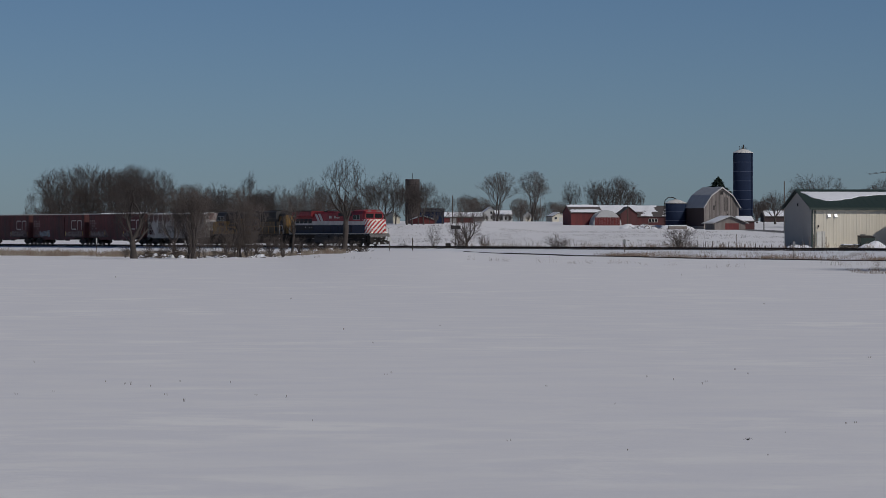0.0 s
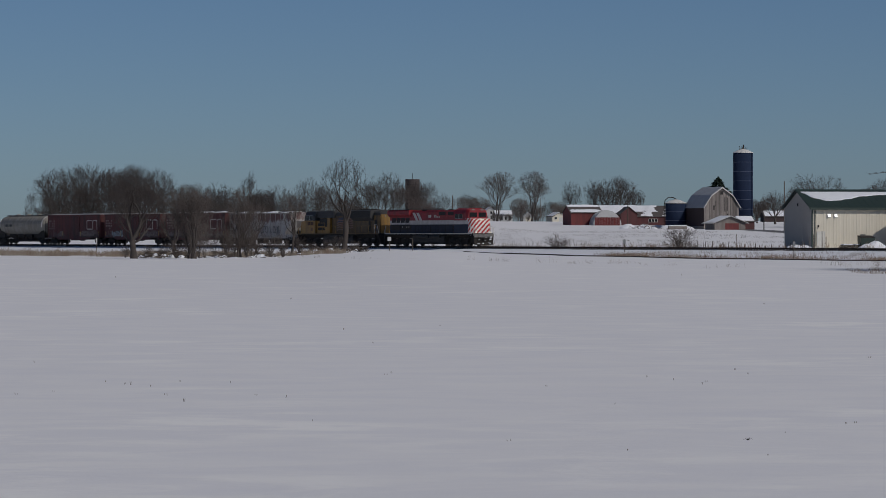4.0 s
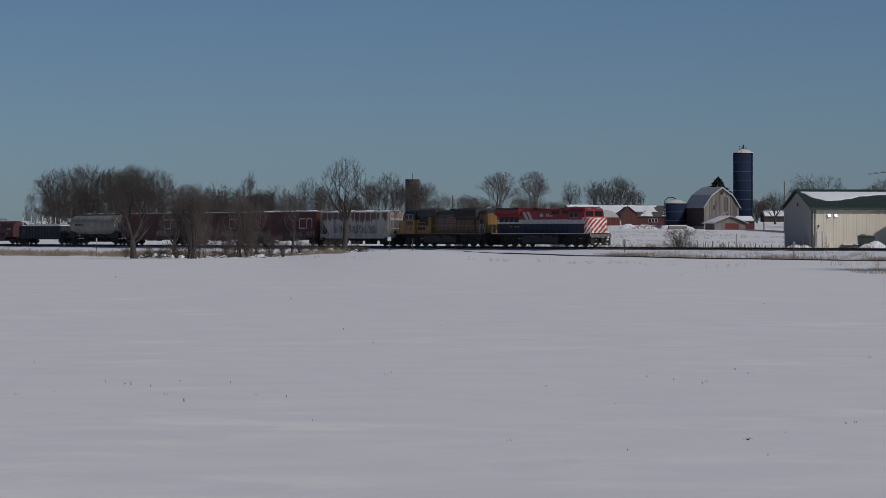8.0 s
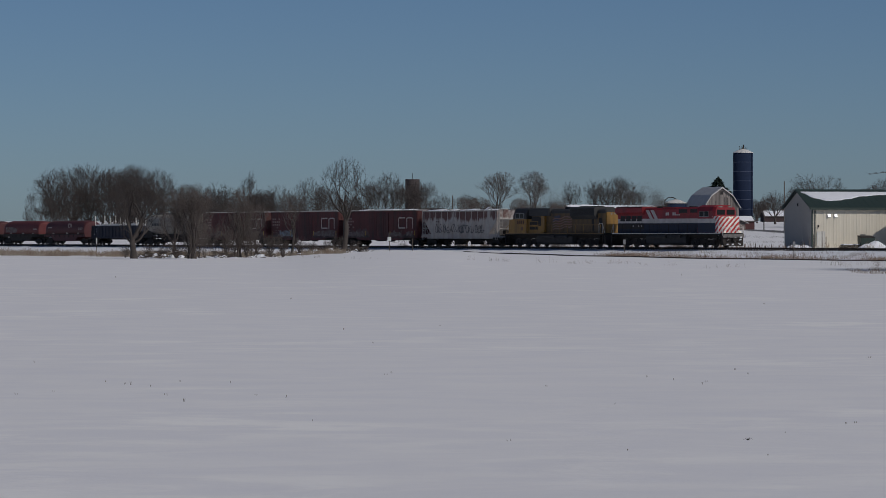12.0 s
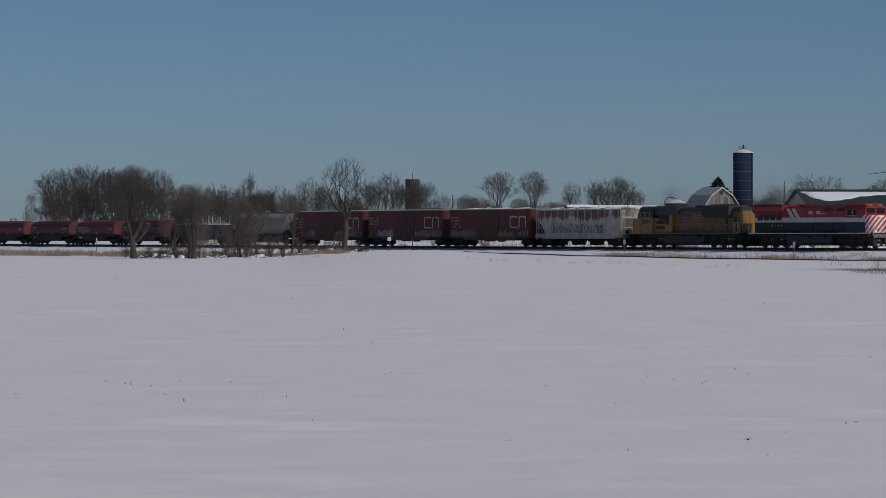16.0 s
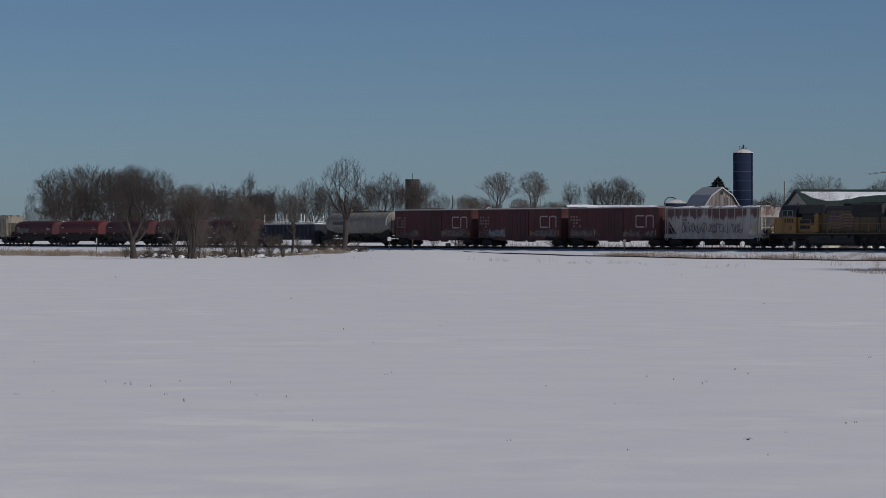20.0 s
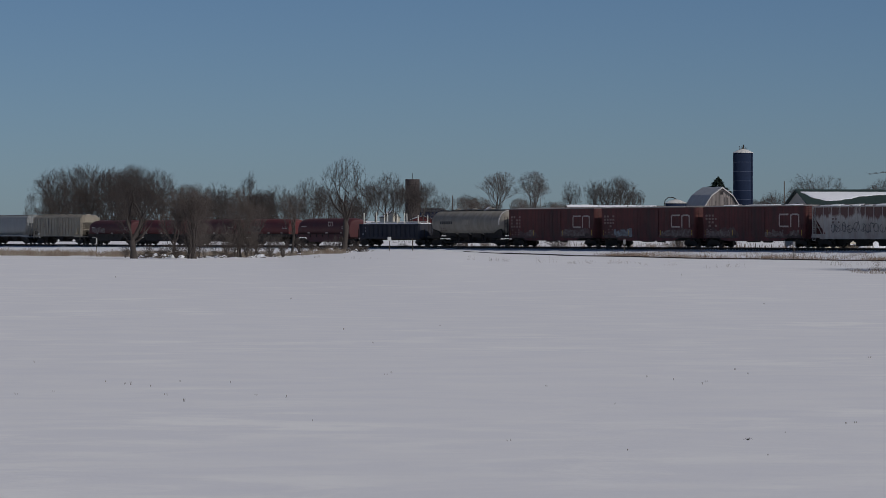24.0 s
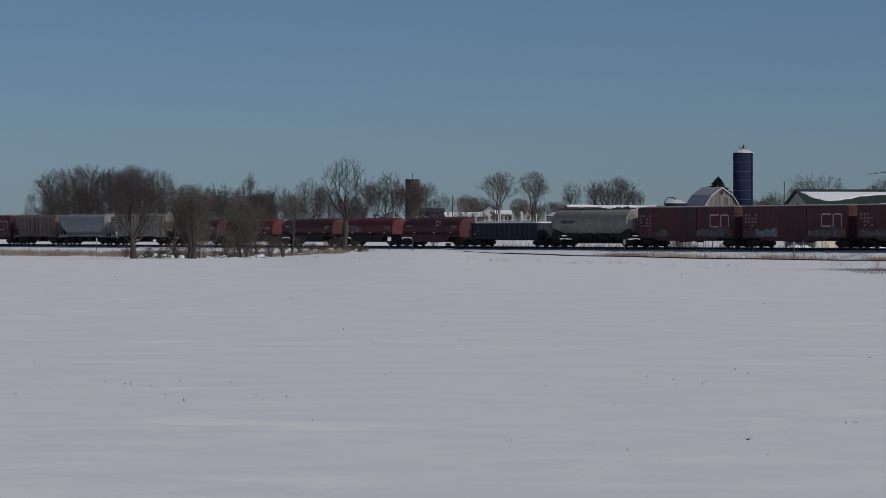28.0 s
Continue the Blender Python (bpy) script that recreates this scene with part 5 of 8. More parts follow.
    part("cab_roof", Shape().along_x([(-1.51, 3.98), (1.51, 3.98), (1.27, 4.52), (0.9, 4.68), (-0.9, 4.68), (-1.27, 4.52)], -8.75, -5.98), UP_GREY, cab)
    for e in (-1, 1):
        for a, b in ((-8.35, -7.55), (-7.4, -6.6)):
            wd = part("side_window", Shape().box(a - 0.07, b + 0.07, *sorted((e * 1.5, e * 1.53)), 3.40, 4.04), SIGN_FRAME, cab, "pale framed cab window")
            part("pane", Shape().box(a, b, *sorted((e * 1.52, e * 1.54)), 3.46, 3.98), GLASS, wd)
    part("windshield_frame", Shape().rings([[(-8.7, y, z) for y, z in ((-1.5, 3.1), (1.5, 3.1), (1.5, 3.95), (1.25, 4.5), (-1.25, 4.5), (-1.5, 3.95))],
                                            [(-9.15, y, z) for y, z in ((-1.4, 3.1), (1.4, 3.1), (1.35, 3.8), (1.1, 4.2), (-1.1, 4.2), (-1.35, 3.8))]]), UP_GREY, cab)
    for y0, y1 in ((-1.2, -0.1), (0.1, 1.2)):
        part("windshield", Shape().box(-9.17, -9.08, y0, y1, 3.35, 3.95), GLASS, cab)
    part("nose", Shape().rings([[(-8.7, -1.5, 1.62), (-8.7, 1.5, 1.62), (-8.7, 1.5, 3.34), (-8.7, -1.5, 3.34)],
                                [(-10.05, -1.45, 1.62), (-10.05, 1.45, 1.62), (-10.0, 1.38, 3.22), (-10.0, -1.38, 3.22)],
                                [(-10.5, -1.0, 1.62), (-10.5, 1.0, 1.62), (-10.35, 0.9, 3.0), (-10.35, -0.9, 3.0)]]), UP_YELLOW, loco, "angular yellow nose")
    bars(loco, "lettering", -8.0, 2.72, 1, 4, 0.27, 0.44, 0.42, 1, mat("dark_red_numerals", (0.07, 0.03, 0.025), 0.7, scale=2, bump=0), -1.52, "dark numerals as plain bars")
    part("cab_shield", Shape().box(-7.1, -6.7, -1.525, -1.5, 1.95, 2.4), mat("faded_shield", (0.16, 0.09, 0.06), 0.7, scale=2, bump=0), cab, "faded shield-shaped patch")
    for y0 in (-5.3,):
        for z in (2.05, 2.62):
            part("duct_louvre", Shape().box(-5.6, -3.9, -1.275, -1.25, z, z + 0.36), GRILLE, loco)
    part("end_hood", Shape().box(10.2, 10.35, -0.85, 0.85, 1.62, 4.1), UP_YELLOW, loco, "yellow hood end")
    for y in (-0.25, 0.25):
        part("headlight", Shape().tube((10.3, y, 3.9), (10.42, y, 3.9), 0.1, n=8), LAMP_WHITE_DIM, loco)
    for y in (-1.5, 1.5):
        handrail(loco, [(-5.8, y, 2.6), (9.9, y, 2.6)], UP_YELLOW)
        handrail(loco, [(9.6, y, 2.75), (10.3, y, 2.75), (10.75, y, 1.7)], WHITE_PAINT, every=0.7)
        handrail(loco, [(-9.9, y * 0.98, 2.6), (-10.6, y * 0.98, 2.3)], UP_YELLOW)
    return loco


# consist from the front: (car, length over couplers)
FIRST = [(bc_loco(), 22.6), (up_loco(), 23.3)]
FIRST.append((hopper("covered_hopper_car", "grey covered hopper car streaked with rust, snow on top", 19.1, HOP_GREY, "flat", 3, rusty=True, snow=True), 19.1))
FIRST.append((boxcar("boxcar", "oxide red boxcar with white strokes and snowy roof", 20.0, 11,
                     [(-0.45, -0.22, 1.15, 2.0, "g"), (-0.1, 0.02, 1.2, 1.9, "g"), (0.12, 0.3, 1.15, 2.0, "g"), (0.36, 0.45, 1.2, 2.0, "g")], True), 20.1))
FIRST.append((boxcar("boxcar", "oxide red boxcar with pale blue tag by its end", 20.0, 12,
                     [(-0.36, -0.16, 1.15, 2.2, "b"), (0.15, 0.47, 1.15, 2.1, "g")], False), 20.1))
FIRST.append((boxcar("boxcar", "oxide red boxcar with pale scrawls, worn sides", 20.0, 13,
                     [(-0.28, -0.2, 1.2, 2.1, "g"), (0.12, 0.4, 1.15, 2.1, "g")], False), 20.0))
FIRST.append((round_hopper(18.8), 18.8))
GONDOLA, LOAD = gondola(18.2)
FIRST.append((GONDOLA, 18.2))
FIRST.append((coil_car("coil_car", "maroon covered coil car with small white mark", 16.4, COIL_DARK, 21, marked=True), 16.4))
FIRST.append((coil_car("coil_car", "bright red covered coil car with pale tag", 15.6, COIL_RED, 22, tagged_side=True), 15.6))
FIRST.append((coil_car("coil_car", "dull maroon covered coil car, grimy", 16.5, COIL_DARK, 23), 16.5))
FIRST.append((coil_car("coil_car", "red covered coil car with dark frame", 16.3, COIL_RED, 24), 16.3))
FIRST.append((coil_car("coil_car", "maroon covered coil car with tagged frame", 16.4, COIL_DARK, 25, tagged_side=True), 16.4))
FIRST.append((hopper("covered_hopper_car", "beige ribbed covered hopper car with cream end", 18.3, HOP_BEIGE, "flat", 31, ribs=17), 19.8))
FIRST.append((hopper("covered_hopper_car", "smooth grey bow-sided covered hopper car", 17.2, HOP_SMOOTH, "round", 32, bays=4), 17.6))
FIRST.append((hopper("covered_hopper_car", "grimy brown ribbed hopper car", 16.4, HOP_BROWN, "flat", 33, ribs=11, open_top=True), 16.4))
FIRST.append((boxcar("boxcar", "dull oxide red boxcar, dirty sides", 20.5, 14, [], False), 20.5))


# ---- bare winter trees ----
CROWNS = {   # style: middle and half sizes of the crown, stem, limbs, lean of the limbs, limb length, fork angle, side shoots, lift, bend, twigs, twig length
    "oak": (5.8, 4.7, 4.2, 1.9, 9, (22, 88), 2.3, 25, 0.60, 0.045, 0.11, 2, 0.38),
    "vase": (6.0, 5.6, 4.1, 0.6, 8, (8, 40), 3.3, 17, 0.40, 0.040, 0.06, 2, 0.46),
    "tall": (6.3, 2.3, 3.8, 2.4, 6, (8, 50), 1.9, 22, 0.55, 0.060, 0.10, 2, 0.40),
    "scrub": (5.0, 4.6, 5.0, 0.0, 11, (6, 48), 2.2, 20, 0.50, 0.060, 0.12, 2, 0.50),
    "leader": (6.6, 2.9, 3.6, 3.2, 6, (4, 46), 2.5, 24, 0.50, 0.055, 0.13, 1, 0.42)}


CROWN_NODES = {"oak": 4600, "vase": 4200, "tall": 2600, "scrub": 1900, "leader": 2300}


def grow(seed, style):
    """A bare tree about 10 m high by repeated forking, held inside a lobed crown: nodes, parents, limb radii, thin branches and twigs."""
    rs = np.random.RandomState(seed)
    mid_z, wide, tall_z, stem, limbs, lean, limb_length, fork, shoots, rise, bend, twigs, whip = CROWNS[style]
    ph = rs.uniform(0, 6.3, 4)

    def inside(q):
        d = np.array([q[0] / wide, q[1] / wide, (q[2] - mid_z) / tall_z])
        if style in ("vase", "scrub"):
            d[:2] /= 0.30 + 0.70 * min(1.0, max(0.0, (d[2] + 1.0) / 1.2))
        k = math.sqrt(float(d @ d)) + 1e-6
        e = d / k
        return k < 0.92 + 0.08 * math.sin(4 * e[0] + ph[0]) + 0.07 * math.sin(5 * e[1] + ph[1]) + 0.06 * math.sin(6 * e[2] + ph[2])

    def tilt(v, degrees, turn):
        """v leaned away by so many degrees, towards the side that turn names."""
        a = np.cross(v, (0.37, 0.21, 0.9) if abs(v[2]) < 0.95 else (1.0, 0.2, 0.0))
        a /= np.linalg.norm(a)
        c = a * math.cos(turn) + np.cross(v, a) * math.sin(turn)
        return v * math.cos(radians(degrees)) + c * math.sin(radians(degrees))

    nodes, parent, queue = [np.array([0.0, 0.0, -0.25])], [-1], []
    up, last, curve = np.array([0.0, 0.0, 1.0]), 0, rs.normal(0, 0.05, 2)
    m = max(1, int(stem / 0.3))
    for i in range(1, m + 1):
        u = stem * i / m
        nodes.append(np.array([curve[0] * u, curve[1] * u + 0.04 * math.sin(u * 2), max(u, 0.02)]))
        parent.append(last)
        last = len(nodes) - 1
    spin = rs.uniform(0, 6.3)
    for i in range(limbs):
        u = (i + rs.uniform(0.2, 0.8)) / limbs
        angle = lean[0] + (lean[1] - lean[0]) * u ** 1.1
        at = last if stem < 1 else max(1, last - int(rs.uniform(0, 0.4) * m * u))
        queue.append((at, tilt(up, angle, spin + i * 2.4 + rs.uniform(-0.4, 0.4)), limb_length * rs.uniform(0.85, 1.15) * (1.1 - 0.25 * u), 0))
    while queue and len(nodes) < CROWN_NODES[style]:
        at, way, length, level = queue.pop(0)
        segs = max(2, int(length / 0.30))
        step = length / segs
        for k in range(segs):
            way = way + rs.normal(0, bend, 3) + up * rise
            way /= np.linalg.norm(way)
            q = nodes[at] + way * step
            if not inside(q) and (level > 0 or k > segs // 2):
                segs = 0
                break
            nodes.append(q)
            parent.append(at)
            at = len(nodes) - 1
            if k and level < 6 and rs.uniform() < shoots * 0.55:
                queue.append((at, tilt(way, rs.uniform(32, 62), rs.uniform(0, 6.3)), length * rs.uniform(0.35, 0.6), level + 1))
        if segs and length > 0.34:
            turn = rs.uniform(0, 6.3)
            for j in range(2):
                queue.append((at, tilt(way, fork * rs.uniform(0.6, 1.3), turn + j * math.pi), length * rs.uniform(0.68, 0.86), level + 1))
    P, par = np.array(nodes), np.array(parent)
    has = par >= 0
    n = len(P)
    area = np.zeros(n)
    child = np.bincount(par[par >= 0], minlength=n)
    area[child == 0] = 0.0062 ** 2.0
    for i in range(n - 1, -1, -1):
        if par[i] >= 0:
            area[par[i]] += area[i]
    R = area ** (1 / 2.0)
    thin = has & (R < 0.04)
    a, b = par[thin], np.where(thin)[0]
    S = [(P[a], P[b], np.minimum(R[a], R[b] * 1.25), R[b])]
    # fine twigs along the young wood, in two orders, the second finer and more numerous
    young = np.where((R < 0.030) & has)[0]
    along = P[young] - P[par[young]]
    along /= np.linalg.norm(along, axis=1, keepdims=True) + 1e-9
    base, mid, fine = P[young], np.array([0, 0, 5.0]), []
    for many, length, radius in ((twigs, whip, 0.0060), (2, whip * 0.6, 0.0045)):
        base, along = np.repeat(base, many, axis=0), np.repeat(along, many, axis=0)
        if fine:
            base = base + (np.repeat(fine[-1][1], many, axis=0) - base) * rs.uniform(0.25, 0.95, (len(base), 1))
        out = base - mid
        out /= np.linalg.norm(out, axis=1, keepdims=True) + 1e-9
        w = along * 0.9 + out * 0.30 + np.array([0, 0, 0.10 + rise]) + rs.normal(0, 0.45, base.shape)
        w /= np.linalg.norm(w, axis=1, keepdims=True)
        tip = base + w * (length * rs.uniform(0.4, 1.0, (len(base), 1)))
        fine.append((base, tip, np.full(len(base), radius)))
        along = w
    flare = R * (1 + (0.5 if style != "scrub" else 0.0) * np.clip(1 - P[:, 2] / 0.8, 0, 1))
    return P, par, np.where(R >= 0.04, flare, 0.0), S[0], [np.concatenate([f[i] for f in fine]) for i in range(3)]


def wood_skin(P, par, R, sides):
    """One connected skin over the trunk and limbs: a ring of corners at each node, joined to its parent's ring."""
    ids = np.where(R > 0)[0]
    place = np.full(len(P), -1)
    place[ids] = np.arange(len(ids))
    D = np.where((par[ids] >= 0)[:, None], P[ids] - P[np.maximum(par[ids], 0)], np.array([[0.0, 0, 1]]))
    D /= np.linalg.norm(D, axis=1, keepdims=True) + 1e-9
    A = np.cross(D, np.array([[0.31, 0.95, 0.05]]))
    A /= np.linalg.norm(A, axis=1, keepdims=True) + 1e-9
    B = np.cross(D, A)
    V = np.stack([P[ids] + (A * math.cos(2 * math.pi * k / sides) + B * math.sin(2 * math.pi * k / sides)) * R[ids][:, None] for k in range(sides)], axis=1)
    kid = ids[par[ids] >= 0]
    b0, b1 = (place[par[kid]] * sides)[:, None], (place[kid] * sides)[:, None]
    F = np.concatenate([np.concatenate([b0 + k, b0 + (k + 1) % sides, b1 + (k + 1) % sides, b1 + k], axis=1) for k in range(sides)])
    return V.reshape(-1, 3), F


def skin(P, Q, R0, R1, sides):
    """A mesh of open tapered tubes, made in one go."""
    R0, R1 = R0[:, None], R1[:, None]
    D = Q - P
    D /= np.linalg.norm(D, axis=1, keepdims=True) + 1e-9
    ref = np.where(np.abs(D[:, 2:3]) < 0.9, np.array([[0.0, 0, 1]]), np.array([[1.0, 0, 0]]))
    A = np.cross(D, ref)
    A /= np.linalg.norm(A, axis=1, keepdims=True) + 1e-9
    B = np.cross(D, A)
    n = len(P)
    V = np.zeros((n, 2, sides, 3))
    for k in range(sides):
        e = A * math.cos(2 * math.pi * k / sides) + B * math.sin(2 * math.pi * k / sides)
        V[:, 0, k] = P + e * R0
        V[:, 1, k] = Q + D * R1 * 0.3 + e * R1
    base = (np.arange(n) * 2 * sides)[:, None]
    F = np.concatenate([base + np.array([[k, (k + 1) % sides, sides + (k + 1) % sides, sides + k]]) for k in range(sides)])
    return V.reshape(-1, 3), F


def blades(P, Q, R, seed):
    """Slender pointed three-sided twigs, each a foot of two corners and a tip, turned at random."""
    rs = np.random.RandomState(seed)
    side = np.cross(Q - P, rs.normal(0, 1, P.shape))
    side /= np.linalg.norm(side, axis=1, keepdims=True) + 1e-9
    return np.stack([P - side * R[:, None], P + side * R[:, None], Q], axis=1).reshape(-1, 3), np.arange(len(P) * 3).reshape(-1, 3)


def mesh_of(name, verts, faces, material, smooth=True):
    me = bpy.data.meshes.new(name)
    nf, k = faces.shape
    me.vertices.add(len(verts))
    me.vertices.foreach_set("co", np.asarray(verts, dtype=np.float32).ravel())
    me.loops.add(nf * k)
    me.loops.foreach_set("vertex_index", faces.astype(np.int32).ravel())
    me.polygons.add(nf)
    me.polygons.foreach_set("loop_start", np.arange(0, nf * k, k, dtype=np.int32))
    me.polygons.foreach_set("loop_total", np.full(nf, k, dtype=np.int32))
    me.update()
    me.validate()
    if smooth:
        me.polygons.foreach_set("use_smooth", [True] * nf)
    me.materials.append(material)
    return me


KINDS = {}


def tree_meshes(style, seed, twig, thick=1.0):
    key = (style, seed, twig.name, thick)
    if key not in KINDS:
        P, par, R, (p, q, r0, r1), (a, b, r) = grow(seed, style)
        k = 10.0 / np.percentile(b[:, 2], 99.7)
        f = 2.5 if thick > 2.8 else 1.0
        V, F = skin(p * k, q * k, r0 * f, r1 * f, 3)
        F = np.concatenate([F[:, [0, 1, 2]], F[:, [0, 2, 3]]])
        V2, F2 = blades(a * k, b * k, r * f, seed)
        KINDS[key] = (mesh_of("trunk", *wood_skin(P * k, par, R * thick, 7), BARK),
                      mesh_of("crown", np.concatenate([V, V2]), np.concatenate([F, F2 + len(V)]), twig))
    return KINDS[key]


def tree(x, y, height, style, seed, label, group="", twig=None, width=1.0, name="tree", sink=0.1, turn=0.0, thick=1.0):
    wood, fine = tree_meshes(style, seed, twig or TWIG, 3.0 if height < 4.0 else thick)
    k = height / 10.0
    ob = thing(name, Matrix.Translation((x, y, ground_z(x, y) - sink)) @ Matrix.Rotation(radians(turn), 4, "Z") @ Matrix.Diagonal((k * width, k * width, k, 1)), label,
               "tree" if name != "shrub" else "shrub", group)
    part("trunk", wood, None, ob)
    part("crown", fine, None, ob)
    return ob


def plant_trees():
    rnd = random.Random(44)
    oak = "bare spreading oak tree behind the railway"
    # grove behind the line at the far left
    for x, z, top, st, sd, w in (
            (-79.6, 700, 16.0, "oak", 1, 0.85), (-78.17, 715, 17.05, "oak", 2, 0.95), (-76.96, 740, 17.46, "oak", 3, 0.9),
            (-69.21, 705, 16.02, "oak", 4, 0.9), (-68.01, 730, 17.01, "oak", 1, 0.9), (-61.37, 700, 16.62, "oak", 2, 0.95),
            (-60.24, 720, 16.2, "oak", 3, 0.8), (-83.4, 760, 14.6, "oak", 4, 0.75), (-81.6, 692, 10.8, "oak", 2, 1.0), (-77.01, 765, 16.84, "oak", 2, 0.9),
            (-69.81, 770, 17.2, "oak", 3, 0.9), (-66.01, 690, 14.22, "oak", 4, 0.8), (-58.88, 690, 13.65, "oak", 1, 0.7),
            (-55.84, 730, 13.12, "oak", 2, 0.8), (-53.64, 745, 11.73, "oak", 4, 0.9), (-48.88, 735, 13.56, "oak", 3, 0.7),
            (-47.12, 760, 12.69, "oak", 1, 0.8), (-41.73, 730, 16.04, "tall", 11, 0.75), (-40.81, 770, 12.32, "oak", 2, 0.8),
            (-35.4, 740, 13.02, "oak", 3, 0.85), (-33.37, 770, 11.81, "oak", 4, 0.8), (-28.81, 745, 14.71, "oak", 1, 0.7),
            (-26.09, 760, 12.95, "oak", 2, 0.7)):
        tree(x, z, top - ground_z(x, z), st, sd, oak, "trees behind the railway", turn=rnd.uniform(0, 360), width=w)
    for i in range(34):                                   # young growth filling the grove
        px = rnd.uniform(300, 640) if i < 25 else rnd.uniform(90, 300)
        z = rnd.uniform(690, 800)
        x = (px - 784) / 6000 * z
        tree(x, z, rnd.uniform(6.5, 10.5), "oak", rnd.choice((1, 2, 3, 4)), "young bare tree in a thicket behind the railway", "thicket trees", turn=rnd.uniform(0, 360), width=0.9)
    # two oaks and the yard trees by the brick tower
    for x, z, top, st, sd, w in ((-20.7, 900, 16.2, "oak", 2, 0.8), (-15.45, 900, 18.9, "oak", 3, 0.95), (-5.4, 940, 17.4, "oak", 1, 0.72), (-8.5, 925, 17.0, "oak", 3, 0.7), (-6.9, 950, 16.9, "oak", 4, 0.66), (-10.03, 940, 16.84, "oak", 4, 0.75), (-18.6, 930, 17.3, "oak", 1, 0.8), (-13.3, 950, 15.73, "oak", 2, 0.8),
                                 (-0.16, 960, 14.12, "oak", 4, 0.75), (-3.86, 965, 12.42, "oak", 2, 0.7)):
        tree(x, z, top - ground_z(x, z), st, sd, "bare oak tree beside an old farmstead", "farmstead trees", turn=rnd.uniform(0, 360), width=w)
    for px, top, sd, w in ((880, 303, 21, 0.95), (942, 302, 22, 0.98)):
        z = 1310
        x = (px - 784) / 6000 * z
        tree(x, z, 1.8 + (418 - top) / 6000 * z - ground_z(x, z), "vase", sd, "tall vase-shaped bare tree by a farmhouse", "farmhouse trees", twig=TWIG_RED, width=w)
    for px, top, z, sd, w in ((1013, 321, 1260, 3, 0.62), (1051, 317, 1260, 1, 0.58), (1082, 312, 1240, 2, 0.8), (1100, 311, 1250, 4, 0.85), (1118, 330, 1230, 1, 0.9), (1068, 325, 1250, 4, 0.7),
                              (1445, 308, 1050, 3, 1.35), (1428, 328, 1060, 1, 0.9), (1410, 331, 1150, 2, 0.6), (1372, 336, 1150, 4, 0.8), (1340, 352, 1200, 2, 0.8), (1556, 320, 900, 1, 1.0), (1572, 315, 880, 3, 0.9)):
        x = (px - 784) / 6000 * z
        tree(x, z, 1.8 + (418 - top) / 6000 * z - ground_z(x, z), "oak", sd, "bare yard tree among the farm buildings", "farm trees", turn=rnd.uniform(0, 360), width=w, thick=1.7)
    for px, sd in ((848, 61), (856, 62), (902, 63), (915, 61), (925, 62), (948, 61), (960, 63), (1000, 62), (818, 62), (770, 61), (862, 63), (874, 61), (886, 62), (898, 61), (909, 63), (934, 63)):
        z = 1300 if px > 830 else 985
        x = (px - 784) / 6000 * z
        tree(x, z, rnd.uniform(2.5, 5.0), "scrub", sd, "bare bush in a farmhouse yard", "yard bushes", twig=TWIG_RED, width=0.9, turn=px, name="shrub")
    for i in range(44):                                   # low woods along the horizon
        px = rnd.uniform(820, 1010) if i < 22 else rnd.uniform(1330, 1570)
        z = rnd.uniform(1460, 1600)
        x = (px - 784) / 6000 * z
        tree(x, z, rnd.uniform(7.5, 12.5), "oak", rnd.choice((1, 2, 3, 4)), "distant bare tree on the skyline", "skyline trees", turn=rnd.uniform(0, 360), width=1.0, twig=TWIG_RED if i % 3 else None)
    # the scrubby row on the near side of the line
    for px, zz, top, st, sd, w, tw, th in ((237, 386, 291, "oak", 5, 0.78, TWIG, 1.9), (341, 384, 334, "scrub", 54, 0.62, TWIG_RED, 2.2), (424, 405, 326, "vase", 58, 0.55, TWIG_RED, 2.0),
                                           (516, 418, 338, "leader", 53, 0.9, TWIG_RED, 1.4), (610, 424, 274, "leader", 56, 1.0, TWIG, 2.0),
                                           (308, 410, 346, "oak", 2, 0.6, TWIG_RED, 1.6), (343, 385, 322, "vase", 55, 0.9, TWIG_RED, 1.7), (336, 386, 352, "vase", 57, 0.8, TWIG_RED, 1.3), (421, 404, 350, "oak", 3, 0.7, TWIG_RED, 1.3), (455, 412, 352, "leader", 57, 1.1, TWIG_RED, 1.2),
                                           (332, 388, 376, "scrub", 54, 0.9, TWIG_RED, 1.5), (352, 394, 364, "scrub", 52, 0.75, TWIG_RED, 1.2),
                                           (444, 406, 384, "scrub", 52, 0.8, TWIG_RED, 1.2)):
        x = (px - 784) / 6000 * zz
        tree(x, zz, 1.8 + (418 - top) / 6000 * zz - ground_z(x, zz), st, sd, "bare scrubby tree in the weeds beside the track", "trackside trees", twig=tw, width=w, turn=sd * 40, thick=th)
    for px, zz, top, w in ((222, 400, 430, 1.0), (262, 398, 432, 1.2), (290, 396, 428, 1.2), (312, 400, 420, 1.0), (345, 394, 396, 0.9), (362, 398, 388, 0.8), (380, 400, 392, 0.8), (400, 400, 398, 0.8), (416, 402, 404, 0.9), (436, 404, 400, 0.8),
                           (455, 408, 410, 0.9), (478, 412, 412, 1.0), (500, 414, 412, 0.9), (530, 416, 416, 1.0), (552, 420, 424, 1.2), (578, 422, 422, 1.1), (596, 424, 414, 0.9), (626, 426, 424, 1.2), (648, 428, 431, 1.0)):
        x = (px - 784) / 6000 * zz
        h = max(0.6, 1.8 + (418 - top) / 6000 * zz - ground_z(x, zz))
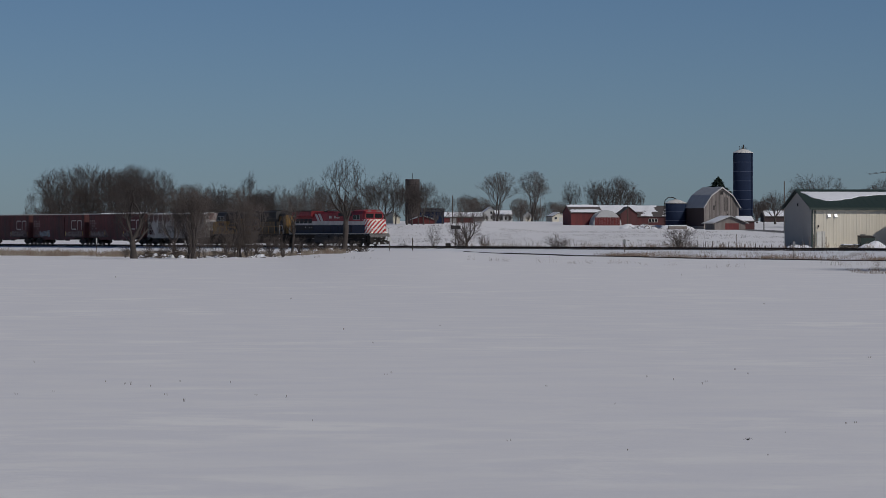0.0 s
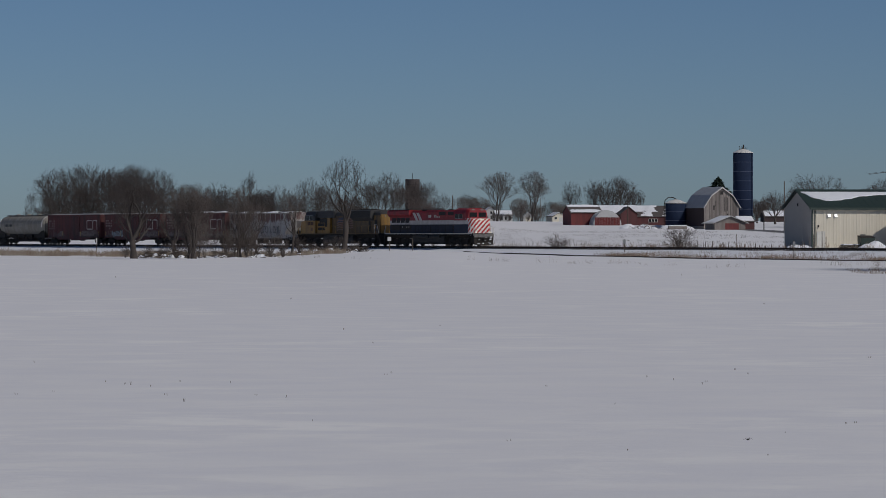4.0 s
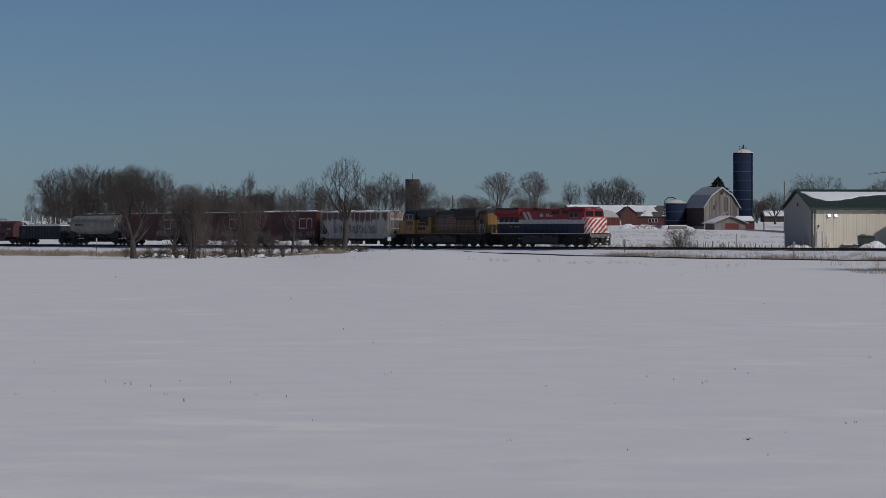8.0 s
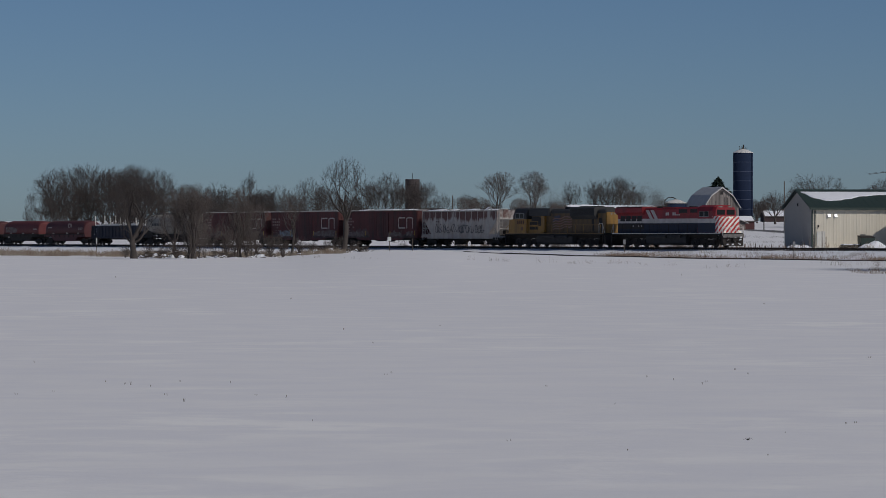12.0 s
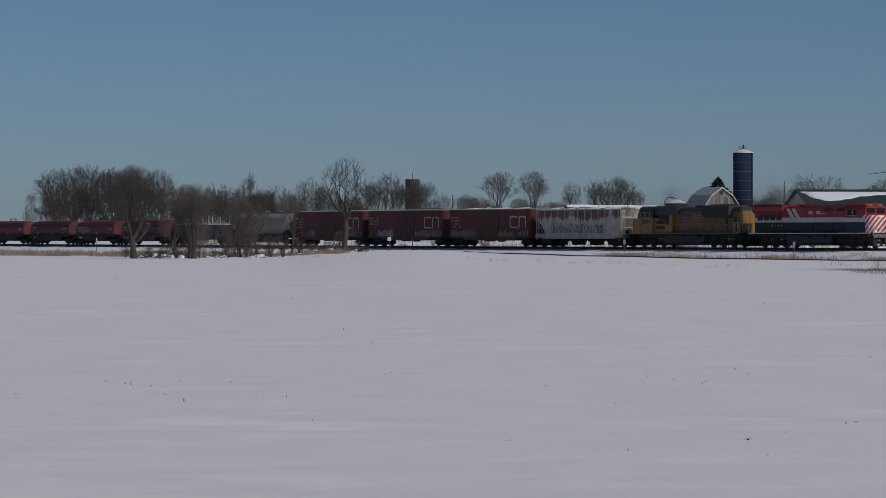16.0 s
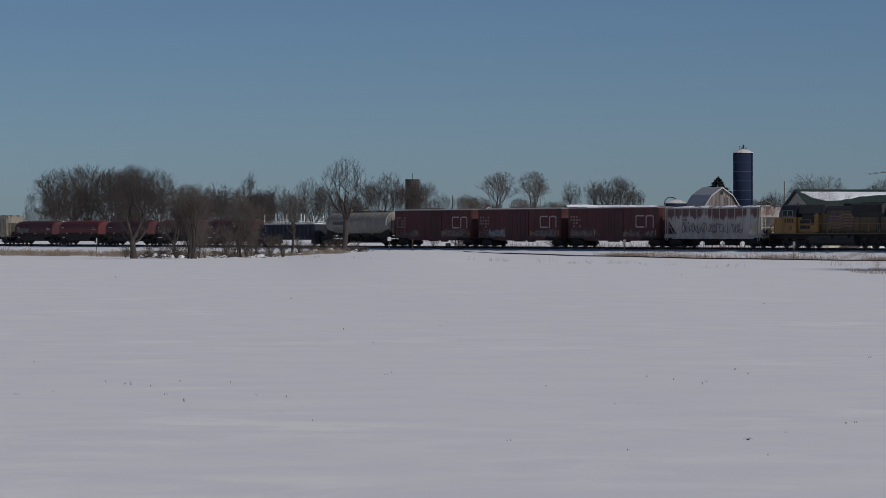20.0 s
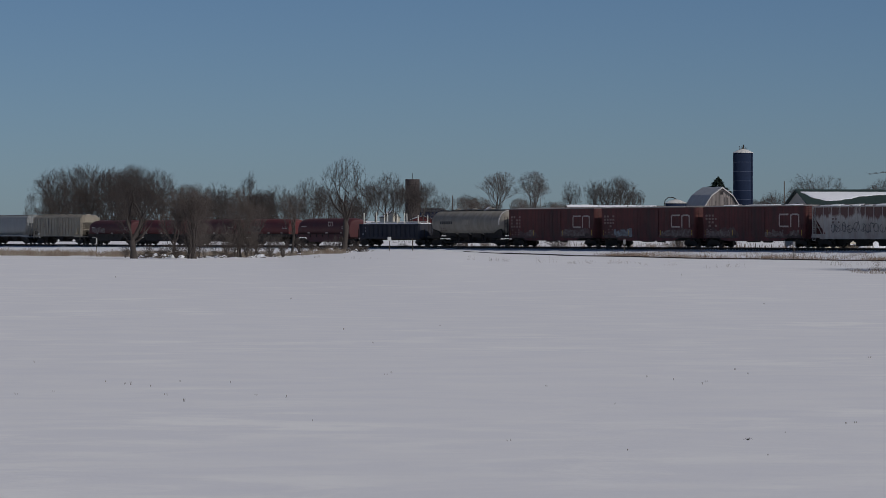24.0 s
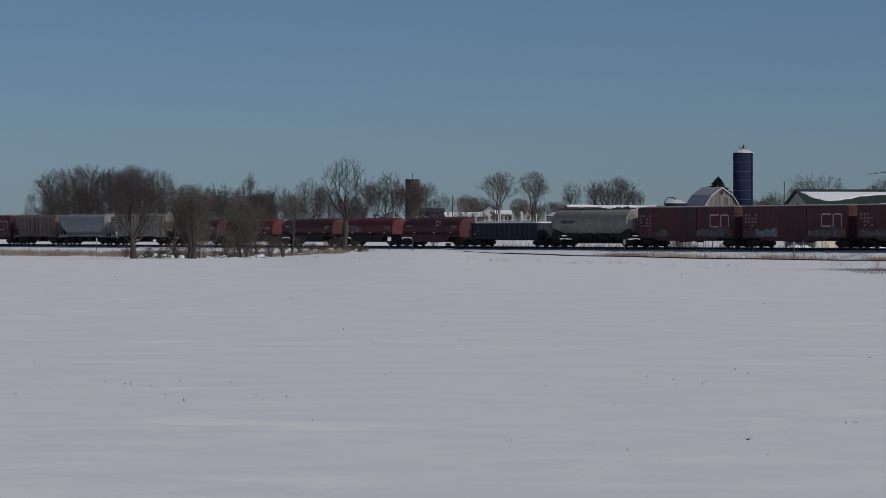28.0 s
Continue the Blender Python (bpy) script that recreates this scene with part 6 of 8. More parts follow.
        tree(x, zz, h, "scrub", 61 + int(px) % 3, "tangled bare shrub among dry weeds", "trackside shrubs", twig=TWIG_RED, width=w, name="shrub", turn=px)
    # shrubs beyond the line
    for px, zz, top, st, sd, w in ((988, 440, 411, "scrub", 61, 1.7), (1202, 420, 399, "scrub", 62, 1.75), (768, 455, 392, "scrub", 64, 0.7), (826, 455, 357, "oak", 4, 0.8),
                                   (858, 452, 412, "scrub", 63, 0.8), (815, 452, 398, "scrub", 62, 1.0), (1225, 440, 424, "scrub", 63, 1.2), (715, 458, 428, "scrub", 62, 1.4)):
        x = (px - 784) / 6000 * zz
        z0 = max(ground_z(x, zz), -0.4)
        h = 1.8 + (418 - top) / 6000 * zz - z0
        tree(x, zz, h, st, sd, "bare shrub beyond the railway" if st == "scrub" else "small bare tree beyond the railway", "shrubs beyond the line", twig=TWIG_RED, width=w, name="shrub" if st == "scrub" else "tree", turn=px, thick=1.0 if st == "scrub" else 1.7)


plant_trees()
# unseen trees added at the right to thicken the shadow that falls into view
tree(34.8, 206, 8.5, "oak", 3, "bare field edge tree placed to cast shadow into view", "field edge trees", turn=140)
tree(34.3, 218, 9.0, "oak", 4, "bare field edge tree placed to cast shadow into view", "field edge trees", turn=80, width=0.85, thick=2.0)
tree(36.4, 228, 9.0, "oak", 3, "bare field edge tree placed to cast shadow into view", "field edge trees", turn=10, width=0.9, thick=2.0)
tree(36.9, 213, 8.0, "oak", 4, "bare field edge tree placed to cast shadow into view", "field edge trees", turn=200)
tree(35.4, 223, 9.5, "oak", 2, "bare field edge tree placed to cast shadow into view", "field edge trees", turn=55, width=0.85, thick=2.0)
# the one whose shadow and one limb reach into it
field_tree = tree(36.3, 215, 9.5, "oak", 5, "bare field edge tree placed to cast shadow into view", width=1.0, turn=30)
limb = [(-0.2, 0, 5.5), (-1.6, -0.2, 6.1), (-2.8, -0.1, 6.05), (-4.4, 0.1, 5.95), (-6.2, 0.0, 5.7), (-7.3, 0.1, 5.74), (-8.3, 0.1, 5.6)]
limb_shape = Shape()
for i, (p, q) in enumerate(zip(limb, limb[1:])):
    limb_shape.tube(p, q, 0.075 - 0.011 * i, 0.064 - 0.011 * i, 6)
    for k in range(5):
        u = 0.1 + 0.18 * k
        a = Vector(p).lerp(Vector(q), u)
        side = 1 if (k + i) % 2 else -1
        limb_shape.tube(a, a + Vector((-0.40 - 0.06 * k, 0.3 * side, 0.10 * side + 0.05)) * (0.9 - 0.08 * i), 0.014, 0.006, 4)
field_tree.matrix_basis = Matrix.Translation((36.3, 215, ground_z(36.3, 215) - 0.1)) @ Matrix.Diagonal((1.12, 1.12, 1.12, 1))
part("limb", limb_shape, BARK, field_tree, "long low limb")


def spruce(x, y, height):
    ob = thing("spruce_tree", pose(x, y, ground_z(x, y) - 0.2), "dark green spruce tree behind the barn", "tree")
    part("trunk", Shape().tube((0, 0, 0), (0, 0, height * 0.95), 0.22, 0.04, 7), BARK, ob)
    rnd = random.Random(8)
    sh = Shape()
    n = 900
    for i in range(n):
        u = (i + rnd.random()) / n
        z = height * (0.12 + 0.88 * u)
        r = (1 - u) ** 0.72 * height * 0.70 * rnd.uniform(0.55, 1.12) + 0.12
        a = rnd.uniform(0, 2 * math.pi)
        c, s = math.cos(a), math.sin(a)
        w = 0.30 + 0.25 * (1 - u)
        z1 = z - 0.18 * r + rnd.uniform(-0.2, 0.3)
        sh.add([(0, 0, z), (c * r * 0.6 - s * w, s * r * 0.6 + c * w, z1 + 0.15), (c * r, s * r, z1), (c * r * 0.6 + s * w, s * r * 0.6 - c * w, z1 + 0.1), (c * r * 0.5, s * r * 0.5, z1 - 0.35)],
               [(0, 1, 2), (0, 2, 3), (1, 4, 2), (2, 4, 3)])
    me = bpy.data.meshes.new("crown")
    me.from_pydata(sh.v, [], sh.f)
    me.materials.append(NEEDLE)
    part("crown", me, None, ob)


spruce(88.07, 1085, 15.79)


# ---- buildings ----
RED_WOOD = mat("red_barn_boards", (0.17, 0.036, 0.036), 0.85, other=(0.085, 0.028, 0.028), scale=1.0, fine=6, stretch=(1, 1, 0.15), amount=0.7)
DARK_RED = mat("dark_red_boards", (0.11, 0.036, 0.037), 0.85, other=(0.06, 0.028, 0.028), scale=1.0, fine=6, stretch=(1, 1, 0.15), amount=0.6)
SHED_CREAM = mat("cream_ribbed_steel", (0.68, 0.625, 0.51), 0.5, other=(0.57, 0.52, 0.42), scale=0.4, amount=0.4, bump=0.05)
# the cream sheet again, its colour darkened for the shaded gable
SHED_SHADED = mat("shaded_cream_ribbed_steel", (0.37, 0.34, 0.305), 0.6, other=(0.31, 0.285, 0.26), scale=0.4, amount=0.4, bump=0.05)
SHED_GREEN = mat("dark_green_ribbed_steel", (0.028, 0.047, 0.038), 0.55, other=(0.022, 0.036, 0.03), scale=0.5, amount=0.4, bump=0.05)
SILO_BLUE = mat("blue_glass_lined_steel", (0.017, 0.028, 0.058), 0.85, other=(0.012, 0.018, 0.042), scale=0.7, amount=0.5, bump=0.03, spec=0.15)
SEAM = mat("pale_panel_seam", (0.10, 0.12, 0.19), 0.5, scale=2, bump=0)
GALV = mat("galvanised_sheet", (0.48, 0.48, 0.48), 0.6, 0.0, other=(0.36, 0.36, 0.36), scale=0.8)
LEAN_ROOF = mat("frosted_steel_sheet", (0.62, 0.61, 0.60), 0.6, other=(0.46, 0.45, 0.44), scale=0.8)
BARN_ROOF = mat("old_steel_barn_roof", (0.34, 0.355, 0.38), 0.6, 0.0, other=(0.24, 0.25, 0.27), scale=0.6)
BRICK = mat("dull_brown_tile", (0.066, 0.054, 0.052), 0.9, other=(0.042, 0.034, 0.033), scale=0.6)
SIDING = mat("white_house_siding", (0.48, 0.48, 0.47), 0.7, other=(0.38, 0.38, 0.37), scale=0.6, amount=0.3)
CREAM_SIDING = mat("cream_garage_siding", (0.60, 0.56, 0.46), 0.7, other=(0.48, 0.44, 0.36), scale=0.6, amount=0.3)
SHINGLE = mat("dark_shingles", (0.10, 0.085, 0.08), 0.9, other=(0.06, 0.05, 0.05), scale=1.0)
WINDOW = mat("dark_window_glass", (0.02, 0.024, 0.028), 0.12, scale=1, bump=0)
CONCRETE = mat("stained_concrete", (0.28, 0.25, 0.22), 0.9, other=(0.18, 0.15, 0.13), scale=0.8)
POLE = mat("weathered_pole", (0.10, 0.08, 0.065), 0.9, scale=2)
SIDE_BROWN = mat("dark_brown_side_boards", (0.055, 0.035, 0.035), 0.9, other=(0.035, 0.025, 0.025), scale=1.0, fine=6, stretch=(1, 1, 0.15))
SIGN_BACK = mat("dull_aluminium_sign", (0.30, 0.30, 0.30), 0.6, 0.3, scale=3)


def base_pose(x, y, turn=0.0, z=None):
    return pose(x, y, ground_z(x, y) - 0.15 if z is None else z, 0, 0, turn)


def gabled(name, label, category, m, w, d, eave, ridge, wall, roof, snow=0.0, axis="x", over=0.35, group="", windows=(), doors=(), spans=((-0.485, 0.485),)):
    """A gabled building: w along its x, d along its y (front at -d/2), ridge along axis."""
    ob = thing(name, m, label, category, group)
    hw, hd = w / 2, d / 2
    if axis == "x":
        prof = [(-hd, 0), (hd, 0), (hd, eave), (0, ridge), (-hd, eave)]
        part("wall", Shape().along_x(prof, -hw, hw), wall, ob)
        a, b = hd, hw
    else:
        prof = [(-hw, 0), (hw, 0), (hw, eave), (0, ridge), (-hw, eave)]
        part("wall", Shape().along_y(prof, -hd, hd), wall, ob)
        a, b = hw, hd
    k = (ridge - eave) / a
    for e in (-1, 1):
        t = 0.14
        q = [(e * (a + over), eave - k * over + 0.02), (0, ridge + 0.02), (0, ridge + t), (e * (a + over), eave - k * over + t)]
        r = Shape().along_x(q, -b - over, b + over) if axis == "x" else Shape().along_y(q, -b - over, b + over)
        part("roof", r, roof, ob)
        if snow:
            lo = 0.05
            q = [(e * (a * (1 - lo)), eave + k * a * lo + t), (0, ridge + t), (0, ridge + t + snow), (e * (a * (1 - lo)), eave + k * a * lo + t + snow * 0.6)]
            for s0, s1 in spans:
                r = Shape().along_x(q, s0 * 2 * b, s1 * 2 * b) if axis == "x" else Shape().along_y(q, s0 * 2 * b, s1 * 2 * b)
                part("roof_snow", r, SNOW_CAP, ob, "snow lying on the roof")
    for i, (x, z, ww, hh) in enumerate(windows):
        wd = part("window", Shape().box(x - ww / 2 - 0.1, x + ww / 2 + 0.1, -hd - 0.06, -hd, z - 0.1, z + hh + 0.1), WHITE_PAINT, ob, "white framed window")
        part("pane", Shape().box(x - ww / 2, x + ww / 2, -hd - 0.08, -hd - 0.02, z, z + hh), WINDOW, wd)
    for x, ww, hh, mm in doors:
        part("door", Shape().box(x - ww / 2, x + ww / 2, -hd - 0.07, -hd, 0.05, hh), mm, ob)
    return ob


def snow_sheet(ob, length, half, eave, ridge, depth, amount, seed):
    """Patchy old snow on a front slope: a soft sheet whose thin places sink below the roof; amount(u, v) by length and slope."""
    n, m = 96, 22
    verts, faces = [], []
    for i in range(n + 1):
        for j in range(m + 1):
            u, v = i / n, j / m
            x, y = (u - 0.5) * length, -half * (1 - v)
            f = amount(u, v) + 0.75 * noise.noise((x * 0.35 + seed, y * 0.5, seed)) + 0.35 * noise.noise((x * 1.3, y * 1.6, seed + 3))
            edge = min(1.0, 14 * min(u, 1 - u, v + 0.03, 1.03 - v))
            up = 0.14 + max(-0.1, min(depth, depth * 0.9 * f)) * edge - 0.05 * (1 - edge)
            verts.append((x, y, eave + (ridge - eave) * v + up))
    for i in range(n):
        for j in range(m):
            a = i * (m + 1) + j
            faces.append((a, a + m + 1, a + m + 2, a + 1))
    sh = Shape()
    sh.add(verts, faces)
    part("roof_snow", sh, SNOW_CAP, ob, "patchy old snow on the roof")


def steel_shed():
    """The cream pole building with a green roof beside the line; its front wall runs along x."""
    z0 = 0.2
    m = pose(48.98, 450, z0, 0, 0, 10.5)
    ob = thing("pole_building", m, "cream ribbed steel pole building with green snowy roof", "building")
    w, d, eave, ridge = 24.0, 13.0, 5.4, 7.75
    part("front_wall", Shape().box(0, w, 0, 0.15, 0, eave), SHED_CREAM, ob)
    part("back_wall", Shape().box(0, w, d - 0.15, d, 0, eave), SHED_CREAM, ob)
    for x in (0, w - 0.15):
        part("gable_wall", Shape().rings([[(x, 0.15, 0), (x, d - 0.15, 0), (x, d - 0.15, eave), (x, d / 2, ridge - 0.1), (x, 0.15, eave)],
                                          [(x + 0.15, 0.15, 0), (x + 0.15, d - 0.15, 0), (x + 0.15, d - 0.15, eave), (x + 0.15, d / 2, ridge - 0.1), (x + 0.15, 0.15, eave)]]), SHED_SHADED, ob)
    rib = Shape().rings([[(-0.05, 0, 0.1), (0.05, 0, 0.1), (0.05, 0, eave - 0.1), (-0.05, 0, eave - 0.1)], [(-0.02, -0.02, 0.1), (0.02, -0.02, 0.1), (0.02, -0.02, eave - 0.1), (-0.02, -0.02, eave - 0.1)]]).mesh("wall_rib", SHED_CREAM)
    for i in range(53):
        part("wall_rib", rib, None, ob, m=pose(0.25 + i * 0.4572, 0, 0))
    for i in range(28):
        y = 0.3 + i * 0.4572
        h = min(y, d - y) / (d / 2) * (ridge - eave) + eave
        part("gable_rib", Shape().box(-0.01, 0, y - 0.02, y + 0.02, 0.1, h - 0.15), SHED_SHADED, ob)
    for e in (0, 1):
        y0, y1 = (-0.45, d / 2) if e == 0 else (d + 0.45, d / 2)
        zz = eave - 0.45 * (ridge - eave) / (d / 2)
        part("roof", Shape().rings([[(-0.45, y0, zz + 0.02), (-0.45, y1, ridge + 0.02), (-0.45, y1, ridge + 0.14), (-0.45, y0, zz + 0.14)],
                                    [(w + 0.45, y0, zz + 0.02), (w + 0.45, y1, ridge + 0.02), (w + 0.45, y1, ridge + 0.14), (w + 0.45, y0, zz + 0.14)]]), SHED_GREEN, ob, "dark green ribbed steel roof")
    k = (ridge - eave) / (d / 2)
    for i in range(27):
        x = -0.3 + i * 0.914
        part("roof_rib", Shape().rings([[(x - 0.04, -0.45, eave - 0.45 * k + 0.14), (x + 0.04, -0.45, eave - 0.45 * k + 0.14), (x + 0.04, d / 2, ridge + 0.14), (x - 0.04, d / 2, ridge + 0.14)],
                                        [(x - 0.02, -0.45, eave - 0.45 * k + 0.16), (x + 0.02, -0.45, eave - 0.45 * k + 0.16), (x + 0.02, d / 2, ridge + 0.16), (x - 0.02, d / 2, ridge + 0.16)]]), SHED_GREEN, ob)
    # sagging sheet of snow that has slid part of the way down
    n = 60
    top, bot = [], []
    for i in range(n + 1):
        x = 0.0 + (w - 0.2) * i / n
        low = ramp(x, (0.0, 0.80), (1.2, 0.46), (2.8, 0.30), (4.2, 0.33), (5.9, 0.42), (8.0, 0.58), (11.0, 0.66), (24.0, 0.64)) + 0.012 * (i % 2) + 0.01 * noise.noise((x * 2.1, 0, 0))
        bot.append((x, low))
        top.append((x, 0.83 + 0.012 * noise.noise((x * 0.9, 5, 0))))
    sh = Shape()
    verts, faces = [], []
    for (x, lo), (_, hi) in zip(bot, top):
        for f, up in ((lo, 0.15), (lo + 0.01, 0.22), ((lo + hi) / 2, 0.25), (hi, 0.20), (hi, 0.15)):
            verts.append((x, f * d / 2, eave + f * (ridge - eave) + up))
    for i in range(n):
        for j in range(4):
            a = i * 5 + j
            faces.append((a, a + 1, a + 6, a + 5))
    sh.add(verts, faces)
    part("roof_snow", sh, SNOW_CAP, ob, "sagging sheet of old snow")
    part("corner_trim", Shape().box(-0.06, 0.12, -0.05, 0, 0, eave).box(-0.05, 0, 0, 0.14, 0, eave), SHED_GREEN, ob, "dark corner trim")
    part("downspout", Shape().box(0.34, 0.46, -0.12, -0.02, 0.2, eave), SHED_GREEN, ob)
    part("eave_trim", Shape().box(-0.45, w, -0.52, -0.42, eave - 0.32, eave - 0.05), SHED_GREEN, ob)
    for x in (2.05, 2.98):
        wd = part("window", Shape().box(x, x + 0.55, -0.08, 0, 4.05, 4.58), WHITE_PAINT, ob, "small window glinting in the sun")
        # metal-like pane, its tilt added to mirror the sun towards the camera
        part("pane", Shape().box(-0.19, 0.19, -0.01, 0.01, -0.18, 0.18), GLINT_PANE, wd, "metallic pane tilted to throw a sun glint", pose(x + 0.275, -0.17, 4.315, -21.5, 0, 12.0))
    dr = part("door", Shape().box(0.75, 1.72, -0.07, 0, 0.05, 2.1), mat("white_steel_door", (0.66, 0.64, 0.58), 0.5, scale=1, bump=0.03), ob, "white steel entry door")
    part("door_frame", Shape().box(0.66, 0.75, -0.09, 0, 0.05, 2.2).box(1.72, 1.81, -0.09, 0, 0.05, 2.2).box(0.66, 1.81, -0.09, 0, 2.1, 2.2), WHITE_PAINT, dr)
    part("wall_lamp", Shape().chamfer(0.78, 0.95, -0.2, -0.03, 2.75, 3.05, 0.03), UNDER, ob)
    part("meter_box", Shape().box(6.7, 7.3, -0.25, 0, 1.1, 1.85), mat("grey_meter_box", (0.25, 0.24, 0.22), 0.6, scale=2), ob)
    part("vent", Shape().box(-0.1, 0, d / 2 - 0.15, d / 2 + 0.15, 5.6, 6.0), UNDER, ob)
    return ob


GLINT_PANE = mat("sun_glint_metal", (0.85, 0.86, 0.86), 0.5, 0.85, other=(0.8, 0.8, 0.8), scale=1, bump=0)
steel_shed()


def barn():
    """Weathered gambrel barn: its gable looks towards the railway."""
    m = pose(82.17, 1000, ground_z(82.17, 1000) - 0.3, 0, 0, 22)
    ob = thing("gambrel_barn", m, "weathered grey board barn with steel gambrel roof", "barn")
    hw, eave, mid, ridge, d = 5.7, 6.9, 10.3, 12.65, 12.4
    prof = [(-hw, 0), (hw, 0), (hw, eave), (hw * 0.62, mid), (0, ridge), (-hw * 0.62, mid), (-hw, eave)]
    part("wall", Shape().along_y(prof, 0, d), WOOD_GREY, ob, "weathered grey vertical boards")
    part("stone_base", Shape().box(-hw - 0.1, hw + 0.1, -0.1, d, 0, 1.2), CONCRETE, ob)
    part("side_wall", Shape().box(-hw - 0.05, -hw, 0, d, 1.2, eave), SIDE_BROWN, ob, "dark faded red side boards")
    n = 38
    for i in range(n):
        x = -hw + 0.02 + i * (2 * hw) / n
        xm = x + hw / n
        z = np.interp(abs(xm), [0, hw * 0.62, hw], [ridge, mid, eave])
        part("board", Shape().box(x, x + 2 * hw / n - 0.05, -0.05, 0, 1.2, z - 0.25), WOOD_GREY, ob)
    for e in (-1, 1):
        for (a, za), (b, zb) in ((((hw + 0.45), eave - 0.35), (hw * 0.62, mid)), ((hw * 0.62, mid), (0, ridge))):
            part("roof", Shape().rings([[(e * a, y, za), (e * b, y, zb), (e * b, y, zb + 0.18), (e * a, y, za + 0.18)] for y in (-0.6, d + 0.4)]), BARN_ROOF, ob, "dull steel gambrel roof")
            for k in range(12):
                y = -0.4 + k * (d + 0.6) / 12
                part("roof_rib", Shape().rings([[(e * a, y, za + 0.18), (e * b, y, zb + 0.18), (e * b, y, zb + 0.2), (e * a, y, za + 0.2)], [(e * a, y + 0.1, za + 0.18), (e * b, y + 0.1, zb + 0.18), (e * b, y + 0.1, zb + 0.2), (e * a, y + 0.1, za + 0.2)]]), BARN_ROOF, ob)
            part("rake_trim", Shape().rings([[(e * a, y, za - 0.25), (e * b, y, zb - 0.25), (e * b, y, zb), (e * a, y, za)] for y in (-0.68, -0.58)]), WHITE_PAINT, ob, "pale roof edge board")
    # dark slabs on the closed wall colour in the shade of missing boards
    for x0, x1, z0, z1 in ((-0.45, 0.45, 10.5, 11.5), (0.95, 1.2, 5.5, 9.7), (1.65, 1.95, 5.7, 9.7), (1.75, 2.15, 3.4, 4.9), (-2.7, -2.35, 5.9, 7.3), (-2.2, -2.05, 7.0, 8.6)):
        part("wall_gap", Shape().box(x0, x1, -0.09, -0.02, z0, z1), GRILLE, ob, "dark slab for the shade between missing boards")
    return ob


barn()


def tower_silo(x, y, r, h, label, dome, name="silo", rings=8):
    ob = thing(name, base_pose(x, y), label, "silo", "blue silos")
    sh = Shape().lathe([(r, 0), (r, h)], 40)
    sh.smooth = False
    body = part("shell", sh, SILO_BLUE, ob)
    for p in body.data.polygons:
        p.use_smooth = abs(p.normal.z) < 0.5
    for i in range(1, rings):
        z = h * i / rings
        part("seam_band", Shape().lathe([(r, z - 0.05), (r + 0.035, z - 0.03), (r + 0.035, z + 0.03), (r, z + 0.05)], 40), SEAM, ob)
    part("cap_roof", Shape().lathe([(r + 0.12, h - 0.05), (r + 0.12, h + 0.1), (r * 0.55, h + dome * 0.7), (0.3, h + dome), (0.05, h + dome + 0.05)], 40), WHITE_ROOF, ob, "pale conical steel cap")
    for i in range(14):
        a = 2 * math.pi * i / 14
        part("roof_rib", Shape().tube((math.cos(a) * (r + 0.1), math.sin(a) * (r + 0.1), h + 0.12), (math.cos(a) * 0.3, math.sin(a) * 0.3, h + dome + 0.05), 0.05, n=4), GALV, ob)
    return ob


WHITE_ROOF = mat("pale_steel_cap", (0.72, 0.71, 0.68), 0.5, 0.0, other=(0.5, 0.48, 0.45), scale=0.8)
SX, SY = 92.48, 1045
tall = tower_silo(SX, SY, 3.05, 23.16 , "tall dark blue glass-lined silo with pale cap", 1.2)
hs = 23.16
top = Shape().tube((0, 0, hs + 1.0), (0, 0, hs + 1.7), 0.32, n=8).box(-0.1, 0.3, -0.2, 0.2, hs + 1.7, hs + 2.5)
for x, z in ((-1.15, 2.1), (-0.55, 2.2), (0.75, 1.9), (1.2, 1.7)):
    top.box(x - 0.035, x + 0.035, -0.6, -0.53, hs + 0.6, hs + z)
top.box(-1.2, 1.2, -0.62, -0.52, hs + 1.30, hs + 1.36).box(-1.2, 0.8, -0.62, -0.52, hs + 1.75, hs + 1.81)
part("top_machinery", top, UNDER, tall, "dark platform and hoist on top")
part("ladder_cage", Shape().box(2.45, 2.6, -1.95, -1.8, 1, hs), SILO_BLUE, tall)
low = tower_silo(69.35, 1010, 3.1, 5.22 + 2.5, "short dark blue silo with white conical roof", 1.1, rings=3)
pipe = Shape()
arc = [(-3.5, -0.5, 0.5), (-3.5, -0.5, 7.0), (-3.2, -0.5, 8.6), (-2.2, -0.5, 9.5), (-0.8, -0.5, 9.4), (0.0, 0, 9.0)]
for p, q in zip(arc, arc[1:]):
    pipe.tube(p, q, 0.13, n=6)
part("filler_pipe", pipe, UNDER, low, "curved filler pipe")

# low sheds before and beside the barn
gabled("lean_to", "low steel-roofed open shed with red gate before the barn", "shed", base_pose(80.6, 968, 22), 9.8, 6, 2.2, 4.0, WOOD_GREY, LEAN_ROOF, 0.05, axis="y", over=0.8,
       doors=((0.6, 4.3, 2.0, RED_WOOD),))
gabled("hut", "small snow-roofed wooden hut beside the silo", "shed", base_pose(87.3, 985, 15), 5.0, 5, 2.5, 3.7, DARK_RED, SHINGLE, 0.25, "x")
gabled("farm_store", "brown shed with snowy roof by the farm road", "shed", base_pose(122.08, 1250, 8), 8.6, 7, 2.0, 3.9, SIDE_BROWN, SHINGLE, 0.25, "x")
gabled("concrete_bunk", "low stained concrete feed bunk beside the silo", "feed bunk", base_pose(68.61, 992, 4), 5.4, 2.5, 1.0, 1.1, CONCRETE, SNOW_CAP, 0.12, "x", over=0.05)


